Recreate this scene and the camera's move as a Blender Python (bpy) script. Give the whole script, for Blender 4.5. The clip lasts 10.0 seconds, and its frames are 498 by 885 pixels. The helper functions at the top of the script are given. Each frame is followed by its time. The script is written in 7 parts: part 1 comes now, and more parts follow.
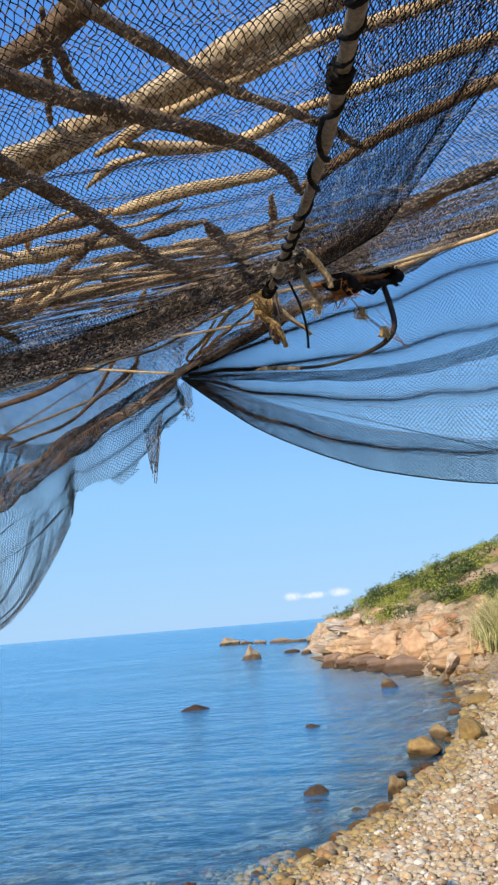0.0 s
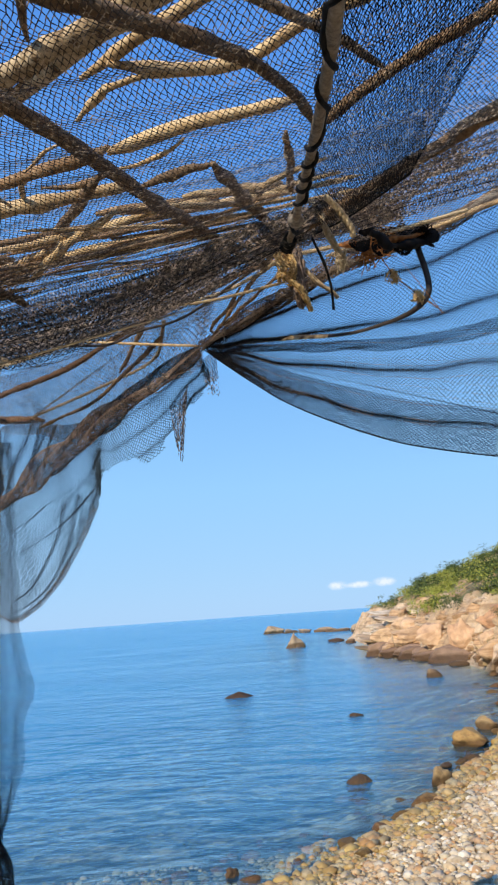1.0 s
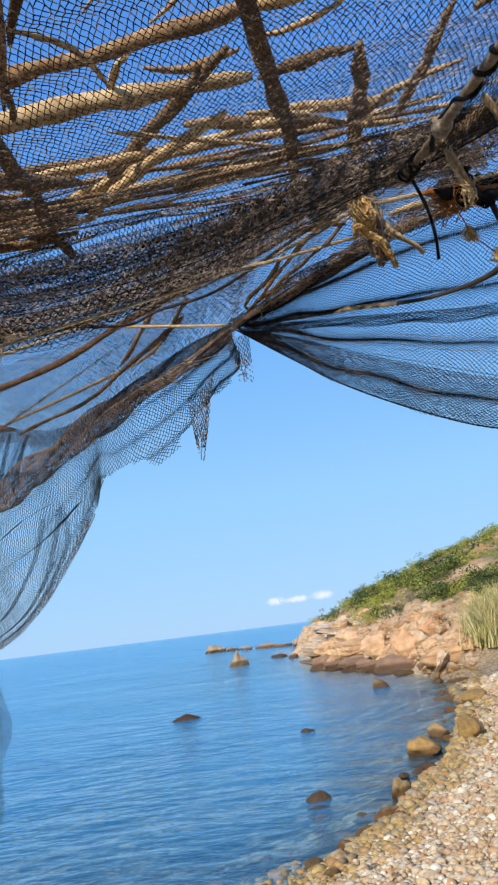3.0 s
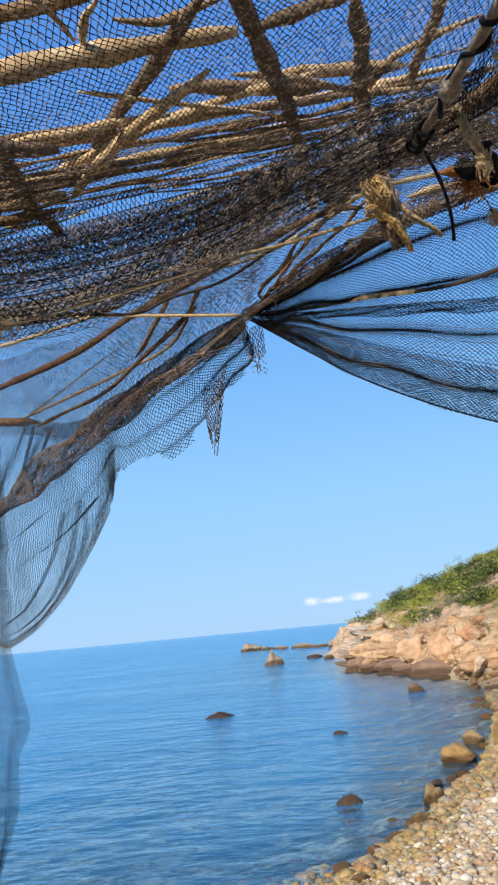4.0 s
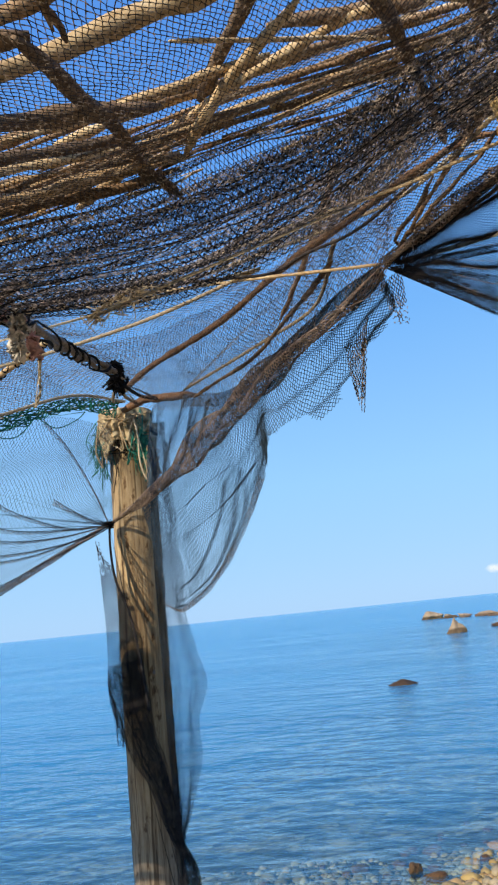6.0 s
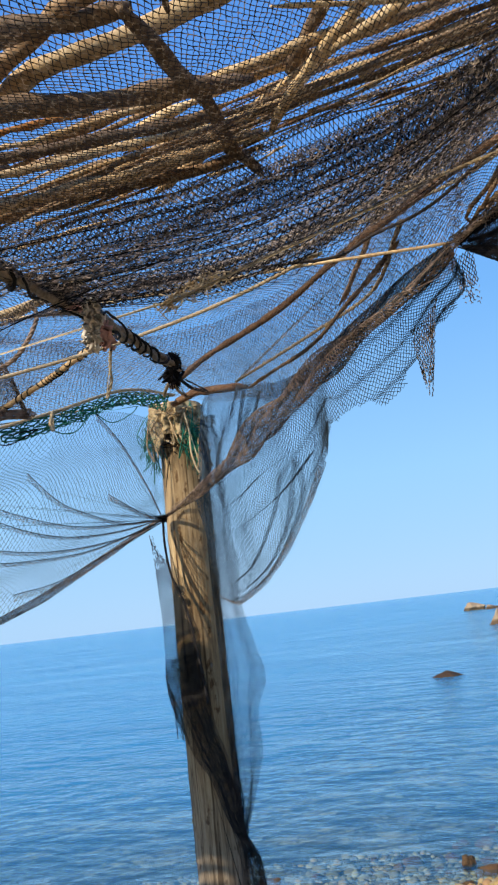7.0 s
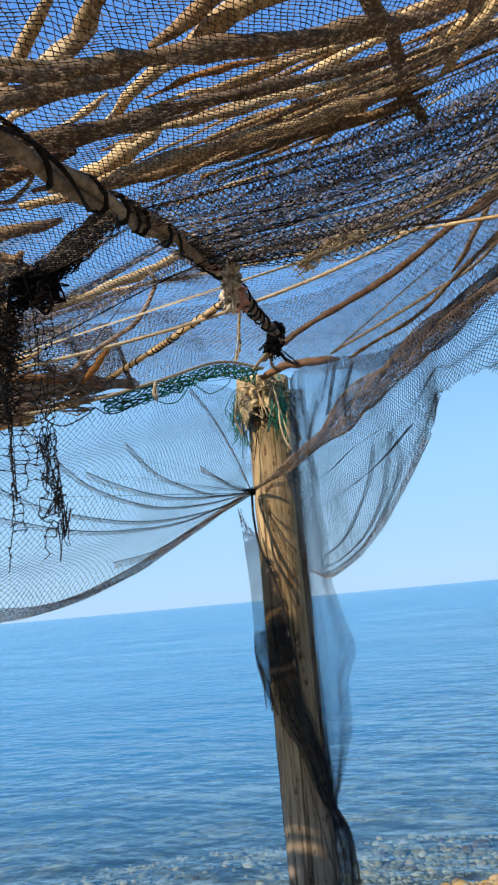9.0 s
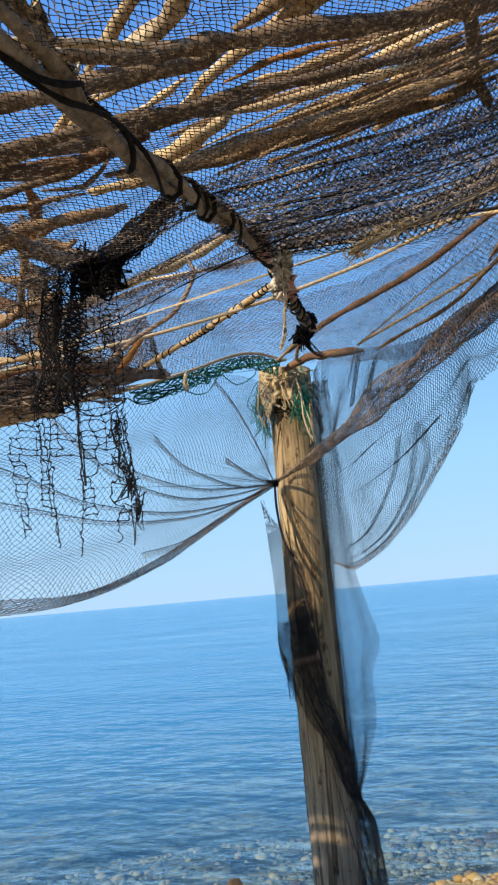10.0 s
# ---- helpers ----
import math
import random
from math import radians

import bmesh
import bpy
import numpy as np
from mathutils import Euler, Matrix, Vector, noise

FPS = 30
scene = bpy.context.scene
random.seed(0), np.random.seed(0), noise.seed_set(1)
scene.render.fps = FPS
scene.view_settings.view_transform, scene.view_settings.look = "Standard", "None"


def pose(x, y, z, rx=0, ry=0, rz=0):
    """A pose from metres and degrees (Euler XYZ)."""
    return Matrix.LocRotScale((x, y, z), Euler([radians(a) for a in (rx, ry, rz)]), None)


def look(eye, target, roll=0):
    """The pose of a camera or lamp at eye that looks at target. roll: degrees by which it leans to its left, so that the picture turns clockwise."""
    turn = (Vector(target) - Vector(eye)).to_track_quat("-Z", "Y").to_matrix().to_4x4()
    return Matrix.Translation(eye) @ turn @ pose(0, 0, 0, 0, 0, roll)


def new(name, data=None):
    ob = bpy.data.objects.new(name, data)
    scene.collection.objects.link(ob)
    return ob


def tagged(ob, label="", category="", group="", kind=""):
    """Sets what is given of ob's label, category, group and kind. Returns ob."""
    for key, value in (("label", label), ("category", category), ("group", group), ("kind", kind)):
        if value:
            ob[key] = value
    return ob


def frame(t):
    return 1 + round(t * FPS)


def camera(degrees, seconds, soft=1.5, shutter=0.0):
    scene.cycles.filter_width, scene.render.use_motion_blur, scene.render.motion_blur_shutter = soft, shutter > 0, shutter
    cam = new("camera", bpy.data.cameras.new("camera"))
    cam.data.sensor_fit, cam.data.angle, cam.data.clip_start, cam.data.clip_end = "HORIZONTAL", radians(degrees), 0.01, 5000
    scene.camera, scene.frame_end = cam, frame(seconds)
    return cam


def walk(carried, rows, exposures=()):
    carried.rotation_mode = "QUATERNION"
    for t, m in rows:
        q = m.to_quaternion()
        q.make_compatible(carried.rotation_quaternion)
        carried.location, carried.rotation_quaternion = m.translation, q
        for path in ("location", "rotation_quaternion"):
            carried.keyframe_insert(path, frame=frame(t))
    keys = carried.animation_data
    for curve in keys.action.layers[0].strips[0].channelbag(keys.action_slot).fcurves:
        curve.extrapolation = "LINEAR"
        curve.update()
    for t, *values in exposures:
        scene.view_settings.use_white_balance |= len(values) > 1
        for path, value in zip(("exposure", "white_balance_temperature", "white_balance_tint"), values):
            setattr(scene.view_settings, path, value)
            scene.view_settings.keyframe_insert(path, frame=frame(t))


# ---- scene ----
cam = camera(35.6, 10.0, 2.3)
PATH = [
    (0, (0.548, -0.611, 2.58), (0.496, 1.336, 3.034), -4.7),
    (0.5, (0.569, -0.575, 2.577), (0.468, 1.372, 3.025), -4.5),
    (1, (0.575, -0.535, 2.567), (0.408, 1.41, 3.002), -4.1),
    (1.5, (0.524, -0.478, 2.563), (0.311, 1.463, 2.996), -4.0),
    (2, (0.451, -0.425, 2.569), (0.276, 1.518, 3.008), -5.0),
    (2.5, (0.379, -0.382, 2.568), (0.344, 1.565, 3.024), -6.8),
    (2.7, (0.37, -0.375, 2.574), (0.38, 1.572, 3.032), -7.2),
    (3.8, (0.404, -0.311, 2.585), (0.353, 1.632, 3.057), -5.7),
    (4, (0.417, -0.305, 2.581), (0.323, 1.636, 3.052), -5.4),
    (4.5, (0.453, -0.289, 2.573), (0.256, 1.646, 3.038), -5.0),
    (4.8, (0.461, -0.284, 2.559), (0.19, 1.642, 3.022), -5.2),
    (5, (0.462, -0.279, 2.562), (0.132, 1.641, 3.015), -5.2),
    (5.5, (0.465, -0.281, 2.561), (0.013, 1.616, 3.003), -5.7),
    (6, (0.452, -0.284, 2.56), (-0.076, 1.594, 2.998), -5.8),
    (6.2, (0.445, -0.282, 2.561), (-0.101, 1.592, 2.997), -5.9),
    (7.3, (0.385, -0.284, 2.557), (-0.263, 1.557, 2.991), -6.3),
    (7.5, (0.385, -0.293, 2.552), (-0.285, 1.539, 2.991), -5.8),
    (8, (0.353, -0.296, 2.55), (-0.355, 1.524, 2.982), -5.6),
    (8.5, (0.318, -0.303, 2.549), (-0.426, 1.507, 2.961), -5.3),
    (9, (0.298, -0.307, 2.548), (-0.472, 1.495, 2.948), -5.2),
    (9.5, (0.274, -0.317, 2.545), (-0.51, 1.479, 2.943), -5.1),
    (10, (0.247, -0.331, 2.544), (-0.541, 1.466, 2.931), -5.1),
]
walk(cam, [(t, look(eye, target, roll)) for t, eye, target, roll in PATH], [(0.0, 0.21, 6650, 10), (6.0, 0.25, 6700, 10), (8.0, 0.3, 6900, 10), (10.0, 0.37, 7100, 10)])

# ---- light ----
SUN_FROM = Vector((-0.42, -0.74, 0.52)).normalized()
world = bpy.data.worlds.new("sky")
scene.world = world
world.use_nodes = True
wn = world.node_tree
sky = wn.nodes.new("ShaderNodeTexSky")
sky.sky_type = "NISHITA"
sky.sun_disc = False
sky.sun_elevation = math.asin(SUN_FROM.z)
sky.sun_rotation = math.atan2(SUN_FROM.x, SUN_FROM.y)
sky.air_density, sky.dust_density, sky.ozone_density = 1.0, 0.3, 3.0
wn.links.new(sky.outputs[0], wn.nodes["Background"].inputs[0])
wn.nodes["Background"].inputs[1].default_value = 0.1
# the clear blue of a dry day, paling to the horizon
way = wn.nodes.new("ShaderNodeTexCoord")
split = wn.nodes.new("ShaderNodeSeparateXYZ")
wn.links.new(way.outputs["Generated"], split.inputs[0])
shade = wn.nodes.new("ShaderNodeValToRGB")
for position, colour in [(0.06, (0.315, 0.57, 0.89)), (0.16, (0.275, 0.56, 0.92)), (0.36, (0.155, 0.42, 0.88)), (0.62, (0.09, 0.29, 0.78))]:
    shade.color_ramp.elements.new(position).color = (*colour, 1)
shade.color_ramp.elements[0].color = (0.345, 0.58, 0.89, 1)
shade.color_ramp.elements[-1].color = (0.05, 0.2, 0.66, 1)
wn.links.new(split.outputs["Z"], shade.inputs[0])
blue = wn.nodes.new("ShaderNodeBackground")
blue.inputs[1].default_value = 1.0
wn.links.new(shade.outputs[0], blue.inputs[0])
both = wn.nodes.new("ShaderNodeMixShader")
both.inputs[0].default_value = 0.92
wn.links.new(wn.nodes["Background"].outputs[0], both.inputs[1])
wn.links.new(blue.outputs[0], both.inputs[2])
wn.links.new(both.outputs[0], wn.nodes["World Output"].inputs[0])
sun = new("sun", bpy.data.lights.new("sun", "SUN"))
sun.data.energy, sun.data.angle, sun.data.color = 4.6, radians(0.6), (1.0, 0.9, 0.74)
sun.matrix_world = look(SUN_FROM * 50, (0, 0, 0))


# ---- materials ----
def material(name):
    m = bpy.data.materials.new(name)
    m.use_nodes = True
    t = m.node_tree
    return m, t, t.nodes["Principled BSDF"], t.nodes["Material Output"]


def node(t, kind, **inputs):
    n = t.nodes.new(kind)
    for key, value in inputs.items():
        n.inputs[key.replace("_", " ")].default_value = value
    return n


def ramp(t, source, stops, mode="LINEAR"):
    n = t.nodes.new("ShaderNodeValToRGB")
    n.color_ramp.interpolation = mode
    while len(n.color_ramp.elements) < len(stops):
        n.color_ramp.elements.new(0.5)
    for e, (p, c) in zip(n.color_ramp.elements, stops):
        e.position, e.color = p, (*c, 1)
    t.links.new(source, n.inputs[0])
    return n.outputs[0]


def blend(t, kind, fac, a, b):
    n = t.nodes.new("ShaderNodeMix")
    n.data_type, n.blend_type = "RGBA", kind
    for sock, v in ((n.inputs[0], fac), (n.inputs[6], a), (n.inputs[7], b)):
        if isinstance(v, (int, float)):
            sock.default_value = v
        elif isinstance(v, tuple):
            sock.default_value = (*v, 1)
        else:
            t.links.new(v, sock)
    return n.outputs[2]


def coords(t, scale=(1, 1, 1), turn=(0, 0, 0)):
    c = t.nodes.new("ShaderNodeTexCoord")
    m = t.nodes.new("ShaderNodeMapping")
    m.inputs["Scale"].default_value = scale
    m.inputs["Rotation"].default_value = turn
    t.links.new(c.outputs["Object"], m.inputs[0])
    return m.outputs[0]


def noise_of(t, where, scale, detail=4.0, rough=0.55, kind="ShaderNodeTexNoise"):
    n = t.nodes.new(kind)
    n.inputs["Scale"].default_value = scale
    if kind == "ShaderNodeTexNoise":
        n.inputs["Detail"].default_value = detail
        n.inputs["Roughness"].default_value = rough
    t.links.new(where, n.inputs["Vector"])
    return n.outputs[0]


def bump(t, shader, height, strength, distance):
    b = t.nodes.new("ShaderNodeBump")
    b.inputs["Strength"].default_value = strength
    b.inputs["Distance"].default_value = distance
    t.links.new(height, b.inputs["Height"])
    t.links.new(b.outputs[0], shader.inputs["Normal"])


def random_of(t, island=False):
    if island:
        return t.nodes.new("ShaderNodeNewGeometry").outputs["Random Per Island"]
    return t.nodes.new("ShaderNodeObjectInfo").outputs["Random"]


def wood(name, dark, mid, light, fine, rough=0.85, spread=0.5, grain=(1, 1, 1), cracks=False, flecks=False):
    """Weathered wood with a fine grain, blotches and a shade of its own for each piece."""
    m, t, p, _ = material(name)
    c = coords(t, grain)
    big = noise_of(t, c, fine * 0.12, 3)
    small = noise_of(t, c, fine, 6, 0.7)
    col = ramp(t, small, [(0.3, dark), (0.52, mid), (0.75, light)])
    col = blend(t, "MULTIPLY", 0.7, col, ramp(t, big, [(0.3, (0.5, 0.42, 0.36)), (0.65, (1, 1, 1))]))
    col = blend(t, "MULTIPLY", spread, col, ramp(t, random_of(t), [(0, (0.45, 0.4, 0.36)), (0.5, (0.85, 0.8, 0.72)), (1, (1.15, 1.1, 1.0))]))
    if cracks:
        # long drying cracks, old bark flecks and grey weathering
        split = noise_of(t, coords(t, (1, 1, 0.02)), 55, 3, 0.5)
        col = blend(t, "MULTIPLY", 0.85, col, ramp(t, split, [(0.36, (0.2, 0.15, 0.11)), (0.42, (1, 1, 1))]))
        fleck = noise_of(t, coords(t, (1, 1, 0.5)), 38, 4, 0.6)
        col = blend(t, "MULTIPLY", 0.8, col, ramp(t, fleck, [(0.34, (0.3, 0.2, 0.13)), (0.42, (1, 1, 1))]))
        grey = noise_of(t, coords(t, (1, 1, 0.3)), 6, 3)
        col = blend(t, "MIX", grey, col, blend(t, "MULTIPLY", 1.0, col, ramp(t, grey, [(0.4, (0.95, 0.95, 0.95)), (0.7, (0.8, 0.9, 1.05))])))
        # lower half bleached grey by spray, and darkened: the roof's shade put into the colour
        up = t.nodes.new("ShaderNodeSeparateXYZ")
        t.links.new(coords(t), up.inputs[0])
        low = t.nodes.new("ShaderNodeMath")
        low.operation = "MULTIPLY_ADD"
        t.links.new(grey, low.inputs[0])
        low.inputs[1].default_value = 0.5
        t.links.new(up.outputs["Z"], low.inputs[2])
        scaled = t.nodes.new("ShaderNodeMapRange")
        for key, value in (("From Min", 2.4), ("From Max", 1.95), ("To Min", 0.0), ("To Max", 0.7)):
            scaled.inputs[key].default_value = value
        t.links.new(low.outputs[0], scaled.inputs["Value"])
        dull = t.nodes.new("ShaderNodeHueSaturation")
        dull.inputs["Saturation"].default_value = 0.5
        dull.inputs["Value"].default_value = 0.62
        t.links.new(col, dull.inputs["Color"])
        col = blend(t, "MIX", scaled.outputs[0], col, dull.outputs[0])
    if flecks:
        spot = noise_of(t, coords(t), 110, 6, 0.72)
        col = blend(t, "MULTIPLY", 0.9, col, ramp(t, spot, [(0.38, (0.2, 0.13, 0.08)), (0.46, (0.85, 0.78, 0.68)), (0.58, (1.15, 1.1, 1.02))]))
    t.links.new(col, p.inputs["Base Color"])
    p.inputs["Roughness"].default_value = rough
    p.inputs["Specular IOR Level"].default_value = 0.25
    bump(t, p, small, 0.6, 0.002)
    return m


def plain(name, a, b, scale, rough=0.8, relief=0.0, spec=0.3):
    m, t, p, _ = material(name)
    n = noise_of(t, coords(t), scale, 4)
    t.links.new(ramp(t, n, [(0.35, a), (0.65, b)]), p.inputs["Base Color"])
    p.inputs["Roughness"].default_value = rough
    p.inputs["Specular IOR Level"].default_value = spec
    if relief:
        bump(t, p, n, 0.5, relief)
    return m


BRANCH = wood("branch_bark", (0.15, 0.09, 0.05), (0.4, 0.26, 0.15), (0.66, 0.49, 0.3), 160)
# branch bark with the shade on unlit branches put into its colour
SHADED_BRANCH = wood("shaded_branch_bark", (0.085, 0.056, 0.036), (0.25, 0.172, 0.11), (0.45, 0.33, 0.22), 150)
RUST_BARK = wood("rusty_bark", (0.2, 0.08, 0.025), (0.46, 0.2, 0.06), (0.62, 0.34, 0.13), 150)
RED_BRANCH = wood("red_brown_bark", (0.08, 0.04, 0.022), (0.22, 0.12, 0.065), (0.36, 0.23, 0.14), 150)
PALE_WOOD = wood("bare_pale_wood", (0.4, 0.31, 0.2), (0.66, 0.55, 0.39), (0.8, 0.71, 0.55), 90, spread=0.2, flecks=True)
GREY_WOOD = wood("grey_wood", (0.13, 0.11, 0.09), (0.36, 0.31, 0.25), (0.55, 0.48, 0.4), 140, spread=0.2)
# wood of the wound poles, darkened in colour for the shade under the nets
ROD_WOOD = wood("shaded_rod_wood", (0.11, 0.085, 0.063), (0.3, 0.24, 0.175), (0.48, 0.4, 0.31), 140, spread=0.2)
CANE = wood("dry_cane", (0.46, 0.3, 0.14), (0.76, 0.56, 0.32), (0.9, 0.76, 0.52), 120)
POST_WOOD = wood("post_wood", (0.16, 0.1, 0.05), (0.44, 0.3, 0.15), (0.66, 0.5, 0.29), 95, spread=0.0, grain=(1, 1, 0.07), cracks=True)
DRIFT = wood("driftwood", (0.1, 0.08, 0.06), (0.22, 0.18, 0.14), (0.34, 0.29, 0.24), 40, spread=0.0)
ROPE = plain("tan_rope", (0.3, 0.2, 0.1), (0.55, 0.42, 0.25), 300, 0.9, 0.001)
STRING = plain("dry_string", (0.42, 0.31, 0.18), (0.68, 0.55, 0.36), 250, 0.9, 0.001)
SACKING = plain("old_sacking", (0.2, 0.14, 0.07), (0.58, 0.45, 0.26), 45, 0.95, 0.002)
RUST = plain("rust_fibre", (0.2, 0.07, 0.02), (0.45, 0.19, 0.06), 120, 0.9, 0.001)
WHITE_RAG = plain("white_rag", (0.62, 0.53, 0.42), (0.85, 0.78, 0.68), 90, 0.9, 0.001)
PINK_RAG = plain("pink_rag", (0.5, 0.25, 0.22), (0.65, 0.4, 0.36), 90, 0.9, 0.001)
BLACK_CORD = plain("black_cord", (0.006, 0.006, 0.006), (0.022, 0.02, 0.018), 200, 0.75, 0.0005, 0.12)


def twine(name, dark, pale, scale, share):
    """Old netting: near-black thread, with sunlit glints painted on as short pale lengths."""
    m, t, p, _ = material(name)
    sparkle = noise_of(t, coords(t), scale, 2, 0.5)
    t.links.new(ramp(t, sparkle, [(0.36, tuple(0.5 * c for c in dark)), (0.52, dark), (0.66 - share, pale)]), p.inputs["Base Color"])
    p.inputs["Roughness"].default_value = 0.7
    p.inputs["Specular IOR Level"].default_value = 0.35
    return m


DARK_NET = twine("dark_net_twine", (0.09, 0.068, 0.054), (0.44, 0.33, 0.24), 170, 0.05)
OVER_NET = twine("black_brown_net_twine", (0.075, 0.054, 0.039), (0.6, 0.46, 0.31), 190, 0.03)
BAND_NET = twine("glinting_net_twine", (0.085, 0.068, 0.056), (0.5, 0.39, 0.3), 120, 0.06)
BROWN_NET = plain("brown_net_twine", (0.12, 0.086, 0.067), (0.37, 0.27, 0.205), 40, 0.8)
WRAP_NET = plain("wrap_net_twine", (0.01, 0.0095, 0.01), (0.04, 0.035, 0.034), 50, 0.8, 0.0, 0.15)
BLACK_NET = plain("black_net_twine", (0.006, 0.006, 0.007), (0.016, 0.014, 0.014), 60, 0.85, 0.0, 0.1)
BLUE_NET = plain("blue_grey_net_twine", (0.016, 0.034, 0.05), (0.06, 0.095, 0.13), 60, 0.8)
GREEN_NET = plain("green_net_twine", (0.005, 0.11, 0.075), (0.02, 0.22, 0.15), 80, 0.6)
STRAP = plain("worn_strap", (0.1, 0.06, 0.03), (0.68, 0.5, 0.27), 60, 0.7)
STRAP_DARK = plain("dark_strap", (0.02, 0.016, 0.014), (0.07, 0.05, 0.038), 60, 0.7)
# tan rope with sunlight put into its colour, for the knot and tufts
SUNLIT_ROPE = plain("sunlit_rope", (0.36, 0.21, 0.07), (0.8, 0.56, 0.26), 260, 0.9, 0.001)


def stone_material(name, stops, island, scale=18.0, wet=False, tide=0.0, relief=0.01):
    m, t, p, _ = material(name)
    c = coords(t)
    col = ramp(t, random_of(t, island), stops)
    fine = noise_of(t, c, scale, 6, 0.65)
    vein = noise_of(t, c, scale * 0.25, 3)
    col = blend(t, "MULTIPLY", 0.55, col, ramp(t, fine, [(0.3, (0.5, 0.46, 0.42)), (0.6, (1.05, 1.02, 1))]))
    col = blend(t, "MULTIPLY", 0.4, col, ramp(t, vein, [(0.35, (0.72, 0.55, 0.42)), (0.6, (1, 1, 1))]))
    if relief > 0.2:
        beds = noise_of(t, coords(t, (0.3, 0.3, 4.5), (0.12, 0.1, 0)), 1.0, 5, 0.6)
        col = blend(t, "MULTIPLY", 0.6, col, ramp(t, beds, [(0.4, (0.45, 0.36, 0.28)), (0.5, (1, 1, 1)), (0.62, (1.15, 1.15, 1.12))]))
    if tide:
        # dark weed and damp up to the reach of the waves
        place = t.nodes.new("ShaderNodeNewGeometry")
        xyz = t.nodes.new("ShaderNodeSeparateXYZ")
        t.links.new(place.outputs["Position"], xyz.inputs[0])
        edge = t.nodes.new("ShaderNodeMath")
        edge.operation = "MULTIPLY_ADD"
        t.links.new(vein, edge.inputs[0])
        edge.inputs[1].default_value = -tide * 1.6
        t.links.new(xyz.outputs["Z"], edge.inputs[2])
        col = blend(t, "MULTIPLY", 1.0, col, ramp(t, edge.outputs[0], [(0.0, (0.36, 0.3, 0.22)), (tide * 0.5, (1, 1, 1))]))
    t.links.new(col, p.inputs["Base Color"])
    p.inputs["Roughness"].default_value = 0.6 if wet else 0.8
    bump(t, p, fine, 0.8, relief)
    return m


PEBBLE_STOPS = [(0.0, (0.44, 0.3, 0.14)), (0.14, (0.58, 0.46, 0.28)), (0.28, (0.3, 0.22, 0.13)), (0.42, (0.62, 0.53, 0.36)),
                (0.55, (0.46, 0.25, 0.1)), (0.66, (0.47, 0.43, 0.34)), (0.8, (0.56, 0.41, 0.22)), (0.9, (0.74, 0.68, 0.55)), (1.0, (0.54, 0.46, 0.33))]
PEBBLE = stone_material("beach_pebble", PEBBLE_STOPS, False)
PEBBLES = stone_material("beach_pebbles", PEBBLE_STOPS, True)
WET_STOPS = [(0.0, (0.27, 0.17, 0.05)), (0.25, (0.48, 0.34, 0.11)), (0.45, (0.2, 0.16, 0.08)), (0.6, (0.44, 0.37, 0.22)), (0.8, (0.38, 0.21, 0.07)), (1.0, (0.46, 0.36, 0.17))]
WET_PEBBLES = stone_material("wet_pebbles", WET_STOPS, True, wet=True)
SUNKEN = stone_material("sunken_pebbles", [(0, (0.07, 0.08, 0.06)), (0.3, (0.21, 0.21, 0.13)), (0.5, (0.11, 0.12, 0.085)), (0.75, (0.35, 0.34, 0.22)), (1, (0.28, 0.21, 0.1))], True)
BOULDER = stone_material("brown_boulder", [(0, (0.3, 0.19, 0.055)), (0.35, (0.42, 0.29, 0.1)), (0.65, (0.36, 0.2, 0.07)), (1, (0.34, 0.25, 0.12))], False, 6, tide=0.12, relief=0.04)
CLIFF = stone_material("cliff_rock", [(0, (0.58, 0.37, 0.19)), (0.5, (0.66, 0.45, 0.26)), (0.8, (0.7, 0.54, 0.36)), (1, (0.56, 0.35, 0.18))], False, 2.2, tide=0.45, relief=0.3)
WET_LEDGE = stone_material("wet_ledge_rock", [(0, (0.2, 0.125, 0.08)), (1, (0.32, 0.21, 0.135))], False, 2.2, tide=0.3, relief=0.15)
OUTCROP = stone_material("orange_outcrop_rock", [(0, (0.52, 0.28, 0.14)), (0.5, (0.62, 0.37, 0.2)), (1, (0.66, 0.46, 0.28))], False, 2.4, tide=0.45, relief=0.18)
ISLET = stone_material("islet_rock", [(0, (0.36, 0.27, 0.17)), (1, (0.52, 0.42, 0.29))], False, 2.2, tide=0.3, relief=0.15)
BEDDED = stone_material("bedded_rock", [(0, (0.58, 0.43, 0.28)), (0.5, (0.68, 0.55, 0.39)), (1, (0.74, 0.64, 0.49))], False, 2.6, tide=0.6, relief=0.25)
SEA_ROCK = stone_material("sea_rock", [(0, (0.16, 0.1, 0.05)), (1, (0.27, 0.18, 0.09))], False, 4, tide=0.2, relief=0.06)


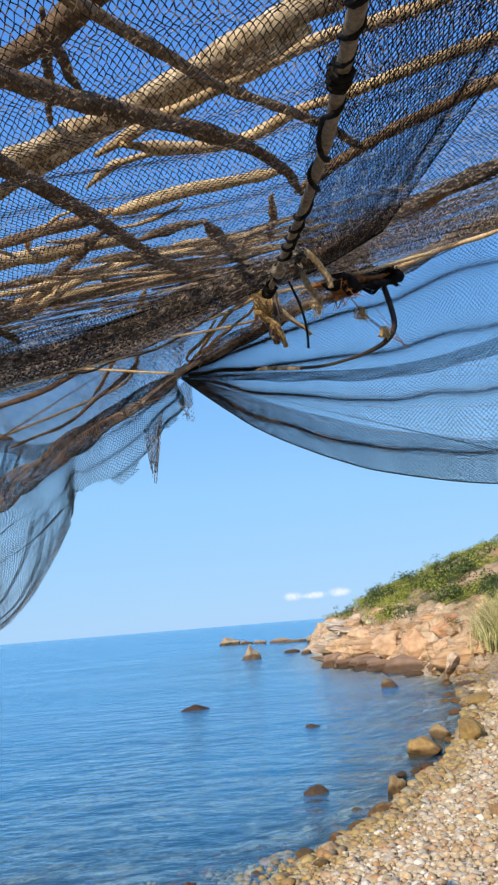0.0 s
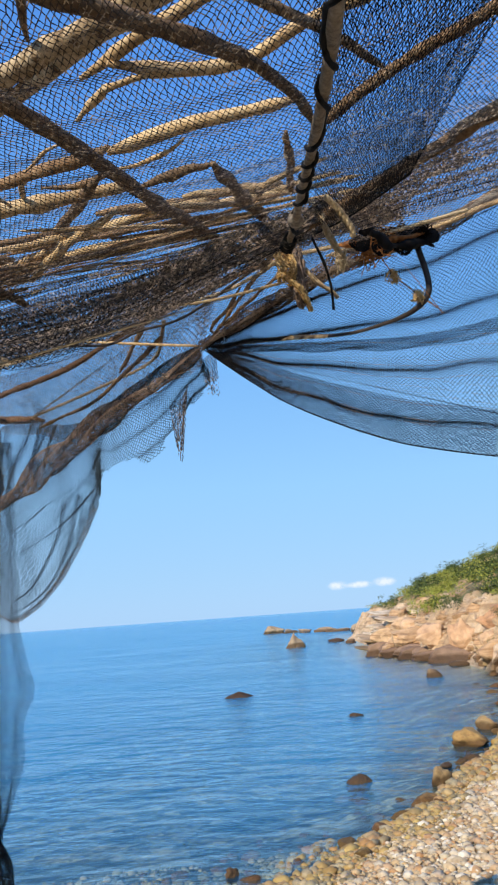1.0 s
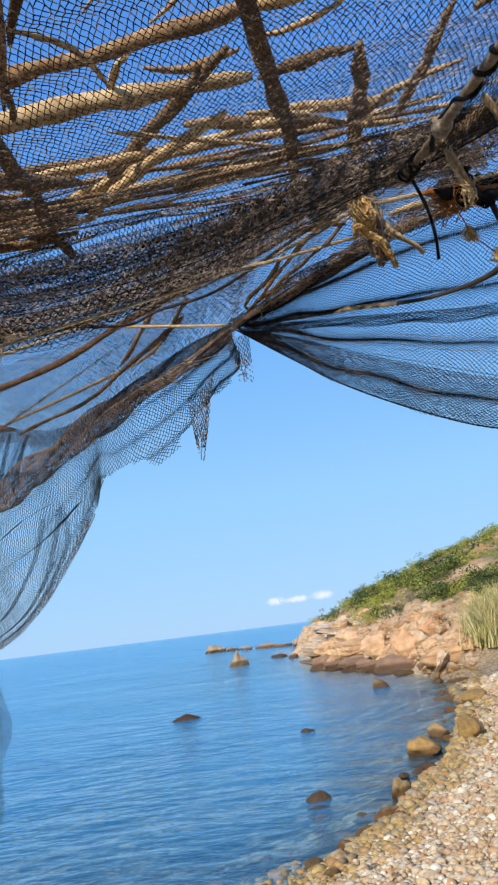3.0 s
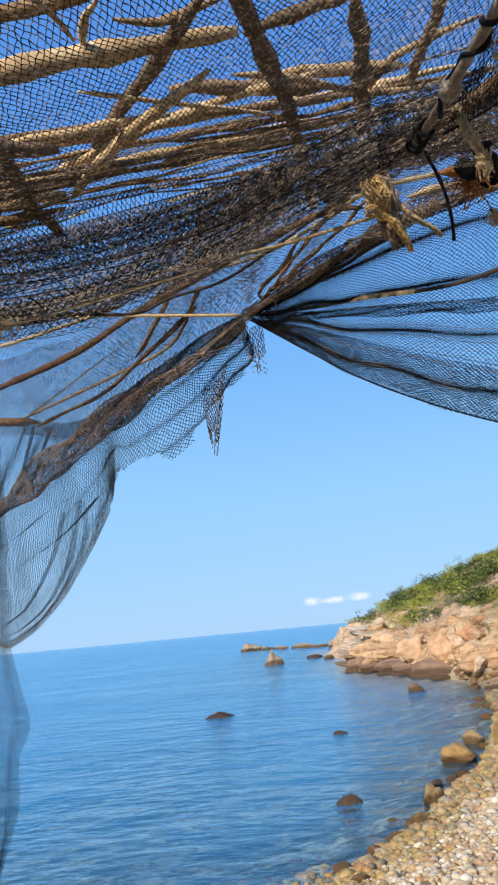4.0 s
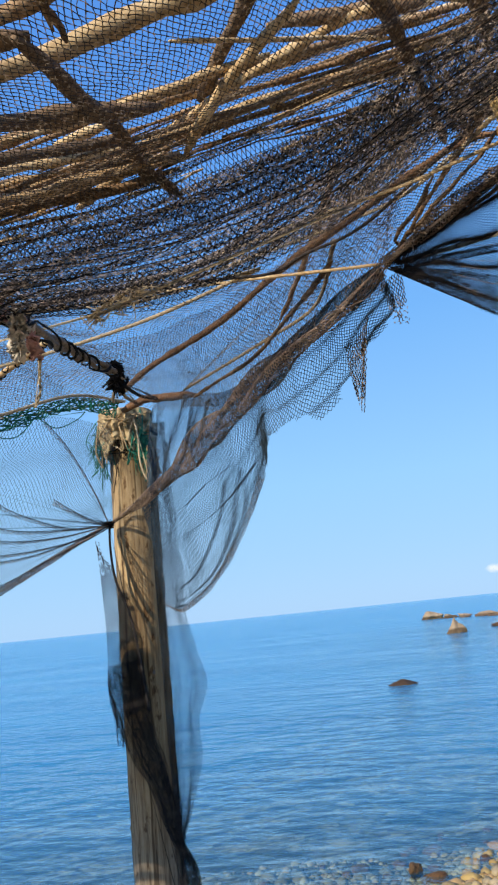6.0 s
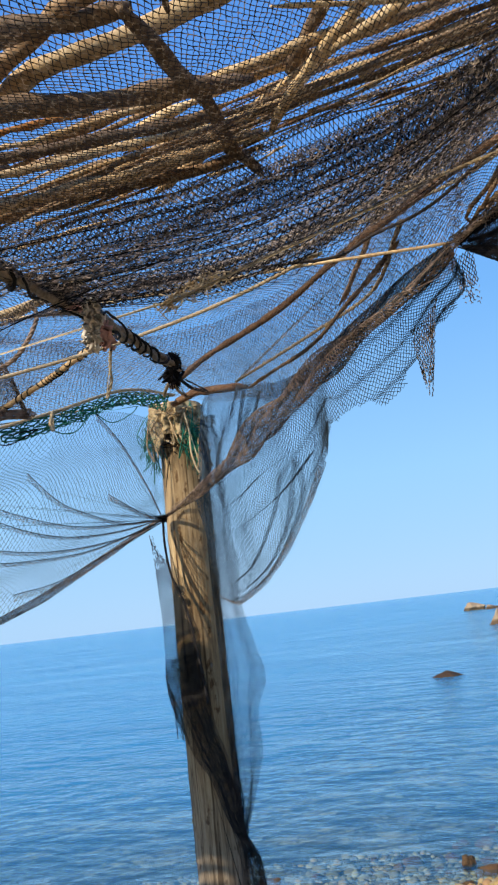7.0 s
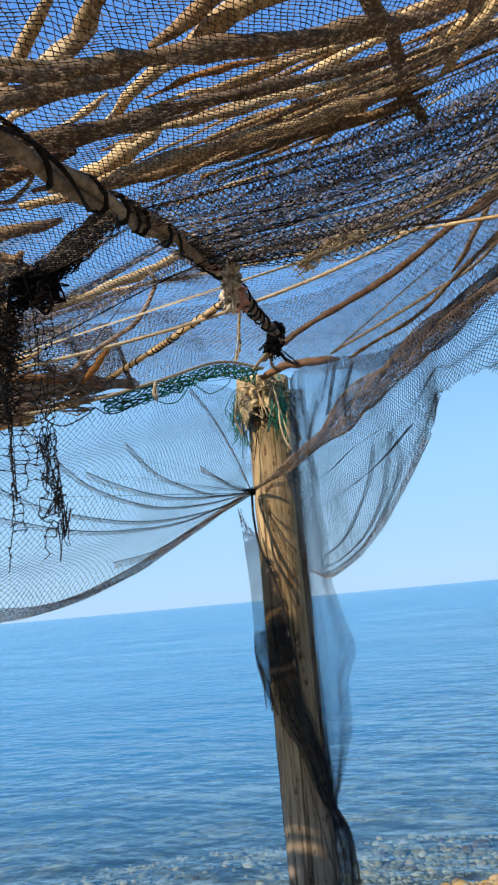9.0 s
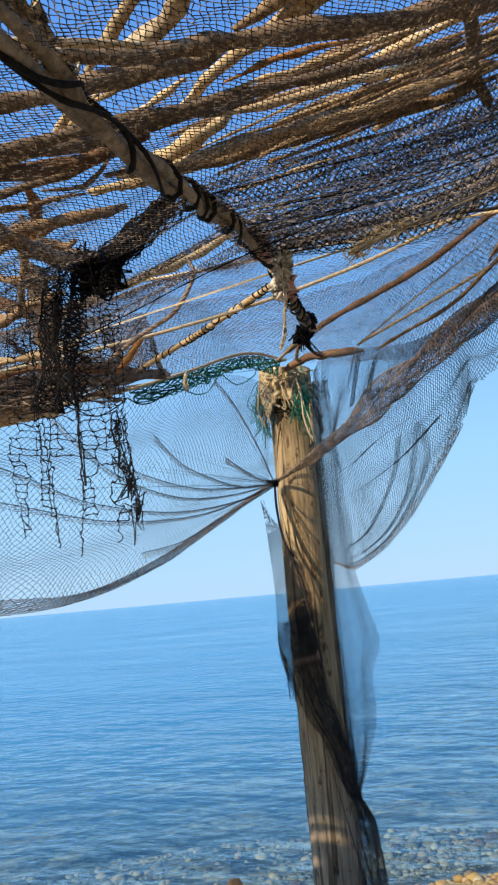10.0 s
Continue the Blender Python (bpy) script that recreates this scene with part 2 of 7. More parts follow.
def ground_material():
    m, t, p, _ = material("shore_ground")
    c = coords(t)
    zone = t.nodes.new("ShaderNodeAttribute")
    zone.attribute_name = "zone"
    cell = t.nodes.new("ShaderNodeTexVoronoi")
    cell.inputs["Scale"].default_value = 11.0
    t.links.new(c, cell.inputs["Vector"])
    stones = ramp(t, cell.outputs["Color"], [(0.1, (0.34, 0.24, 0.12)), (0.5, (0.54, 0.41, 0.24)), (0.9, (0.62, 0.52, 0.36))])
    stones = blend(t, "MULTIPLY", 0.8, stones, ramp(t, cell.outputs["Distance"], [(0.25, (1, 1, 1)), (0.6, (0.6, 0.5, 0.4))]))
    rock = ramp(t, noise_of(t, c, 0.9, 7, 0.65), [(0.32, (0.44, 0.26, 0.13)), (0.47, (0.68, 0.46, 0.26)), (0.7, (0.76, 0.6, 0.42))])
    beds = noise_of(t, coords(t, (0.3, 0.3, 4.5), (0.12, 0.1, 0)), 1.0, 5, 0.6)
    rock = blend(t, "MULTIPLY", 0.5, rock, ramp(t, beds, [(0.4, (0.45, 0.36, 0.28)), (0.5, (1, 1, 1)), (0.62, (1.15, 1.15, 1.12))]))
    soil = ramp(t, noise_of(t, c, 0.6, 6, 0.6), [(0.3, (0.1, 0.12, 0.035)), (0.46, (0.22, 0.2, 0.07)), (0.58, (0.48, 0.27, 0.12)), (0.72, (0.52, 0.4, 0.28))])
    sep = t.nodes.new("ShaderNodeSeparateColor")
    t.links.new(zone.outputs["Color"], sep.inputs[0])
    under = ramp(t, cell.outputs["Color"], [(0.15, (0.14, 0.155, 0.12)), (0.5, (0.32, 0.33, 0.24)), (0.8, (0.48, 0.46, 0.33))])
    weed = noise_of(t, c, 0.9, 5, 0.6)
    under = blend(t, "MULTIPLY", 0.85, under, ramp(t, weed, [(0.46, (0.07, 0.12, 0.14)), (0.57, (1.1, 1.1, 1.1))]))
    lump = t.nodes.new("ShaderNodeTexVoronoi")
    lump.inputs["Scale"].default_value = 3.2
    t.links.new(c, lump.inputs["Vector"])
    under = blend(t, "MULTIPLY", 0.9, under, ramp(t, lump.outputs["Color"], [(0.2, (0.25, 0.3, 0.3)), (0.55, (0.8, 0.8, 0.75)), (0.85, (1.5, 1.45, 1.3))]))
    stones = blend(t, "MIX", sep.outputs[2], stones, under)
    col = blend(t, "MIX", sep.outputs[0], stones, rock)
    col = blend(t, "MIX", sep.outputs[1], col, soil)
    t.links.new(col, p.inputs["Base Color"])
    p.inputs["Roughness"].default_value = 0.9
    bump(t, p, noise_of(t, c, 3.0, 8, 0.72), 1.0, 0.3)
    return m


GROUND = ground_material()


def water_material():
    """Clear over the shallows and blue where it is deep, with a rippled gloss."""
    m, t, p, out = material("sea_water")
    t.nodes.remove(p)
    depth = t.nodes.new("ShaderNodeAttribute")
    depth.attribute_name = "murk"
    clear = t.nodes.new("ShaderNodeBsdfTransparent")
    clear.inputs[0].default_value = (0.78, 0.94, 0.97, 1)
    body = t.nodes.new("ShaderNodeBsdfDiffuse")
    far = noise_of(t, coords(t, (0.02, 0.12, 1), (0, 0, 0.1)), 1.0, 4)
    t.links.new(ramp(t, far, [(0.35, (0.018, 0.2, 0.39)), (0.65, (0.038, 0.275, 0.49))]), body.inputs[0])
    mix = t.nodes.new("ShaderNodeMixShader")
    t.links.new(depth.outputs["Fac"], mix.inputs[0])
    t.links.new(clear.outputs[0], mix.inputs[1])
    t.links.new(body.outputs[0], mix.inputs[2])
    gloss = t.nodes.new("ShaderNodeBsdfGlossy")
    gloss.inputs[0].default_value = (0.74, 0.92, 1.0, 1)
    gloss.inputs["Roughness"].default_value = 0.14
    fres = t.nodes.new("ShaderNodeFresnel")
    fres.inputs["IOR"].default_value = 1.27
    waves = noise_of(t, coords(t, (1.0, 1.5, 1), (0, 0, 0.3)), 1.6, 4, 0.55)
    swell = noise_of(t, coords(t, (0.4, 0.7, 1), (0, 0, 0.3)), 0.9, 3, 0.55)
    add = t.nodes.new("ShaderNodeMath")
    add.operation = "MULTIPLY_ADD"
    t.links.new(swell, add.inputs[0])
    add.inputs[1].default_value = 2.0
    t.links.new(waves, add.inputs[2])
    b = t.nodes.new("ShaderNodeBump")
    # calmer and rougher patches where the breeze touches
    breeze = noise_of(t, coords(t, (0.07, 0.2, 1), (0, 0, 0.25)), 1.0, 3, 0.55)
    t.links.new(ramp(t, breeze, [(0.36, (0.5, 0.5, 0.5)), (0.62, (1, 1, 1))]), b.inputs["Strength"])
    b.inputs["Distance"].default_value = 0.14
    t.links.new(add.outputs[0], b.inputs["Height"])
    t.links.new(b.outputs[0], gloss.inputs["Normal"])
    t.links.new(b.outputs[0], fres.inputs["Normal"])
    top = t.nodes.new("ShaderNodeMixShader")
    t.links.new(fres.outputs[0], top.inputs[0])
    t.links.new(mix.outputs[0], top.inputs[1])
    t.links.new(gloss.outputs[0], top.inputs[2])
    t.links.new(top.outputs[0], out.inputs[0])
    return m


WATER = water_material()


def leaf_material(name, stops):
    m, t, p, _ = material(name)
    col = ramp(t, random_of(t, True), stops)
    col = blend(t, "MULTIPLY", 0.5, col, ramp(t, random_of(t), [(0, (0.6, 0.62, 0.5)), (1, (1.15, 1.1, 1))]))
    t.links.new(col, p.inputs["Base Color"])
    p.inputs["Roughness"].default_value = 0.7
    p.inputs["Specular IOR Level"].default_value = 0.2
    return m


LEAF = leaf_material("scrub_leaf", [(0, (0.17, 0.21, 0.035)), (0.5, (0.27, 0.29, 0.05)), (1, (0.4, 0.38, 0.09))])
DARK_LEAF = leaf_material("dark_scrub_leaf", [(0, (0.03, 0.055, 0.018)), (1, (0.09, 0.12, 0.035))])
DRY_LEAF = leaf_material("dry_scrub_leaf", [(0, (0.16, 0.13, 0.085)), (1, (0.3, 0.26, 0.18))])
REED = leaf_material("reed_leaf", [(0, (0.22, 0.24, 0.07)), (0.45, (0.44, 0.4, 0.17)), (1, (0.7, 0.58, 0.34))])


# ---- mesh tools ----


def mesh_object(name, verts, faces, mat, parent=None, label="", smooth=False):
    me = bpy.data.meshes.new(name)
    me.from_pydata([tuple(v) for v in verts], [], faces)
    me.materials.append(mat)
    if smooth:
        me.polygons.foreach_set("use_smooth", np.ones(len(me.polygons), bool))
    me.update()
    ob = new(name, me)
    if parent:
        ob.parent = parent
    if label:
        ob["label"] = label
    return ob


def quads_object(name, verts, quads, mat, parent=None, label="", smooth=False):
    """A mesh from numpy arrays of vertices and four-cornered faces."""
    me = bpy.data.meshes.new(name)
    me.vertices.add(len(verts))
    me.vertices.foreach_set("co", np.ascontiguousarray(verts, np.float32).ravel())
    me.loops.add(quads.size)
    me.loops.foreach_set("vertex_index", np.ascontiguousarray(quads, np.int32).ravel())
    me.polygons.add(len(quads))
    me.polygons.foreach_set("loop_start", np.arange(0, quads.size, 4, dtype=np.int32))
    if smooth:
        me.polygons.foreach_set("use_smooth", np.ones(len(quads), bool))
    me.materials.append(mat)
    me.update(calc_edges=True)
    ob = new(name, me)
    if parent:
        ob.parent = parent
    if label:
        ob["label"] = label
    return ob


def spline(pts, u):
    """Catmull-Rom curve through pts at the parameters u in 0..1, spaced by length."""
    p = np.array(pts, float)
    if len(p) == 1:
        return np.repeat(p, len(u), 0)
    d = np.r_[0, np.cumsum(np.maximum(np.linalg.norm(np.diff(p, axis=0), axis=1), 1e-5))]
    d /= d[-1]
    q = np.vstack([2 * p[0] - p[1], p, 2 * p[-1] - p[-2]])
    k = np.clip(np.searchsorted(d, u, "right") - 1, 0, len(p) - 2)
    s = ((u - d[k]) / (d[k + 1] - d[k]))[:, None]
    a, b, c, e = q[k], q[k + 1], q[k + 2], q[k + 3]
    return 0.5 * (2 * b + (c - a) * s + (2 * a - 5 * b + 4 * c - e) * s ** 2 + (3 * b - a - 3 * c + e) * s ** 3)


def tube_data(path, radii, sides=8, lump=0.0, seed=0):
    """Vertices and quads of a closed tube along path, with uneven thickness."""
    r = np.random.default_rng(seed)
    n = len(path)
    t = np.gradient(path, axis=0)
    t /= np.maximum(np.linalg.norm(t, axis=1, keepdims=True), 1e-9)
    ref = np.array((0.13, 0.21, 0.97)) if abs(t[:, 2]).mean() < 0.8 else np.array((0.97, 0.2, 0.1))
    a = np.cross(t, ref)
    a /= np.maximum(np.linalg.norm(a, axis=1, keepdims=True), 1e-9)
    b = np.cross(t, a)
    ang = np.linspace(0, 2 * np.pi, sides, endpoint=False)
    wob = 1 + lump * r.normal(size=(n, sides)) + lump * 1.5 * r.normal(size=(n, 1))
    rad = np.asarray(radii)[:, None] * np.clip(wob, 0.5, 1.7)
    ring = path[:, None] + (a[:, None] * np.cos(ang)[:, None] + b[:, None] * np.sin(ang)[:, None]) * rad[:, :, None]
    v = np.vstack([ring.reshape(-1, 3), path[:1], path[-1:]])
    i, j = np.meshgrid(np.arange(n - 1), np.arange(sides), indexing="ij")
    j2 = (j + 1) % sides
    q = np.stack([i * sides + j, i * sides + j2, (i + 1) * sides + j2, (i + 1) * sides + j], -1).reshape(-1, 4)
    caps = []
    for s in range(0, sides, 2):
        caps.append((n * sides, (s + 2) % sides, (s + 1) % sides, s))
        e = (n - 1) * sides
        caps.append((n * sides + 1, e + s, e + s + 1, e + (s + 2) % sides))
    return v, np.vstack([q, np.array(caps)])


def joined(chunks):
    verts, quads, off = [], [], 0
    for v, q in chunks:
        verts.append(v)
        quads.append(q + off)
        off += len(v)
    return np.vstack(verts), np.vstack(quads)


STICKS = [0]


def stick(pts, r0, r1=None, mat=None, name="branch", parent=None, wander=0.25, lump=0.07, sides=8, label=""):
    """One branch or cane through a few points, with a slight wander and knots."""
    STICKS[0] += 1
    seed = STICKS[0]
    r = np.random.default_rng(seed)
    length = sum((Vector(a) - Vector(b)).length for a, b in zip(pts, pts[1:]))
    n = max(8, min(40, int(length / 0.018)))
    u = np.linspace(0, 1, n)
    path = spline(pts, u)
    ph = r.uniform(0, 6.28, (3, 3))
    for k, f in enumerate((3, 7, 13)):
        path = path + wander * r0 / (k + 1) * np.sin(u[:, None] * f * 2 + ph[k])
    rad = r0 + ((r1 if r1 is not None else r0) - r0) * u
    for _ in range(int(length / 0.16)):
        at = r.uniform(0.05, 0.95)
        rad = rad * (1 + 0.22 * np.exp(-((u - at) * length / 0.008) ** 2))
    if name in ("cane", "branch", "twig"):
        rad = rad * (0.4 + 0.6 * np.clip(np.minimum(u, 1 - u) * length / 0.03, 0, 1))
    v, q = tube_data(path, rad, sides, lump, seed)
    return quads_object(name, v, q, mat or SHADED_BRANCH, parent, label, True)


def line(name, pts, r, mat, parent=None, label="", sides=6, strands=0, pitch=0.02, n=None):
    """A cord along a curve; with strands, that many yarns are laid round one another."""
    length = sum((Vector(a) - Vector(b)).length for a, b in zip(pts, pts[1:]))
    n = n or max(10, int(length / (0.004 if strands else 0.01)))
    u = np.linspace(0, 1, n)
    path = spline(pts, u)
    if not strands:
        v, q = tube_data(path, np.full(n, r), sides, 0.08, n)
        return quads_object(name, v, q, mat, parent, label, True)
    t = np.gradient(path, axis=0)
    t /= np.linalg.norm(t, axis=1, keepdims=True)
    a = np.cross(t, (0.2, 0.3, 0.93))
    a /= np.linalg.norm(a, axis=1, keepdims=True)
    b = np.cross(t, a)
    chunks = []
    for k in range(strands):
        w = (u * length / pitch + k / strands)[:, None] * 2 * np.pi
        chunks.append(tube_data(path + (a * np.cos(w) + b * np.sin(w)) * r * 0.55, np.full(n, r * 0.6), 5, 0.05, k))
    return quads_object(name, *joined(chunks), mat, parent, label, True)


def helix(name, pts, r, cord, turns, mat, parent, start=0.0, end=1.0, wobble=0.25, label="", phase=0.0):
    """A cord wound round the curve through pts."""
    n = int(turns * 26)
    u = np.linspace(start, end, n)
    path = spline(pts, u)
    t = np.gradient(path, axis=0)
    t /= np.linalg.norm(t, axis=1, keepdims=True)
    a = np.cross(t, (0.2, 0.3, 0.93))
    a /= np.linalg.norm(a, axis=1, keepdims=True)
    b = np.cross(t, a)
    s = np.linspace(0, 1, n)
    w = ((s + wobble * 0.12 * np.sin(s * 17)) * turns * 2 * np.pi + phase)[:, None]
    v, q = tube_data(path + (a * np.cos(w) + b * np.sin(w)) * r, np.full(n, cord), 6, 0.08, n)
    return quads_object(name, v, q, mat, parent, label, True)


def tangle(name, centre, size, count, r, mat, parent=None, label="", seed=1, droop=0.0):
    """A knot of loose yarn: many short looping fibres about a centre."""
    g = np.random.default_rng(seed)
    chunks = []
    for k in range(count):
        p = [np.array(centre) + g.normal(size=3) * np.array(size) * 0.5 - np.array((0, 0, droop * i * g.uniform(0, 1))) for i in range(5)]
        chunks.append(tube_data(spline(p, np.linspace(0, 1, 16)), np.full(16, r * g.uniform(0.6, 1.3)), 4, 0.1, k))
    return quads_object(name, *joined(chunks), mat, parent, label, True)


def fuzzy_roll(name, pts, r, count, thread, mat, label, seed=1, parent=None):
    """A bundle of matted twine along a curve: many loose yarns winding round it, with stray ends."""
    g = np.random.default_rng(seed)
    u = np.linspace(0, 1, 26)
    path = spline(pts, u)
    t = np.gradient(path, axis=0)
    t /= np.linalg.norm(t, axis=1, keepdims=True)
    a = np.cross(t, (0.2, 0.3, 0.93))
    a /= np.linalg.norm(a, axis=1, keepdims=True)
    b = np.cross(t, a)
    chunks = []
    for k in range(count):
        reach = r * math.sqrt(g.uniform(0.05, 1.0)) * (1 + 0.35 * np.sin(u * g.uniform(4, 14) + g.uniform(0, 6)))
        w = g.uniform(0, 6.28) + u * g.normal() * 7
        way = path + a * (np.cos(w) * reach)[:, None] + b * (np.sin(w) * reach)[:, None] + g.normal(size=path.shape) * r * 0.12
        lo, hi = sorted(g.integers(0, 27, 2)) if k % 3 else (0, 26)
        if hi - lo > 4:
            chunks.append(tube_data(way[lo:hi], np.full(hi - lo, thread * g.uniform(0.6, 1.4)), 4, 0.1, k))
    ob = quads_object(name, *joined(chunks), mat, parent, "" if parent is None else label, True)
    ob["kind"] = "stuff"
    return ob if parent else tagged(ob, label, "net", "hanging nets")


def net(name, surface, nu, nv, r, mat, label, keep=None, jitter=0.12, seed=3, parent=None):
    """Knotted netting on surface(u, v): every strand between two knots is a thin three-sided thread."""
    g = np.random.default_rng(seed)
    i, j = np.meshgrid(np.arange(nu + 1), np.arange(nv + 1), indexing="ij")
    u = (i + 0.5 * (j % 2) + g.normal(size=i.shape) * jitter) / (nu + 0.5)
    v = (j + g.normal(size=i.shape) * jitter) / nv
    pos = surface(np.clip(u, 0, 1).ravel(), np.clip(v, 0, 1).ravel()).reshape(nu + 1, nv + 1, 3)
    a0, a1, m0 = [], [], []
    for odd in (0, 1):
        js = np.arange(odd, nv, 2)
        for di in ((0, -1) if odd == 0 else (0, 1)):
            lo, hi = max(0, -di), nu + 1 - max(0, di)
            ii = np.arange(lo, hi)
            a0.append(pos[lo:hi][:, js].reshape(-1, 3))
            a1.append(pos[lo + di:hi + di][:, js + 1].reshape(-1, 3))
            if keep is not None:
                m0.append(keep((u[lo:hi][:, js]).ravel(), (v[lo:hi][:, js]).ravel()))
    p, q = np.vstack(a0), np.vstack(a1)
    if keep is not None:
        m = np.concatenate(m0)
        p, q = p[m], q[m]
    d = q - p
    ln = np.maximum(np.linalg.norm(d, axis=1, keepdims=True), 1e-6)
    d /= ln
    a = np.cross(d, (0.31, 0.17, 0.93))
    a /= np.maximum(np.linalg.norm(a, axis=1, keepdims=True), 1e-6)
    b = np.cross(d, a)
    rr = r * g.uniform(0.8, 1.25, (len(p), 1))
    rows = []
    for k in range(3):
        w = 2 * np.pi * k / 3
        off = (a * np.cos(w) + b * np.sin(w)) * rr
        rows += [p + off * 1.45, q + off * 0.85]
    verts = np.stack(rows, 1).reshape(-1, 3)
    base = (np.arange(len(p)) * 6)[:, None, None]
    quads = (base + np.array([[0, 2, 3, 1], [2, 4, 5, 3], [4, 0, 1, 5]])[None]).reshape(-1, 4)
    ob = quads_object(name, verts, quads, mat, parent)
    return tagged(ob, label, "net", "hanging nets") if parent is None else ob


def folds(u, v, amp, waves, seed):
    """Uneven ripples of a hanging cloth, in metres."""
    g = np.random.default_rng(seed)
    s = np.zeros_like(u)
    for k in range(4):
        f = waves * g.uniform(0.6, 1.8)
        s += np.sin(6.283 * (f * u + g.uniform(-1, 1) * v * 1.3) + g.uniform(0, 6.28)) / (1 + 0.6 * k)
    return amp * s / 2


def ruled(top, bottom, amp=0.0, waves=6, seed=1, push=(0, 1, 0), sag=0.0, crowd=0.0, bands=0):
    """The sheet between two curves, with folds pushed along a direction; crowd gathers its rows into bands."""
    def surface(u, v):
        w = v + (crowd * np.sin(2 * np.pi * bands * v) / (2 * np.pi * bands) if bands else 0)
        a, b = spline(top, u), spline(bottom, u)
        p = a + (b - a) * w[:, None]
        p = p + np.array(push)[None] * (folds(u, v, amp, waves, seed) * np.sqrt(np.clip(v, 0, 1)))[:, None]
        p[:, 2] -= sag * 4 * w * (1 - w)
        return p
    return surface


# ---- ground and sea ----
SHORE = [(-300, -140), (-60, -24), (-15, -0.6), (-3.9, 5.35), (-2.0, 6.4), (0.1, 7.95), (1.38, 10.2), (3.2, 14.2), (4.9, 20.2),
         (6.2, 27.5), (6.0, 34), (3.2, 42.8), (3.0, 57), (2.0, 71), (5, 85), (22, 110), (90, 150), (400, 220)]
LAND = np.array(SHORE + [(400, -400), (-300, -400)], float)


def shore_distance(x, y):
    """Metres inland from the waterline; negative at sea."""
    x, y = np.asarray(x, float), np.asarray(y, float)
    best = np.full(x.shape, 1e9)
    inside = np.zeros(x.shape, bool)
    n = len(LAND)
    for k in range(n):
        (ax, ay), (bx, by) = LAND[k], LAND[(k + 1) % n]
        if k < len(SHORE) - 1:
            dx, dy = bx - ax, by - ay
            s = np.clip(((x - ax) * dx + (y - ay) * dy) / (dx * dx + dy * dy), 0, 1)
            best = np.minimum(best, np.hypot(x - ax - s * dx, y - ay - s * dy))
        if by != ay:
            cross = ((ay > y) != (by > y)) & (x < (bx - ax) * (y - ay) / (by - ay) + ax)
            inside ^= cross
    return np.where(inside, best, -best)


def smooth(a, b, x):
    s = np.clip((x - a) / (b - a), 0, 1)
    return s * s * (3 - 2 * s)


def wavy(x, y, f, seed):
    g = np.random.default_rng(seed)
    s = np.zeros_like(x)
    for k in range(6):
        a = g.uniform(0, 6.28)
        w = f * g.uniform(0.6, 2.2)
        s += np.sin((x * math.cos(a) + y * math.sin(a)) * w + g.uniform(0, 6.28))
    return s / 6


def lattice(x, y, seed):
    """Smooth random field with one value for each metre square."""
    table = np.random.default_rng(seed).uniform(0, 1, (64, 64))
    i, j = np.floor(x).astype(int), np.floor(y).astype(int)
    s, t = x - i, y - j
    s, t = s * s * (3 - 2 * s), t * t * (3 - 2 * t)
    a, b = table[i % 64, j % 64], table[(i + 1) % 64, j % 64]
    c, d = table[i % 64, (j + 1) % 64], table[(i + 1) % 64, (j + 1) % 64]
    return a + (b - a) * s + (c - a) * t + (a - b - c + d) * s * t


def rugged(x, y):
    """Bulging rock with sharp clefts."""
    total = 0
    for k, (f, amp) in enumerate(((0.45, 1.0), (0.9, 0.55), (2.0, 0.34), (4.2, 0.2))):
        total = total + amp * (np.abs(2 * lattice(x * f + 3.1 * k, y * f * 0.8 + 7.7 * k, 90 + k) - 1) ** 0.7)
    return total - 0.85


def cliff_part(x, y):
    return smooth(26, 34, y + 0.0 * x) * smooth(-1, 2.5, x)


def ground_height(x, y):
    x, y = np.asarray(x, float), np.asarray(y, float)
    d = shore_distance(x, y) + 0.12 * wavy(x, y, 3.0, 5)
    land = np.maximum(d, 0)
    beach = 0.17 * np.minimum(land, 6.5) + 0.02 * np.minimum(np.maximum(land - 6.5, 0), 60)
    rough = d + 0.5 * wavy(x, y, 1.3, 6)
    cap = np.where(x < 9, 2.25 + 0.43 * (x - 3), 4.83 + 0.3 * (x - 9))
    cap = 2.3 + (np.minimum(cap, 9.0) - 2.3) * 0.94
    hill = 2.0 * smooth(-0.2, 1.7, rough) + 0.40 * np.maximum(rough - 1.7, 0) * (1 + 0.1 * wavy(x, y, 0.9, 8))
    hill = np.minimum(hill, cap) + 0.08 * wavy(x, y, 2.2, 9) * smooth(0, 1.5, rough)
    hill = hill + 0.9 * rugged(x, y) * smooth(0.1, 1.2, rough) * (1 - 0.75 * smooth(2.5, 4.5, rough))
    c = cliff_part(x, y)
    up = beach * (1 - c) + np.maximum(hill, 0.02) * c
    sea = np.minimum(-d, 60)
    shelf = 0.075 + 0.11 * smooth(-2.5, 0.5, x)
    down = -(shelf * np.minimum(sea, 4) + 0.09 * np.maximum(sea - 4, 0))
    return np.where(d > 0, up, np.maximum(down, -6)) + 0.0


def grid_axis(lo, hi, step, reach, far):
    """Even steps between lo and hi, growing outwards to -reach and far."""
    mid = list(np.arange(lo, hi + step * 0.5, step))
    s, v = step, lo
    left = []
    while v > -reach:
        s *= 1.35
        v -= s
        left.append(v)
    s, v = step, mid[-1]
    right = []
    while v < far:
        s *= 1.35
        v += s
        right.append(v)
    return np.array(left[::-1] + mid + right)


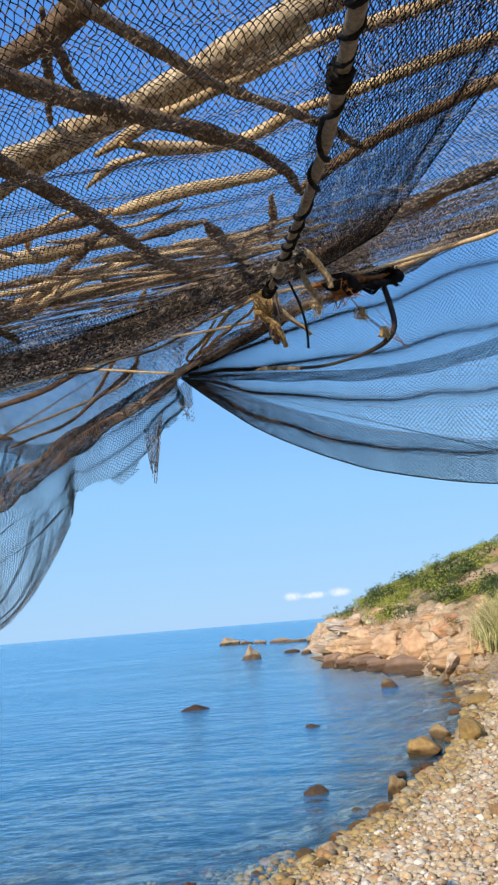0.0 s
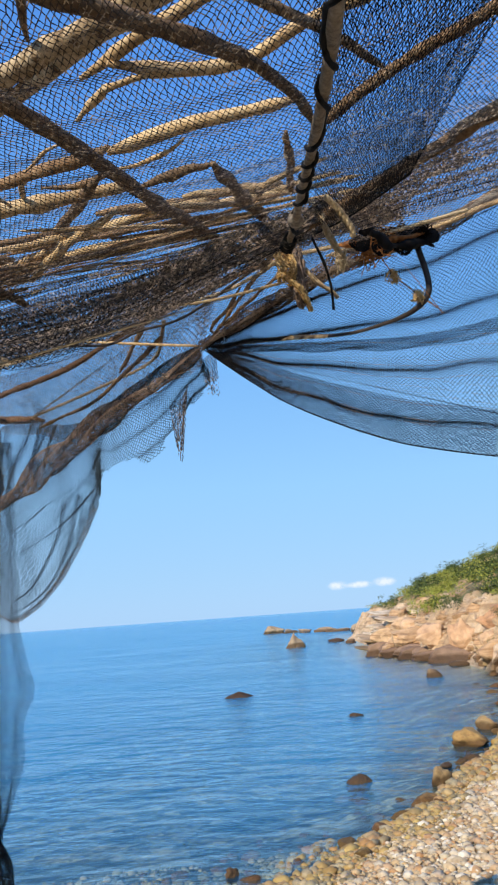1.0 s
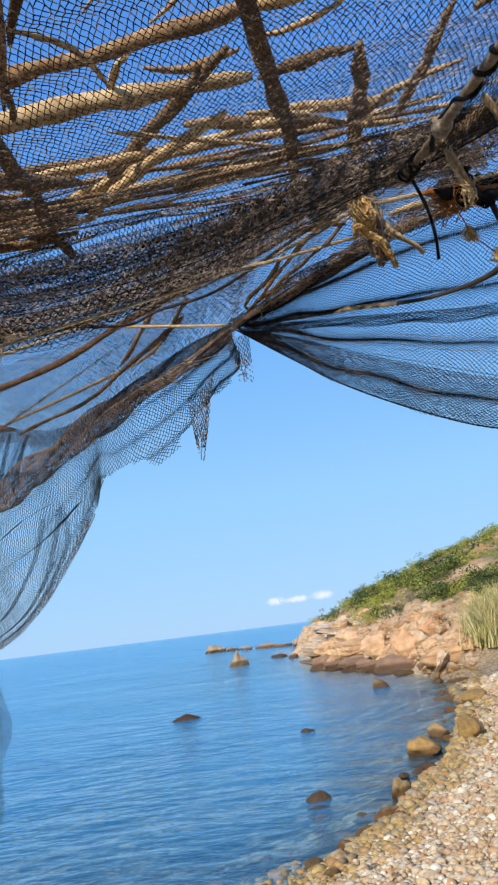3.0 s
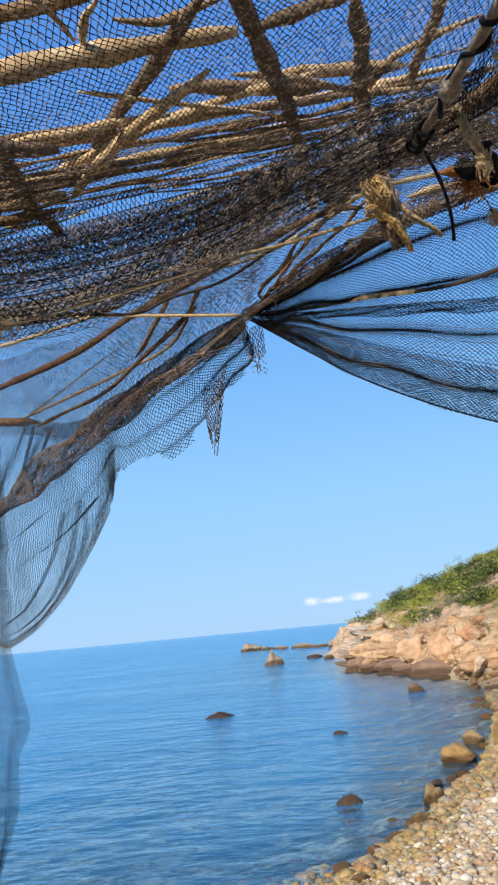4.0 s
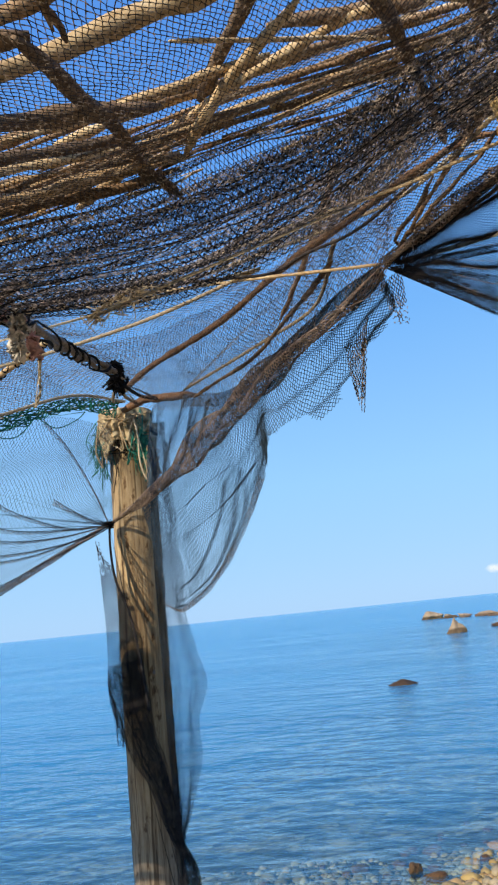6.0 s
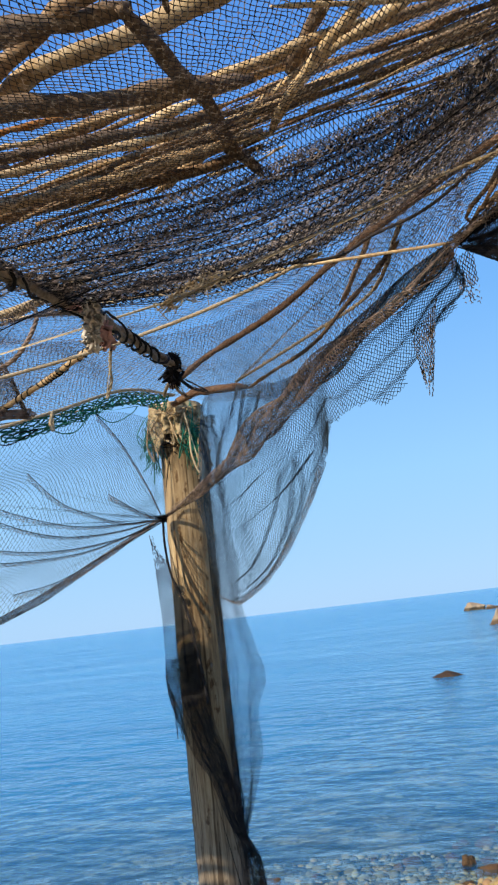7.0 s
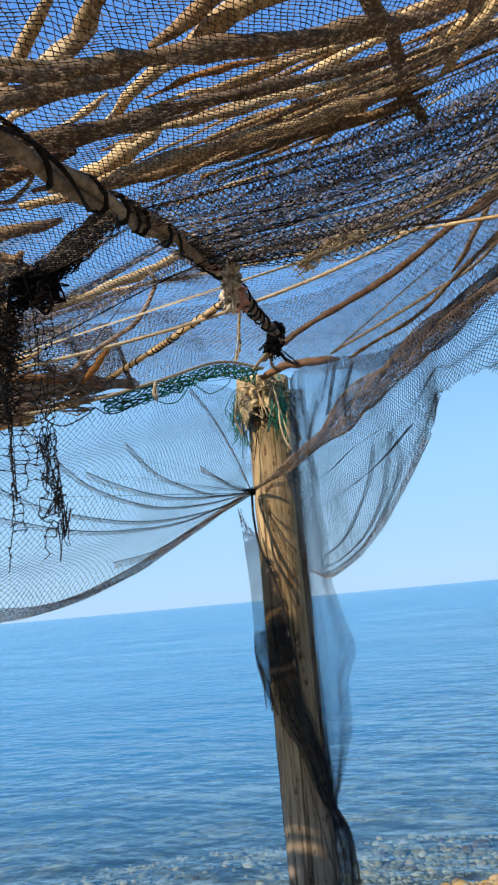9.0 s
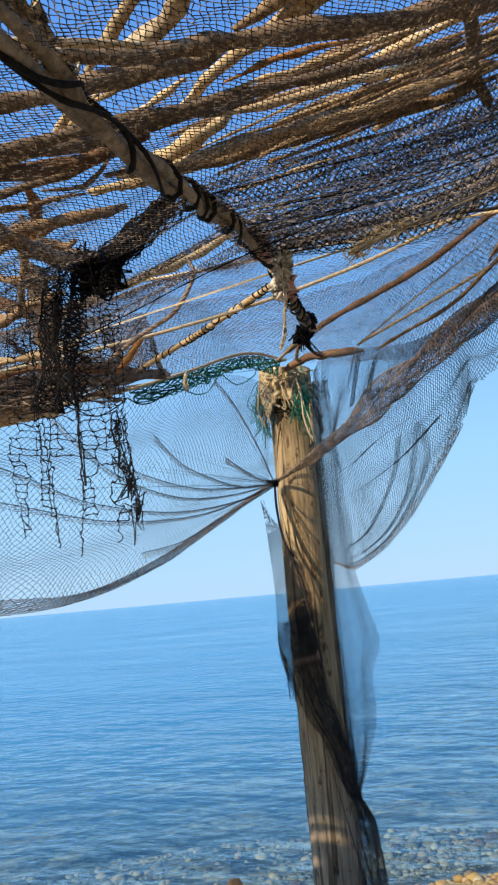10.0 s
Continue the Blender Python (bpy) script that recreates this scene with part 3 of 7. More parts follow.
gx, gy = grid_axis(-4, 19, 0.145, 4600, 4600), grid_axis(5, 76, 0.23, 4600, 4600)
X, Y = np.meshgrid(gx, gy, indexing="ij")
Z = ground_height(X, Y)
nx, ny = X.shape
ii, jj = np.meshgrid(np.arange(nx - 1), np.arange(ny - 1), indexing="ij")
GQ = np.stack([ii * ny + jj, (ii + 1) * ny + jj, (ii + 1) * ny + jj + 1, ii * ny + jj + 1], -1).reshape(-1, 4)
ground = quads_object("ground", np.stack([X, Y, Z], -1).reshape(-1, 3), GQ, GROUND, None, "", True)
ground.data.polygons.foreach_set("use_smooth", (cliff_part(X, Y)[:-1, :-1] < 0.5).ravel())
tagged(ground, "tan pebble shore rising to a rocky green headland", "ground", kind="structure")
D = shore_distance(X, Y)
rockiness = cliff_part(X, Y)
scree = np.exp(-((X - 11.3) / 1.0) ** 2 - ((Y - 41.1) / 2.2) ** 2)
greenness = (1 - scree) * rockiness * smooth(2.2, 3.4, D + 0.6 * wavy(X, Y, 1.1, 12)) * smooth(1.8, 2.4, Z)
zone = ground.data.attributes.new("zone", "FLOAT_COLOR", "POINT")
zone.data.foreach_set("color", np.stack([rockiness, greenness, smooth(0.3, -0.2, D), 0 * D + 1], -1).astype(np.float32).ravel())

sx, sy = grid_axis(-12, 10, 0.5, 4700, 4700), grid_axis(4, 50, 0.5, 4700, 4700)
SX, SY = np.meshgrid(sx, sy, indexing="ij")
nx, ny = SX.shape
ii, jj = np.meshgrid(np.arange(nx - 1), np.arange(ny - 1), indexing="ij")
SQ = np.stack([ii * ny + jj, (ii + 1) * ny + jj, (ii + 1) * ny + jj + 1, ii * ny + jj + 1], -1).reshape(-1, 4)
sea = quads_object("water", np.stack([SX, SY, 0 * SX], -1).reshape(-1, 3), SQ, WATER, None, "", True)
tagged(sea, "calm rippled blue sea, clear over the shallows", "sea", kind="structure")
murk = sea.data.attributes.new("murk", "FLOAT", "POINT")
murk.data.foreach_set("value", (1 - np.exp(np.minimum(ground_height(SX, SY), 0) * 2.0)).astype(np.float32).ravel())
sea.visible_shadow = False


def gz(x, y):
    return float(ground_height(np.array([x]), np.array([y]))[0])


# ---- stones and rocks ----
def stone_mesh(name, detail, squash, facets, rough, mat, seed):
    """One stone: a ball cut by random planes and roughened."""
    g = np.random.default_rng(seed)
    bm = bmesh.new()
    bmesh.ops.create_icosphere(bm, subdivisions=detail, radius=1.0)
    planes = [(Vector(g.normal(size=3)).normalized(), g.uniform(0.5, 0.9)) for _ in range(facets)]
    off = Vector(g.uniform(-50, 50, 3))
    for v in bm.verts:
        p = v.co.copy()
        for nrm, d in planes:
            e = p.dot(nrm) - d
            if e > 0:
                p -= nrm * e * 0.9
        p *= 1 + rough * noise.noise(p * 1.7 + off) + rough * 0.5 * noise.noise(p * 4.3 + off) + rough * 0.22 * noise.noise(p * 11 + off)
        v.co = Vector((p.x * squash[0], p.y * squash[1], p.z * squash[2]))
    me = bpy.data.meshes.new(name)
    bm.to_mesh(me)
    bm.free()
    me.polygons.foreach_set("use_smooth", np.full(len(me.polygons), facets < 12))
    me.materials.append(mat)
    return me


BOULDERS = [stone_mesh("boulder", 4, (1, 0.85, 0.75), 8, 0.2, BOULDER, 40 + k) for k in range(4)]
FAR_BOULDERS = [stone_mesh("boulder", 3, (1, 0.8, 0.62), 9, 0.3, BOULDER, 50 + k) for k in range(4)]
CRAGS = [stone_mesh("crag", 3, (1, 0.8, 0.8), 14, 0.3, CLIFF, 60 + k) for k in range(7)]
ISLETS = [stone_mesh("islet", 4, (1, 0.8, 0.8), 14, 0.3, ISLET, 60 + k) for k in range(7)]
SEA_STONES = [stone_mesh("sea_stone", 3, (1, 0.7, 0.6), 4, 0.3, SEA_ROCK, 80 + k) for k in range(4)]


def rock(name, me, x, y, size, z=None, turn=0.0, tilt=0.0, label="", group="", lean=0.0):
    ob = new(name, me)
    ob.matrix_world = pose(x, y, gz(x, y) + size[2] * 0.3 if z is None else z, tilt, lean, turn) @ Matrix.Diagonal((*size, 1))
    return tagged(ob, label, "rock", group)


MOUND = stone_mesh("mound", 3, (1, 0.7, 0.8), 6, 0.3, SEA_ROCK, 93)
for v in MOUND.vertices:
    taper = 1 - 0.7 * min(max(v.co.z + 0.1, 0.0), 1.0)
    v.co.x, v.co.y = v.co.x * taper, v.co.y * taper
SHORE_ROCKS = "rocks along the waterline"
rock("boulder", BOULDERS[0], 2.93, 14.7, (0.36, 0.34, 0.32), 0.08, 20, 0, "rounded olive-brown boulder at the waterline", SHORE_ROCKS)
rock("boulder", BOULDERS[1], 3.9, 15.3, (0.36, 0.33, 0.4), 0.18, 70, 10, "blocky brown boulder on the pebble beach", SHORE_ROCKS)
rock("boulder", BOULDERS[2], 3.55, 16.5, (0.24, 0.22, 0.24), 0.08, 140, 0, "small brown boulder in shallow water", SHORE_ROCKS)
rock("boulder", BOULDERS[3], 1.95, 11.7, (0.17, 0.15, 0.28), 0.03, 10, 12, "pointed ochre stone at the waterline", SHORE_ROCKS)
rock("boulder", BOULDERS[0], 1.58, 10.6, (0.21, 0.2, 0.2), 0.0, 200, 0, "round greenish stone at the waterline", SHORE_ROCKS)
rock("boulder", BOULDERS[2], 1.25, 10.0, (0.15, 0.12, 0.1), 0.0, 33, 0, "reddish wet stone at the waterline", SHORE_ROCKS)
rock("boulder", BOULDERS[1], 5.45, 20.7, (0.5, 0.4, 0.32), 0.12, 15, 0, "flat brown boulder at the waterline", SHORE_ROCKS)
rock("boulder", BOULDERS[3], -0.66, 8.05, (0.09, 0.08, 0.1), 0.0, 50, 0, "small orange stone at the waterline", SHORE_ROCKS)
rock("boulder", BOULDERS[2], 2.9, 8.6, (0.34, 0.2, 0.12), None, -30, 0, "flat brown slab of rock among the pebbles", SHORE_ROCKS)
rock("sea_rock", SEA_STONES[0], 0.8, 12.1, (0.21, 0.2, 0.27), -0.05, 15, 0, "dark brown rock standing in calm water", SHORE_ROCKS)
rock("sea_rock", MOUND, -2.55, 25.8, (0.68, 0.5, 0.27), -0.04, 25, 0, "low brown rock standing in calm water", SHORE_ROCKS)
rock("sea_rock", SEA_STONES[2], 1.0, 19.6, (0.22, 0.18, 0.18), -0.05, 0, 0, "flat dark rock awash in the sea", SHORE_ROCKS)
rock("sea_rock", SEA_STONES[3], 4.05, 28.6, (0.42, 0.4, 0.5), -0.02, 40, 0, "brown rock standing off the headland", SHORE_ROCKS)
SPIKE = stone_mesh("spike", 4, (1, 0.8, 1), 9, 0.25, ISLET, 69)
for v in SPIKE.vertices:
    taper = 1 - 0.65 * min(max(v.co.z + 0.1, 0.0), 1.0)
    v.co.x, v.co.y = v.co.x * taper, v.co.y * taper
rock("sea_rock", SPIKE, -2.2, 59.6, (0.9, 0.7, 1.25), 0.0, 30, 0, "pale pointed rock standing in the sea", SHORE_ROCKS)
for k, (x, y, s, h) in enumerate([(-7.2, 106, 2.2, 1.5), (-4.6, 104, 1.5, 0.7), (-2.7, 102, 2.1, 0.9), (-0.3, 99, 1.8, 0.8), (1.6, 96, 2.0, 0.7), (3.6, 92, 2.4, 1.3)]):
    rock("islet", ISLETS[k], x, y, (s * (0.9 if k == 0 else 1.2), s * 0.6, h * 0.85), 0.0, k * 50, 0, "low brown islet in a line off the headland", "islets off the headland")
for k, (x, y, s) in enumerate([(0.9, 66, 0.7), (2.0, 62, 0.8), (5.6, 33, 0.5), (7.3, 32, 0.6), (6.6, 30.5, 0.4), (6.5, 26.5, 0.5), (5.9, 23.5, 0.4), (4.7, 18.3, 0.25), (2.2, 12.9, 0.16), (2.75, 13.4, 0.2)]):
    rock("sea_rock", SEA_STONES[k % 4], x, y, (s, s * 0.8, s * 0.6), 0.02, k * 77, 0, "brown rock at the edge of the sea", SHORE_ROCKS)

# ledges at the tip of the headland: tilted beds of pale rock
SLABS = [stone_mesh("ledge", 4, (1, 0.75, 0.3), 12, 0.14, WET_LEDGE, 300 + k) for k in range(4)]
BEDS = [stone_mesh("ledge", 3, (1, 0.6, 0.2), 12, 0.12, BEDDED, 310 + k) for k in range(4)]
g = np.random.default_rng(23)
for k in range(70):
    tier = k % 7
    x, y = 3.1 + 0.24 * tier + g.uniform(-0.2, 1.6), 49.5 + g.uniform(-5.5, 6)
    s = g.uniform(0.55, 1.05)
    rock("rock_ledge", BEDS[k % 4], x, y, (s * 1.5, s, s), 0.3 + tier * 0.3 + g.uniform(-0.06, 0.06), g.uniform(-18, 18), g.uniform(0, 8),
         "tilted bed of pale rock at the tip of the headland", "ledges of the headland", g.uniform(2, 9))
# low dark slabs at the water's edge
for k in range(9):
    y = 43.2 - k * 1.05
    rock("rock_ledge", SLABS[k % 4], 3.45 + k * 0.31 + g.uniform(-0.2, 0.2), y, (1.2, 0.9, g.uniform(1.2, 2.0)), 0.15, g.uniform(-30, 30), g.uniform(-8, 8),
         "low weed-darkened slab at the foot of the headland", "ledges of the headland")
# large rounded outcrops at its foot
OUTCROPS = [stone_mesh("outcrop", 4, (1, 0.85, 0.85), 9, 0.3, OUTCROP, 330 + k) for k in range(3)]
for k, (x, y, z, sx, sz) in enumerate([(6.35, 35.6, 0.95, 0.62, 0.85), (5.35, 37.8, 1.0, 1.05, 0.75), (4.7, 42.0, 1.35, 0.9, 0.6), (7.3, 33.6, 1.6, 0.6, 0.55), (7.9, 35.0, 1.9, 0.7, 0.5), (6.9, 32.4, 0.9, 0.5, 0.5)]):
    rock("outcrop", OUTCROPS[k % 3], x, y, (sx, sx * 0.9, sz), z, k * 63, 0, "large rounded pinkish outcrop at the foot of the headland", "crags of the headland")
# crags of the headland, bedded into its foot and slope
PATHWAY = np.array([(6.4, 28.5), (6.3, 34), (3.6, 42.8), (3.3, 57), (2.4, 69)])
made = 0
while made < 120:
    u = g.uniform(0, 1)
    k = min(int(u * 4), 3)
    a, b = PATHWAY[k], PATHWAY[k + 1]
    p = a + (b - a) * g.uniform(0, 1)
    x, y = p[0] + abs(g.normal()) * 1.3 - 0.1, p[1] + g.normal() * 0.5
    s = g.uniform(0.25, 0.7) * (1.9 if g.uniform() < 0.25 else 1.0) * (1.1 if y > 40 else 0.65)
    z = gz(x, y)
    if z > 3.0 or (y > 46 and x < 6.0):
        continue
    made += 1
    rock("crag", CRAGS[made % 7], x, y, (s * g.uniform(0.9, 1.5), s * g.uniform(0.7, 1), s * g.uniform(0.5, 1.0)), z - 0.1 * s, g.uniform(0, 360), g.uniform(-25, 25),
         "pinkish tan crag bedded in the foot of the headland", "crags of the headland")


# ---- plants of the headland ----
def bush_mesh(name, seed, leaves, mat, tall=0.8):
    """A low rounded shrub of many small leaf clumps on a lobed, uneven crown."""
    g = np.random.default_rng(seed)
    lobes = [(g.normal(size=3) * (0.45, 0.45, 0.2) + (0, 0, 0.35), g.uniform(0.35, 0.6)) for _ in range(6)]
    v, f = [], []
    for k in range(leaves):
        c, r = lobes[k % 6]
        d = g.normal(size=3)
        d /= np.linalg.norm(d)
        p = c + d * r * g.uniform(0.6, 1.05)
        p[2] = max(p[2] * tall, -0.1)
        a = g.normal(size=3)
        a /= np.linalg.norm(a)
        b = np.cross(a, d)
        b /= np.linalg.norm(b) + 1e-6
        s = g.uniform(0.04, 0.1)
        n = len(v)
        v += [p - a * s, p + b * s * 0.5, p + a * s, p - b * s * 0.5]
        f.append((n, n + 1, n + 2, n + 3))
    me = bpy.data.meshes.new(name)
    me.from_pydata([tuple(q) for q in v], [], f)
    me.materials.append(mat)
    return me


BUSHES = [bush_mesh("bush", 100 + k, 300, LEAF) for k in range(4)] + [bush_mesh("bush", 110 + k, 340, DARK_LEAF, 1.0) for k in range(2)] + [bush_mesh("bush", 120, 340, DRY_LEAF)]
g = np.random.default_rng(31)
made = 0
while made < 300:
    y = g.uniform(31, 74)
    x = g.uniform(2.5, 19)
    if x > 0.9 + (y + 0.6) * 0.37:
        continue
    d = float(shore_distance(np.array([x]), np.array([y]))[0])
    z = gz(x, y)
    if z < 2.2 or d < 2.4 or ((x - 11.3) / 1.0) ** 2 + ((y - 41.1) / 2.2) ** 2 < 1:
        continue
    patch = float(wavy(np.array([x]), np.array([y]), 0.7, 14)[0])
    if patch < 0.12 and g.uniform() < 0.93:
        continue
    made += 1
    kind = 6 if (patch < 0.02 and x > 8) else (4 + made % 2 if g.uniform() < 0.25 else made % 4)
    s = g.uniform(0.3, 0.8) * (1.25 if kind in (4, 5) else 1.0)
    ob = new("bush", BUSHES[kind])
    ob.matrix_world = pose(x, y, z - 0.05, 0, 0, g.uniform(0, 360)) @ Matrix.Diagonal((s * 1.3, s * 1.3, s, 1))
    tagged(ob, ("low green shrub on the slope of the headland", "dark green shrub on the slope of the headland", "dry grey-brown shrub on the slope of the headland")[0 if kind < 4 else (1 if kind < 6 else 2)], "bush", "shrubs of the headland")

for x, y, s, kind in ((6.75, 38.8, 0.5, 4), (7.1, 39.5, 0.45, 5), (7.5, 32.3, 0.32, 4), (9.8, 35.8, 0.5, 5), (10.3, 36.6, 0.55, 4), (6.05, 41.8, 0.7, 1), (6.5, 42.6, 0.8, 2), (5.5, 43.5, 0.7, 0), (8.3, 39.4, 0.6, 6), (8.9, 39.8, 0.6, 6), (8.0, 40.4, 0.55, 6)):
    ob = new("bush", BUSHES[kind])
    ob.matrix_world = pose(x, y, gz(x, y) - 0.05, 0, 0, x * 90) @ Matrix.Diagonal((s * 1.1, s * 1.1, s * 1.2, 1))
    tagged(ob, ("green shrub above the rocks of the headland", "dark green round shrub above the rocks", "dry grey-brown shrub on the slope of the headland")[0 if kind < 4 else (1 if kind < 6 else 2)], "bush", "shrubs of the headland")


def reed_mesh(seed):
    """A clump of tall arching reed blades."""
    g = np.random.default_rng(seed)
    v, f = [], []
    for k in range(150):
        base = np.append(g.normal(size=2) * 0.35, 0)
        lean = np.append(g.normal(size=2) * 0.35, 0)
        h, w = g.uniform(1.0, 2.0), g.uniform(0.015, 0.035)
        side = np.append(g.normal(size=2), 0)
        side /= np.linalg.norm(side)
        for s in range(4):
            n = len(v)
            for q in (s / 4, (s + 1) / 4):
                c = base + lean * q * q * h + np.array((0, 0, h * (q - 0.25 * q * q)))
                wd = w * (1 - q * 0.9)
                v += [c - side * wd, c + side * wd]
            f.append((n, n + 1, n + 3, n + 2))
    me = bpy.data.meshes.new("reed_clump")
    me.from_pydata([tuple(q) for q in v], [], f)
    me.materials.append(REED)
    return me


REEDS = [reed_mesh(140 + k) for k in range(3)]
g = np.random.default_rng(33)
for k in range(14):
    x, y = 8.1 + 0.35 * k / 4 + g.uniform(-0.2, 0.5), 29.0 + g.uniform(-0.5, 1.2)
    ob = new("reed_clump", REEDS[k % 3])
    ob.matrix_world = pose(x, y, gz(x, y) - 0.05, 0, 0, g.uniform(0, 360)) @ Matrix.Diagonal((0.9, 0.9, 1.15, 1))
    tagged(ob, "tall yellow-green reeds above the rocks", "reeds", "reeds by the shore")


# ---- clouds over the horizon ----
def cloud_material():
    """Soft white puffs that fade into the sky; they glow in place of sunlight."""
    m, t, p, out = material("cloud_white")
    t.nodes.remove(p)
    tc = t.nodes.new("ShaderNodeTexCoord")
    ball = t.nodes.new("ShaderNodeTexGradient")
    ball.gradient_type = "SPHERICAL"
    mp = t.nodes.new("ShaderNodeMapping")
    mp.inputs["Location"].default_value = (-1, 0, -1)
    mp.inputs["Scale"].default_value = (2, 0, 2)
    t.links.new(tc.outputs["Generated"], mp.inputs[0])
    t.links.new(mp.outputs[0], ball.inputs[0])
    puff = noise_of(t, coords(t), 0.035, 5, 0.6)
    mul = t.nodes.new("ShaderNodeMath")
    mul.operation = "MULTIPLY"
    t.links.new(ball.outputs[0], mul.inputs[0])
    t.links.new(puff, mul.inputs[1])
    alpha = ramp(t, mul.outputs[0], [(0.1, (0, 0, 0)), (0.38, (0.8, 0.8, 0.8))])
    clear = t.nodes.new("ShaderNodeBsdfTransparent")
    glow = t.nodes.new("ShaderNodeEmission")
    glow.inputs[0].default_value = (0.8, 0.86, 0.95, 1)
    mix = t.nodes.new("ShaderNodeMixShader")
    for s, o in zip(mix.inputs, (alpha, clear.outputs[0], glow.outputs[0])):
        t.links.new(o, s)
    t.links.new(mix.outputs[0], out.inputs[0])
    return m


CLOUD = cloud_material()
for k, (x, z, w, h) in enumerate([(60, 128, 75, 34), (180, 126, 110, 26), (310, 132, 90, 34)]):
    ob = mesh_object("backdrop", [(x - w, 4300, z - h), (x + w, 4300, z - h), (x + w, 4300, z + h), (x - w, 4300, z + h)], [(0, 1, 2, 3)], CLOUD)
    ob.visible_shadow = False
    tagged(ob, "small white cloud low over the horizon", "cloud", "clouds over the horizon", "structure")


# ---- shelter: post, beams and roof of branches ----
def roof(x, y):
    return 2.87 + 0.15 * x + 0.162 * y + 0.099 * x * y + 0.098 * y * y


def cloth(name, surface, nu, nv, mat, parent, label):
    """A crumpled scrap of cloth on surface(u, v), with thickness."""
    i, j = np.meshgrid(np.arange(nu + 1), np.arange(nv + 1), indexing="ij")
    p = surface((i / nu).ravel(), (j / nv).ravel())
    p = p + 0.003 * np.random.default_rng(nu * nv).normal(size=p.shape)
    a, b = np.meshgrid(np.arange(nu), np.arange(nv), indexing="ij")
    k = nv + 1
    q = np.stack([a * k + b, (a + 1) * k + b, (a + 1) * k + b + 1, a * k + b + 1], -1).reshape(-1, 4)
    ob = quads_object(name, p, q, mat, parent, label, True)
    ob.modifiers.new("thickness", "SOLIDIFY").thickness = 0.0015
    return ob


def build_post():
    post = tagged(new("wooden_post"), "thick sun-bleached wooden post with old rope and netting tied round it", "post")
    post.location = (0, 0, 0)
    x, y, base, top = -0.698, 2.232, gz(-0.68, 2.2) - 0.25, 3.33
    n = 60
    z = np.linspace(base, top, n)
    path = np.stack([x + 0.0012 * np.sin(z * 5), y + 0.001 * np.cos(z * 4), z], -1)
    v, q = tube_data(path, 0.081 + 0.003 * (top - z) / (top - base), 24, 0.005, 5)
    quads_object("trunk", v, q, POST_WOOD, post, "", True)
    g = np.random.default_rng(3)
    for k in range(3):
        a, zz = g.uniform(3.3, 6.0), g.uniform(1.6, 3.0)
        c = np.array((x + 0.081 * math.cos(a), y + 0.081 * math.sin(a), zz))
        me = stone_mesh("knot", 2, (0.005, 0.004, 0.009), 0, 0.2, DRIFT, 170 + k)
        ob = new("knot", me)
        ob.location, ob.parent = c, post
        ob["label"] = "dark knot in the wood"
    # a bleached bark flap and rope windings at the head
    flap = []
    for k in range(9):
        a = 3.5 + k * 0.16
        flap.append((x + 0.088 * math.cos(a), y + 0.088 * math.sin(a)))
    fv, fq = [], []
    for k, (px, py) in enumerate(flap):
        for s in range(5):
            fv.append((px + 0.008 * math.sin(k + s), py - 0.006 * s, top + 0.0 - 0.028 * s + 0.008 * math.sin(k * 2.1)))
    for k in range(8):
        for s in range(4):
            fq.append((k * 5 + s, k * 5 + s + 1, k * 5 + s + 6, k * 5 + s + 5))
    bark = mesh_object("bark_flap", fv, fq, CANE, post, "peeling pale bark", True)
    bark.modifiers.new("thickness", "SOLIDIFY").thickness = 0.006
    for k, zz in enumerate((3.27, 3.255, 3.24, 3.17)):
        ring = [(x + 0.087 * math.cos(a), y + 0.087 * math.sin(a), zz + 0.012 * math.sin(a + k)) for a in np.linspace(0, 6.28, 13)]
        line("rope_winding", ring, 0.004, ROPE if k % 2 else STRING, post, "", 6, 2, 0.016)
    return post


post = build_post()
for k, (cx, count, mat, label) in enumerate(((-0.775, 22, GREEN_NET, "tangled green net scraps"), (-0.62, 26, GREEN_NET, "tangled green net scraps"), (-0.7, 7, BLACK_NET, "dark net scraps"))):
    scrap = tangle("net_scrap", (cx, 2.15, 3.21), (0.05, 0.035, 0.11), count, 0.0016, mat, post, label, 5 + k, 0.02)
    scrap["kind"] = "stuff"
cloth("rag", ruled([(-0.785, 2.16, 3.32), (-0.75, 2.13, 3.33), (-0.7, 2.125, 3.315), (-0.64, 2.14, 3.325), (-0.6, 2.18, 3.31)], [(-0.785, 2.15, 3.2), (-0.745, 2.125, 3.15), (-0.7, 2.125, 3.21), (-0.65, 2.135, 3.19), (-0.61, 2.17, 3.22)], 0.022, 4, 121, (0, -1, 0.2)), 30, 18, SACKING, post, "crumpled pale sacking")
lump = tangle("rope_lump", (-0.588, 2.16, 3.13), (0.022, 0.02, 0.06), 40, 0.0034, ROPE, post, "matted brown rope lump", 16, 0.02)
lump["kind"] = "stuff"
tuft = tangle("rope_tuft", (-0.69, 2.15, 3.3), (0.075, 0.05, 0.04), 16, 0.0026, ROPE, post, "frayed pale rope ends", 6, 0.03)
tuft["kind"] = "stuff"
g = np.random.default_rng(19)
for k in range(6):
    x0 = -0.775 + 0.028 * k + 0.006 * g.normal()
    drop = g.uniform(0.06, 0.16)
    pts = [(x0, 2.15, 3.3), (x0 + 0.006 * g.normal(), 2.135, 3.27), (x0 + 0.012 * g.normal(), 2.128, 3.27 - drop * 0.6), (x0 + 0.02 * g.normal(), 2.13, 3.27 - drop)]
    line("rope_end", pts, 0.0035, STRING if k % 3 else ROPE, post, "", 6, 2, 0.02)
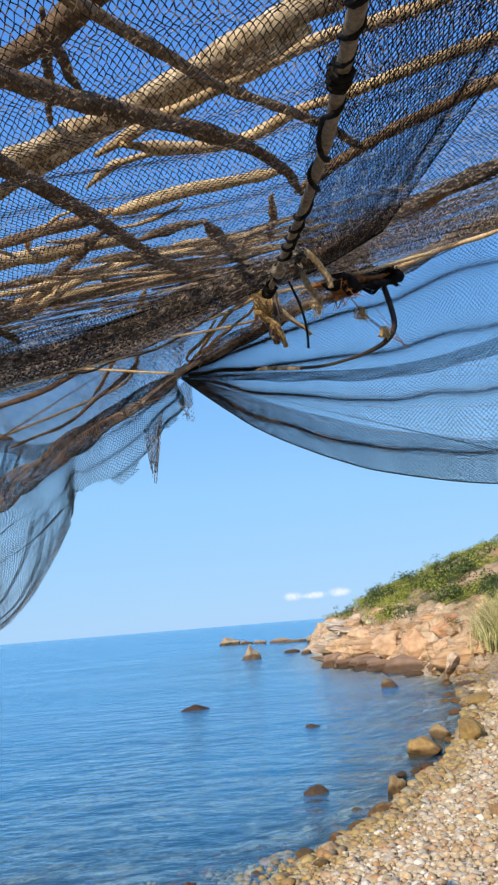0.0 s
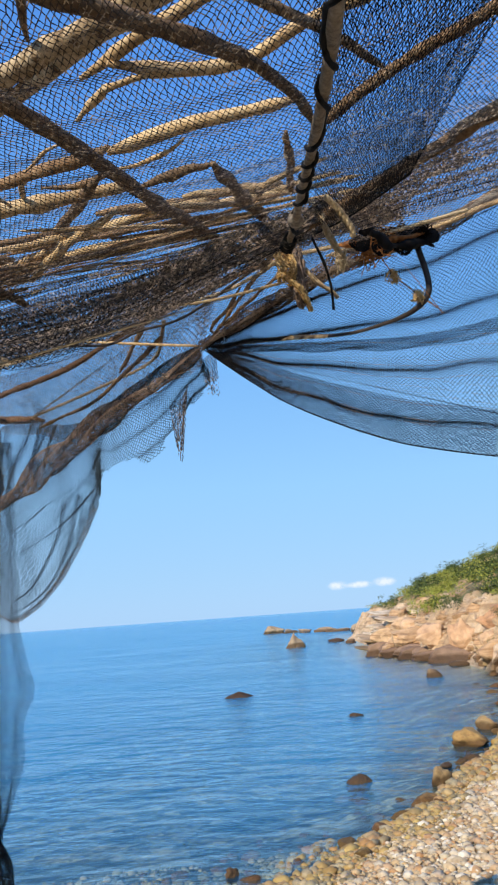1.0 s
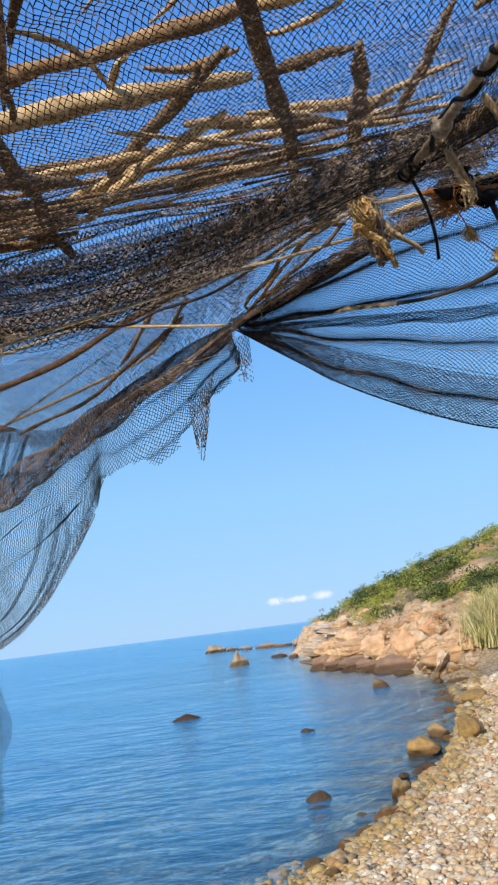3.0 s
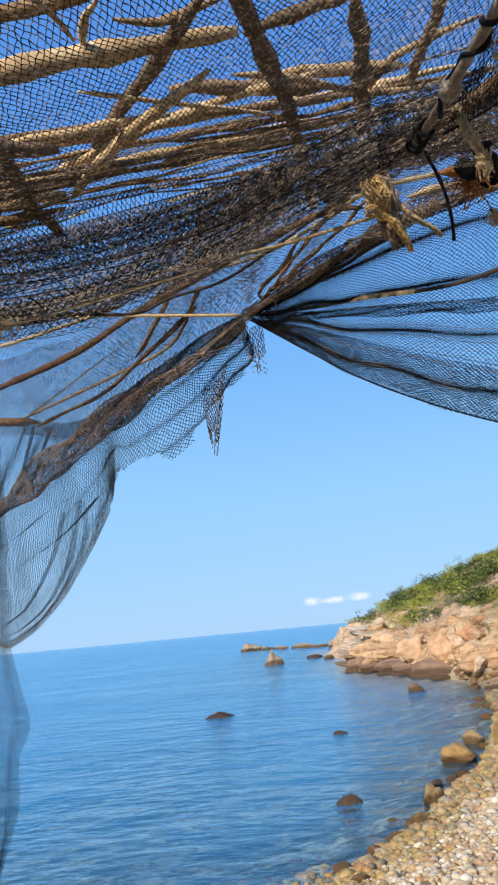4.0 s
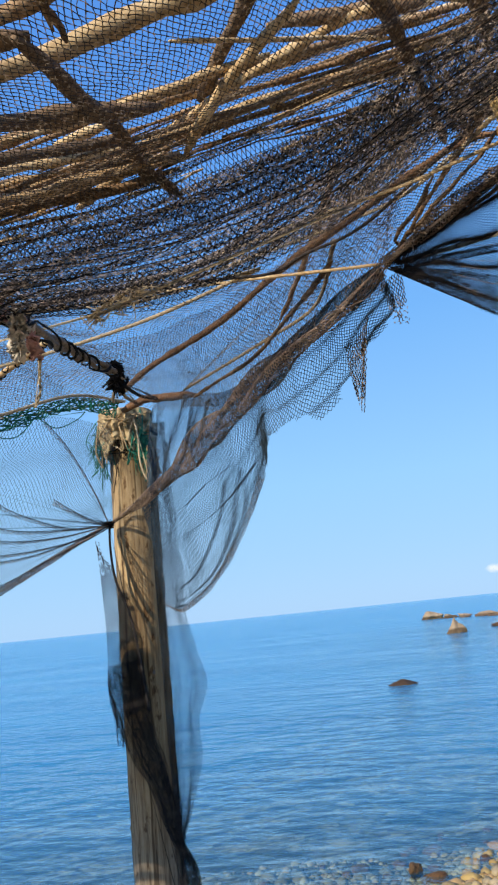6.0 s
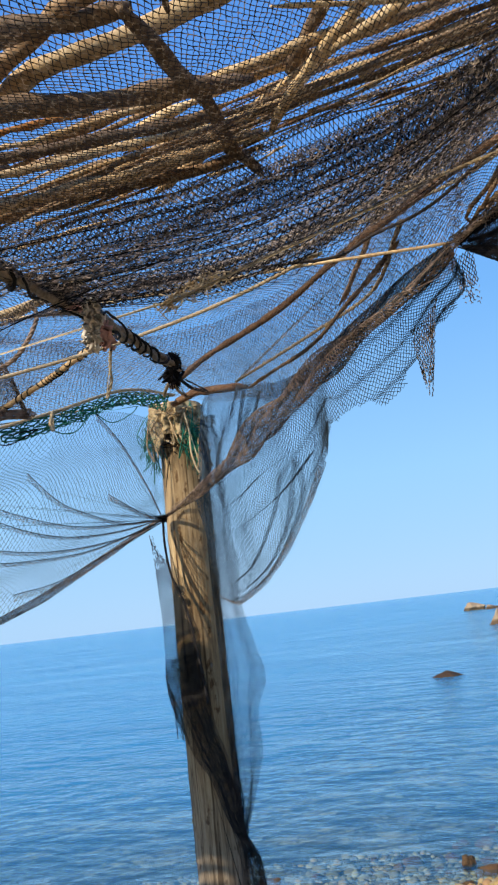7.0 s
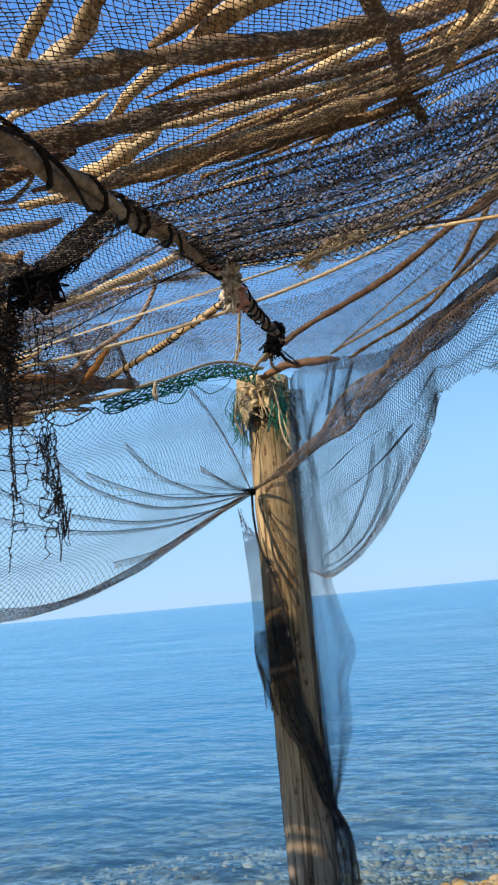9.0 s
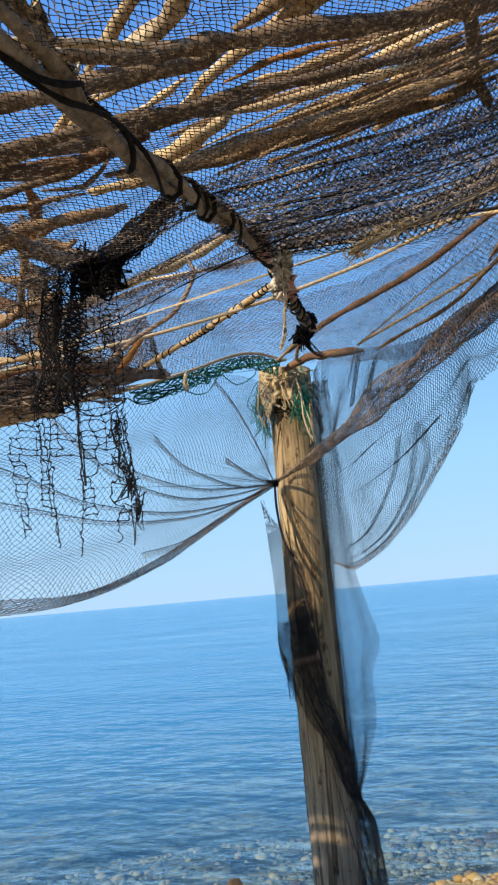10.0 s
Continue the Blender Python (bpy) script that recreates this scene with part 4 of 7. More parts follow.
shelter = tagged(new("shelter_roof"), "sagging roof of dry branches and canes over old nets", "roof")
# heavy branches
stick([(0.25, 0.03, 2.972), (0.338, -0.024, 2.976), (0.542, -0.129, 2.986), (0.66, -0.18, 2.991)], 0.0092, 0.0105, PALE_WOOD, parent=shelter, wander=0.5, lump=0.12)
stick([(0.29, 0.02, 2.968), (0.513, -0.103, 2.977), (0.6, -0.15, 2.98)], 0.006, 0.007, PALE_WOOD, parent=shelter)
stick([(0.42, -0.32, 2.91), (0.518, -0.154, 2.948), (0.611, -0.036, 2.984), (0.66, 0.03, 3.0)], 0.0042, 0.0036, parent=shelter)
stick([(0.36, -0.26, 2.9), (0.46, -0.142, 2.932), (0.535, -0.064, 2.957), (0.577, 0.0, 2.977), (0.608, 0.122, 3.01)], 0.0072, 0.0042, parent=shelter)
stick([(0.34, -0.22, 2.9), (0.396, -0.006, 2.949), (0.43, 0.2, 2.998), (0.45, 0.297, 3.028), (0.494, 0.726, 3.169)], 0.0078, 0.0055, parent=shelter)
stick([(0.446, -0.038, 2.98), (0.498, -0.001, 2.995), (0.553, 0.009, 3.006), (0.613, -0.028, 3.007), (0.758, -0.074, 3.017), (0.9, -0.1, 3.03)], 0.0055, 0.005, CANE, "cane", shelter)
stick([(0.42, -0.02, 2.985), (0.575, -0.097, 2.997), (0.72, -0.14, 3.005)], 0.0055, 0.005, CANE, "cane", shelter)
stick([(0.3, -0.12, 2.955), (0.386, -0.166, 2.958), (0.427, -0.187, 2.96), (0.5, -0.235, 2.961)], 0.0085, 0.0095, parent=shelter)
stick([(0.43, -0.2, 2.97), (0.394, -0.062, 2.988)], 0.0042, 0.0036, parent=shelter)
stick([(0.428, -0.21, 2.948), (0.437, -0.127, 2.962)], 0.0052, 0.0036, parent=shelter)
stick([(0.6, 0.18, 3.05), (0.673, 0.124, 3.061), (0.754, 0.059, 3.058), (0.9, -0.03, 3.055)], 0.006, 0.006, BRANCH, parent=shelter)
stick([(0.397, 0.036, 2.987), (0.425, 0.01, 2.99), (0.442, -0.005, 2.986), (0.47, -0.01, 2.985)], 0.0042, 0.004, CANE, "cane", shelter)
stick([(0.395, 0.12, 2.99), (0.329, 0.223, 3.008), (0.275, 0.304, 3.018)], 0.0055, 0.007, parent=shelter)
stick([(0.391, 0.192, 2.991), (0.331, 0.245, 2.994), (0.277, 0.302, 2.998), (0.24, 0.35, 3.0)], 0.0045, 0.005, CANE, "cane", shelter)
stick([(0.215, 0.1, 2.94), (0.217, 0.223, 2.964), (0.208, 0.312, 2.975), (0.215, 0.4, 2.985)], 0.0068, 0.0055, parent=shelter)
stick([(0.0, 0.25, 2.98), (0.206, 0.268, 3.008), (0.423, 0.337, 3.064), (0.62, 0.38, 3.1)], 0.0055, 0.002, BRANCH, parent=shelter)
stick([(0.1, 0.39, 3.0), (0.264, 0.322, 3.021), (0.376, 0.294, 3.034), (0.48, 0.27, 3.04)], 0.0055, 0.004, CANE, "cane", shelter)
# long canes laid side by side along the low edge of the roof
g = np.random.default_rng(12)
for k in range(13):
    back = 0.06 * g.uniform() ** 1.4
    x = g.uniform(0.08, 0.42)
    a, ln = 0.245 + 0.05 * g.normal(), g.uniform(0.25, 0.6)
    y = 0.292 + 0.255 * x - back
    dx, dy = math.cos(a) * ln / 2, math.sin(a) * ln / 2
    lift = 0.022 + g.uniform(0.0, 0.045)
    pts = [(x - dx, y - dy, float(roof(x - dx, y - dy)) + lift), (x, y + 0.008 * g.normal(), float(roof(x, y)) + lift - 0.004), (x + dx, y + dy, float(roof(x + dx, y + dy)) + lift)]
    r = g.uniform(0.0015, 0.0034) if k % 3 else g.uniform(0.0035, 0.005)
    stick(pts, r, r * g.uniform(0.6, 1.0), (CANE, SHADED_BRANCH, BRANCH)[(k * 7) % 3], "cane", shelter, 0.5, 0.12, 6)
for k in range(50):
    x, back = g.uniform(0.02, 0.5), g.uniform(-0.035, 0.05)
    a, ln = 0.245 + 0.1 * g.normal(), g.uniform(0.08, 0.24)
    y = 0.3 + 0.255 * x - back
    dx, dy = math.cos(a) * ln / 2, math.sin(a) * ln / 2
    lift = 0.004 + g.uniform(0.0, 0.04)
    pts = [(x - dx, y - dy, float(roof(x - dx, y - dy)) + lift), (x, y + 0.006 * g.normal(), float(roof(x, y)) + lift), (x + dx, y + dy, float(roof(x + dx, y + dy)) + lift + 0.006 * g.normal())]
    r = g.uniform(0.0007, 0.002)
    stick(pts, r, r * 0.6, (BRANCH, CANE, CANE, RED_BRANCH)[k % 4], "straw", shelter, 0.5, 0.12, 5)
# sticks seen through the net, one by one
for name, pts, r0, r1, mat in (
        ("cane", [(0.411, 0.084, 2.989), (0.444, 0.084, 2.995), (0.484, 0.081, 3.000), (0.518, 0.080, 3.005), (0.544, 0.081, 3.010), (0.586, 0.078, 3.016)], 0.0063, 0.0065, CANE),
        ("branch", [(0.064, 0.124, 2.942), (0.092, 0.124, 2.946), (0.123, 0.112, 2.949), (0.147, 0.103, 2.951), (0.177, 0.089, 2.953), (0.231, 0.092, 2.962), (0.268, 0.092, 2.968), (0.299, 0.095, 2.974), (0.345, 0.092, 2.981), (0.390, 0.092, 2.988), (0.413, 0.085, 2.990)], 0.0061, 0.0058, BRANCH),
        ("cane", [(0.054, 0.150, 2.945), (0.086, 0.143, 2.949), (0.124, 0.131, 2.953), (0.152, 0.134, 2.958), (0.206, 0.151, 2.970), (0.254, 0.158, 2.980), (0.288, 0.162, 2.986), (0.332, 0.169, 2.995), (0.367, 0.175, 3.003), (0.412, 0.182, 3.012)], 0.0076, 0.0077, CANE),
        ("branch", [(0.420, 0.179, 3.008), (0.453, 0.174, 3.013), (0.483, 0.174, 3.018), (0.498, 0.172, 3.020)], 0.0054, 0.0055, SHADED_BRANCH),
        ("branch", [(0.498, 0.159, 3.011), (0.507, 0.216, 3.026), (0.519, 0.305, 3.052), (0.538, 0.430, 3.091)], 0.0064, 0.0088, SHADED_BRANCH),
        ("cane", [(0.295, 0.170, 2.969), (0.342, 0.215, 2.988), (0.417, 0.285, 3.018), (0.457, 0.324, 3.036)], 0.0019, 0.0022, CANE),
        ("cane", [(0.449, 0.279, 3.047), (0.490, 0.296, 3.060), (0.521, 0.307, 3.068), (0.566, 0.336, 3.084)], 0.0062, 0.0067, CANE),
        ("cane", [(0.406, 0.228, 3.012), (0.460, 0.264, 3.030), (0.520, 0.332, 3.060), (0.594, 0.372, 3.085)], 0.0029, 0.0035, CANE),
        ("branch", [(0.354, 0.250, 3.024), (0.392, 0.269, 3.036), (0.431, 0.295, 3.049), (0.485, 0.332, 3.069)], 0.0066, 0.0073, BRANCH),
        ("cane", [(0.410, 0.108, 2.984), (0.432, 0.111, 2.989), (0.451, 0.107, 2.991), (0.469, 0.097, 2.991), (0.483, 0.081, 2.990)], 0.0025, 0.0024, CANE),
        ("cane", [(0.344, 0.054, 2.957), (0.360, 0.041, 2.957), (0.376, 0.025, 2.956), (0.391, 0.019, 2.957)], 0.0021, 0.0019, CANE),
        ("cane", [(0.260, 0.025, 2.939), (0.279, 0.039, 2.944), (0.293, 0.058, 2.950), (0.303, 0.095, 2.960), (0.307, 0.119, 2.965)], 0.0020, 0.0023, CANE),
        ("cane", [(0.308, 0.023, 2.941), (0.319, 0.007, 2.939), (0.333, -0.020, 2.936), (0.343, -0.044, 2.933)], 0.0015, 0.0014, CANE),
        ("cane", [(0.300, 0.167, 3.000), (0.311, 0.135, 2.994), (0.323, 0.117, 2.992)], 0.0038, 0.0036, CANE),
        ("branch", [(0.331, 0.132, 2.989), (0.357, 0.145, 2.996), (0.382, 0.144, 3.000), (0.404, 0.142, 3.003)], 0.0034, 0.0034, BRANCH),
        ("cane", [(0.220, 0.235, 2.982), (0.267, 0.248, 2.993), (0.300, 0.253, 3.000), (0.350, 0.267, 3.012)], 0.0041, 0.0042, CANE),
        ("branch", [(0.576, 0.370, 3.091), (0.575, 0.273, 3.063), (0.575, 0.199, 3.044), (0.575, 0.149, 3.031)], 0.0056, 0.0044, BRANCH),
        ("branch", [(0.288, -0.030, 2.937), (0.274, 0.006, 2.942), (0.258, 0.048, 2.948)], 0.0033, 0.0037, SHADED_BRANCH),
        ("branch", [(0.244, 0.084, 2.953), (0.238, 0.109, 2.957), (0.232, 0.135, 2.961)], 0.0034, 0.0037, SHADED_BRANCH),
        ("branch", [(0.275, -0.04, 2.935), (0.248, 0.057, 2.949), (0.231, 0.12, 2.959)], 0.004, 0.003, BRANCH),
        ("cane", [(0.62, 0.26, 3.067), (0.553, 0.298, 3.067), (0.527, 0.358, 3.079)], 0.003, 0.004, CANE)):
    stick(pts, r0, r1, mat, name, shelter)
for name, pts, r0, r1, mat in (
        ("cane", [(-0.049, 0.200, 2.904), (-0.010, 0.211, 2.913), (0.051, 0.247, 2.931), (0.110, 0.269, 2.946), (0.166, 0.292, 2.961), (0.221, 0.308, 2.975)], 0.0052, 0.0055, CANE),
        ("cane", [(0.007, 0.250, 2.930), (0.059, 0.285, 2.947), (0.125, 0.321, 2.967), (0.184, 0.353, 2.985), (0.225, 0.365, 2.996)], 0.0043, 0.0047, BRANCH),
        ("branch", [(-0.087, 0.180, 2.904), (-0.038, 0.228, 2.921), (0.018, 0.263, 2.938), (0.071, 0.299, 2.956)], 0.0042, 0.0045, BRANCH),
        ("branch", [(-0.073, -0.042, 2.868), (-0.025, 0.006, 2.882), (0.015, 0.055, 2.896), (0.054, 0.084, 2.908), (0.105, 0.122, 2.923), (0.147, 0.158, 2.937), (0.216, 0.213, 2.961), (0.259, 0.249, 2.977)], 0.0058, 0.0075, SHADED_BRANCH),
        ("cane", [(-0.047, -0.041, 2.865), (-0.010, -0.005, 2.876), (0.009, 0.017, 2.882), (0.034, 0.049, 2.891)], 0.0029, 0.0030, CANE),
        ("cane", [(-0.043, 0.091, 2.924), (-0.008, 0.069, 2.925), (0.029, 0.045, 2.927), (0.075, 0.014, 2.929)], 0.0042, 0.0036, CANE),
        ("branch", [(-0.027, 0.110, 2.930), (0.017, 0.088, 2.933), (0.045, 0.069, 2.934), (0.098, 0.035, 2.936)], 0.0085, 0.0073, PALE_WOOD),
        ("branch", [(0.099, 0.047, 2.927), (0.115, 0.060, 2.932), (0.143, 0.081, 2.940), (0.175, 0.101, 2.949), (0.215, 0.120, 2.959)], 0.0082, 0.0075, SHADED_BRANCH),
        ("branch", [(-0.143, 0.028, 2.883), (-0.072, 0.062, 2.899), (-0.027, 0.086, 2.910), (0.009, 0.105, 2.919), (0.044, 0.118, 2.928), (0.064, 0.121, 2.931)], 0.0065, 0.0063, SHADED_BRANCH),
        ("cane", [(-0.034, 0.186, 2.938), (-0.004, 0.173, 2.940), (0.029, 0.162, 2.944), (0.052, 0.153, 2.945), (0.092, 0.145, 2.950)], 0.0052, 0.0047, CANE),
        ("cane", [(0.037, 0.160, 2.934), (0.067, 0.165, 2.940), (0.088, 0.172, 2.945), (0.134, 0.200, 2.959)], 0.0026, 0.0027, RUST_BARK),
        ("cane", [(-0.011, 0.161, 2.923), (0.019, 0.169, 2.929), (0.061, 0.176, 2.938), (0.085, 0.190, 2.944), (0.123, 0.204, 2.954), (0.150, 0.211, 2.960), (0.190, 0.234, 2.972)], 0.0022, 0.0023, CANE),
        ("branch", [(-0.172, 0.058, 2.877), (-0.098, 0.095, 2.894), (-0.057, 0.117, 2.905), (-0.017, 0.142, 2.916), (0.031, 0.175, 2.930), (0.078, 0.206, 2.945), (0.139, 0.244, 2.963), (0.209, 0.282, 2.985)], 0.0044, 0.0049, SHADED_BRANCH),
        ("cane", [(0.012, 0.201, 2.938), (0.065, 0.236, 2.955), (0.113, 0.262, 2.969), (0.149, 0.284, 2.980), (0.203, 0.317, 2.998)], 0.0036, 0.0040, CANE),
        ("branch", [(0.028, 0.281, 2.964), (0.098, 0.309, 2.983), (0.167, 0.341, 3.003), (0.220, 0.385, 3.024)], 0.0079, 0.0087, SHADED_BRANCH),
        ("cane", [(0.045, 0.256, 2.952), (0.108, 0.276, 2.967), (0.167, 0.312, 2.986), (0.218, 0.355, 3.006)], 0.0022, 0.0024, CANE),
        ("branch", [(-0.080, 0.237, 2.940), (-0.043, 0.227, 2.944), (-0.001, 0.235, 2.953), (0.014, 0.234, 2.956)], 0.0073, 0.0070, CANE),
        ("branch", [(-0.234, 0.121, 2.883), (-0.153, 0.155, 2.902), (-0.114, 0.167, 2.911), (-0.077, 0.176, 2.919)], 0.0041, 0.0039, SHADED_BRANCH),
        ("branch", [(-0.137, 0.157, 2.895), (-0.113, 0.180, 2.903), (-0.084, 0.172, 2.907), (-0.066, 0.161, 2.908)], 0.0024, 0.0023, SHADED_BRANCH),
        ("branch", [(-0.327, 0.182, 2.878), (-0.219, 0.219, 2.902), (-0.172, 0.237, 2.914), (-0.147, 0.247, 2.920), (-0.121, 0.267, 2.929)], 0.0062, 0.0058, BRANCH),
        ("cane", [(-0.127, 0.209, 2.916), (-0.095, 0.230, 2.926), (-0.064, 0.249, 2.935), (-0.020, 0.269, 2.947), (0.033, 0.296, 2.962)], 0.0050, 0.0051, CANE),
        ("branch", [(-0.219, 0.143, 2.899), (-0.237, 0.237, 2.913), (-0.250, 0.320, 2.927), (-0.242, 0.392, 2.943)], 0.0083, 0.0105, BRANCH),
        ("branch", [(-0.095, 0.213, 2.921), (-0.033, 0.259, 2.941), (0.026, 0.298, 2.959), (0.093, 0.322, 2.977), (0.186, 0.355, 3.002)], 0.0035, 0.0039, SHADED_BRANCH),
        ("cane", [(-0.208, 0.099, 2.894), (-0.127, 0.127, 2.911), (-0.101, 0.131, 2.916), (-0.078, 0.144, 2.923), (-0.057, 0.162, 2.929)], 0.0037, 0.0036, CANE),
        ("branch", [(-0.525, 0.600, 3.095), (-0.524, 0.620, 3.053), (-0.513, 0.640, 2.999), (-0.517, 0.660, 2.947)], 0.0165, 0.0163, SHADED_BRANCH),
        ("branch", [(-0.671, 0.620, 3.019), (-0.556, 0.600, 3.016), (-0.499, 0.600, 3.026), (-0.455, 0.600, 3.030)], 0.0092, 0.0083, BRANCH),
        ("branch", [(-0.747, 0.700, 3.114), (-0.667, 0.700, 3.100), (-0.611, 0.700, 3.060), (-0.598, 0.720, 3.021)], 0.0123, 0.0115, RED_BRANCH),
        ("cane", [(-0.798, 0.750, 3.017), (-0.689, 0.750, 3.005), (-0.599, 0.750, 3.002), (-0.536, 0.750, 3.015)], 0.0069, 0.0062, CANE),
        ("cane", [(-0.553, 0.500, 3.057), (-0.489, 0.500, 3.031), (-0.428, 0.500, 3.007), (-0.379, 0.500, 2.998)], 0.0074, 0.0066, BRANCH),
        ("branch", [(-0.361, 0.400, 3.047), (-0.373, 0.420, 3.028), (-0.405, 0.450, 3.008), (-0.455, 0.500, 2.962)], 0.0063, 0.0068, BRANCH),
        ("branch", [(-0.484, 0.450, 3.041), (-0.379, 0.420, 3.025), (-0.300, 0.400, 3.017), (-0.253, 0.400, 3.017)], 0.0069, 0.0058, BRANCH),
        ("cane", [(-0.569, 0.800, 3.102), (-0.486, 0.850, 3.144), (-0.389, 0.900, 3.184), (-0.301, 0.950, 3.230)], 0.0082, 0.0085, CANE),
        ("cane", [(-0.628, 1.000, 3.029), (-0.583, 1.000, 3.063), (-0.553, 1.000, 3.094)], 0.0067, 0.0066, RUST_BARK),
        ("cane", [(-0.847, 0.800, 2.992), (-0.719, 0.800, 3.001), (-0.600, 0.800, 2.988), (-0.548, 0.850, 2.984)], 0.0083, 0.0076, RED_BRANCH),
        ("branch", [(-0.284, 0.400, 2.987), (-0.310, 0.400, 2.986), (-0.328, 0.380, 3.002), (-0.345, 0.360, 3.010)], 0.0081, 0.0082, BRANCH),
        ("branch", [(-0.179, 0.077, 2.889), (-0.134, 0.103, 2.900), (-0.109, 0.128, 2.908), (-0.079, 0.148, 2.917), (-0.061, 0.154, 2.921), (-0.009, 0.184, 2.936), (0.043, 0.221, 2.952)], 0.006, 0.0062, SHADED_BRANCH),
        ("cane", [(-0.163, 0.062, 2.881), (-0.117, 0.084, 2.892), (-0.093, 0.107, 2.899), (-0.065, 0.127, 2.908)], 0.0022, 0.0022, CANE),
        ("branch", [(-0.204, 0.102, 2.887), (-0.154, 0.125, 2.899), (-0.115, 0.149, 2.909), (-0.072, 0.169, 2.920), (-0.046, 0.182, 2.927)], 0.0062, 0.0062, RED_BRANCH),
        ("branch", [(-0.160, 0.169, 2.923), (-0.192, 0.212, 2.926), (-0.239, 0.271, 2.929)], 0.0054, 0.0063, RUST_BARK),
        ("cane", [(-0.133, 0.226, 2.923), (-0.112, 0.237, 2.929), (-0.088, 0.249, 2.935), (-0.060, 0.265, 2.943)], 0.0056, 0.0057, CANE),
        ("cane", [(-0.053, 0.116, 2.926), (-0.042, 0.118, 2.929), (-0.024, 0.119, 2.932), (0.004, 0.111, 2.935)], 0.0038, 0.0037, CANE),
        ("cane", [(-0.054, 0.157, 2.934), (-0.035, 0.157, 2.937), (-0.016, 0.160, 2.941), (0.009, 0.153, 2.943)], 0.0040, 0.0039, CANE),
        ("cane", [(-0.126, 0.148, 2.925), (-0.105, 0.134, 2.926), (-0.083, 0.121, 2.927), (-0.054, 0.099, 2.928)], 0.0042, 0.0038, CANE),
        ("cane", [(-0.112, 0.152, 2.933), (-0.083, 0.139, 2.936), (-0.047, 0.119, 2.938)], 0.0031, 0.0029, CANE),
        ("cane", [(-0.197, 0.131, 2.883), (-0.168, 0.168, 2.894), (-0.141, 0.182, 2.901), (-0.123, 0.199, 2.907)], 0.0026, 0.0027, BRANCH)):
    stick(pts, r0, r1, mat, name, shelter, 0.35, 0.1)
# the roof runs on unseen over the landward half: canes added to shade the post
g = np.random.default_rng(17)
for k in range(110):
    y = -1.0 + 2.48 * k / 110
    # gap left so that sun reaches the foot of the post
    if -0.1 < y < 0.16:
        continue
    x0, x1 = (-1.16 if y < 1.25 else -1.16 + 0.35 * (y - 1.25)) - 0.05 * g.uniform(), (-2.0 if k % 3 else -2.6) - 0.3 * g.uniform()
    zz = 3.02 + 0.09 * y + 0.03 * g.normal()
    stick([(x0, y, zz), ((x0 + x1) / 2, y + 0.05 * g.normal(), zz - 0.02), (x1, y + 0.08 * g.normal(), zz)], g.uniform(0.014, 0.022), g.uniform(0.012, 0.02), CANE if k % 3 else BRANCH, "cane", shelter)
# front edge: a net-covered beam, the knot of branches at its corner and twigs beyond
EDGE = [(1.35, 0.74, 3.36), (1.006, 0.72, 3.262), (0.917, 0.72, 3.24), (0.796, 0.72, 3.185), (0.655, 0.7, 3.14), (0.527, 0.75, 3.106), (0.373, 0.887, 3.084)]
stick(EDGE, 0.0065, 0.006, GREY_WOOD, "edge_beam", shelter, 0.5)
stick([(1.3, 0.78, 3.35), (1.0, 0.73, 3.27), (0.8, 0.72, 3.2), (0.62, 0.68, 3.15)], 0.005, 0.006, CANE, "cane", shelter, 0.8)
stick([(1.3, 0.73, 3.32), (1.0, 0.71, 3.245), (0.8, 0.72, 3.19)], 0.004, 0.005, CANE, "cane", shelter, 0.8)
stick([(1.25, 0.0, 3.1), (0.813, 0.114, 3.021), (0.717, 0.209, 3.031), (0.633, 0.355, 3.058), (0.56, 0.5, 3.09)], 0.006, 0.008, BRANCH, "edge_beam", shelter, 0.5)
stick([(0.64, 0.55, 3.1), (0.7, 0.6, 3.122), (0.78, 0.64, 3.15)], 0.008, 0.007, RUST, "branch", shelter, 0.6, 0.15)
stick([(0.66, 0.48, 3.08), (0.72, 0.57, 3.105), (0.79, 0.66, 3.15)], 0.005, 0.008, BLACK_NET, "bound_branch", shelter, 1.2, 0.3)
for pts in ([(0.4, 0.86, 3.09), (0.48, 0.76, 3.115), (0.57, 0.66, 3.14)], [(0.41, 0.85, 3.095), (0.5, 0.72, 3.14), (0.55, 0.62, 3.16)], [(0.4, 0.87, 3.085), (0.52, 0.78, 3.1), (0.62, 0.72, 3.125)]):
    stick(pts, 0.0035, 0.0028, BRANCH, "twig", shelter, 0.8)
# branches behind, under the rear sheet
stick([(0.56, 0.7, 3.15), (0.499, 0.74, 3.171), (0.334, 0.9, 3.184), (0.172, 1.03, 3.177), (0.001, 1.2, 3.175), (-0.344, 1.6, 3.251), (-0.6, 1.95, 3.31)], 0.0055, 0.009, RED_BRANCH, parent=shelter)
stick([(0.385, 0.882, 3.083), (0.037, 1.0, 3.17), (-0.379, 1.1, 3.244), (-0.8, 1.2, 3.33)], 0.0026, 0.003, CANE, "cane", shelter, 0.2)
stick([(-0.66, 2.1, 3.3), (-0.521, 2.02, 3.3), (-0.345, 2.0, 3.28)], 0.014, 0.012, RED_BRANCH, parent=shelter)
stick([(0.29, 0.93, 3.13), (0.14, 1.18, 3.14), (0.02, 1.32, 3.12), (-0.2, 1.55, 3.13)], 0.005, 0.004, BRANCH, parent=shelter)
stick([(0.322, 0.85, 3.26), (0.283, 0.95, 3.241), (0.217, 1.05, 3.189), (0.127, 1.2, 3.154)], 0.0065, 0.0045, BRANCH, parent=shelter)
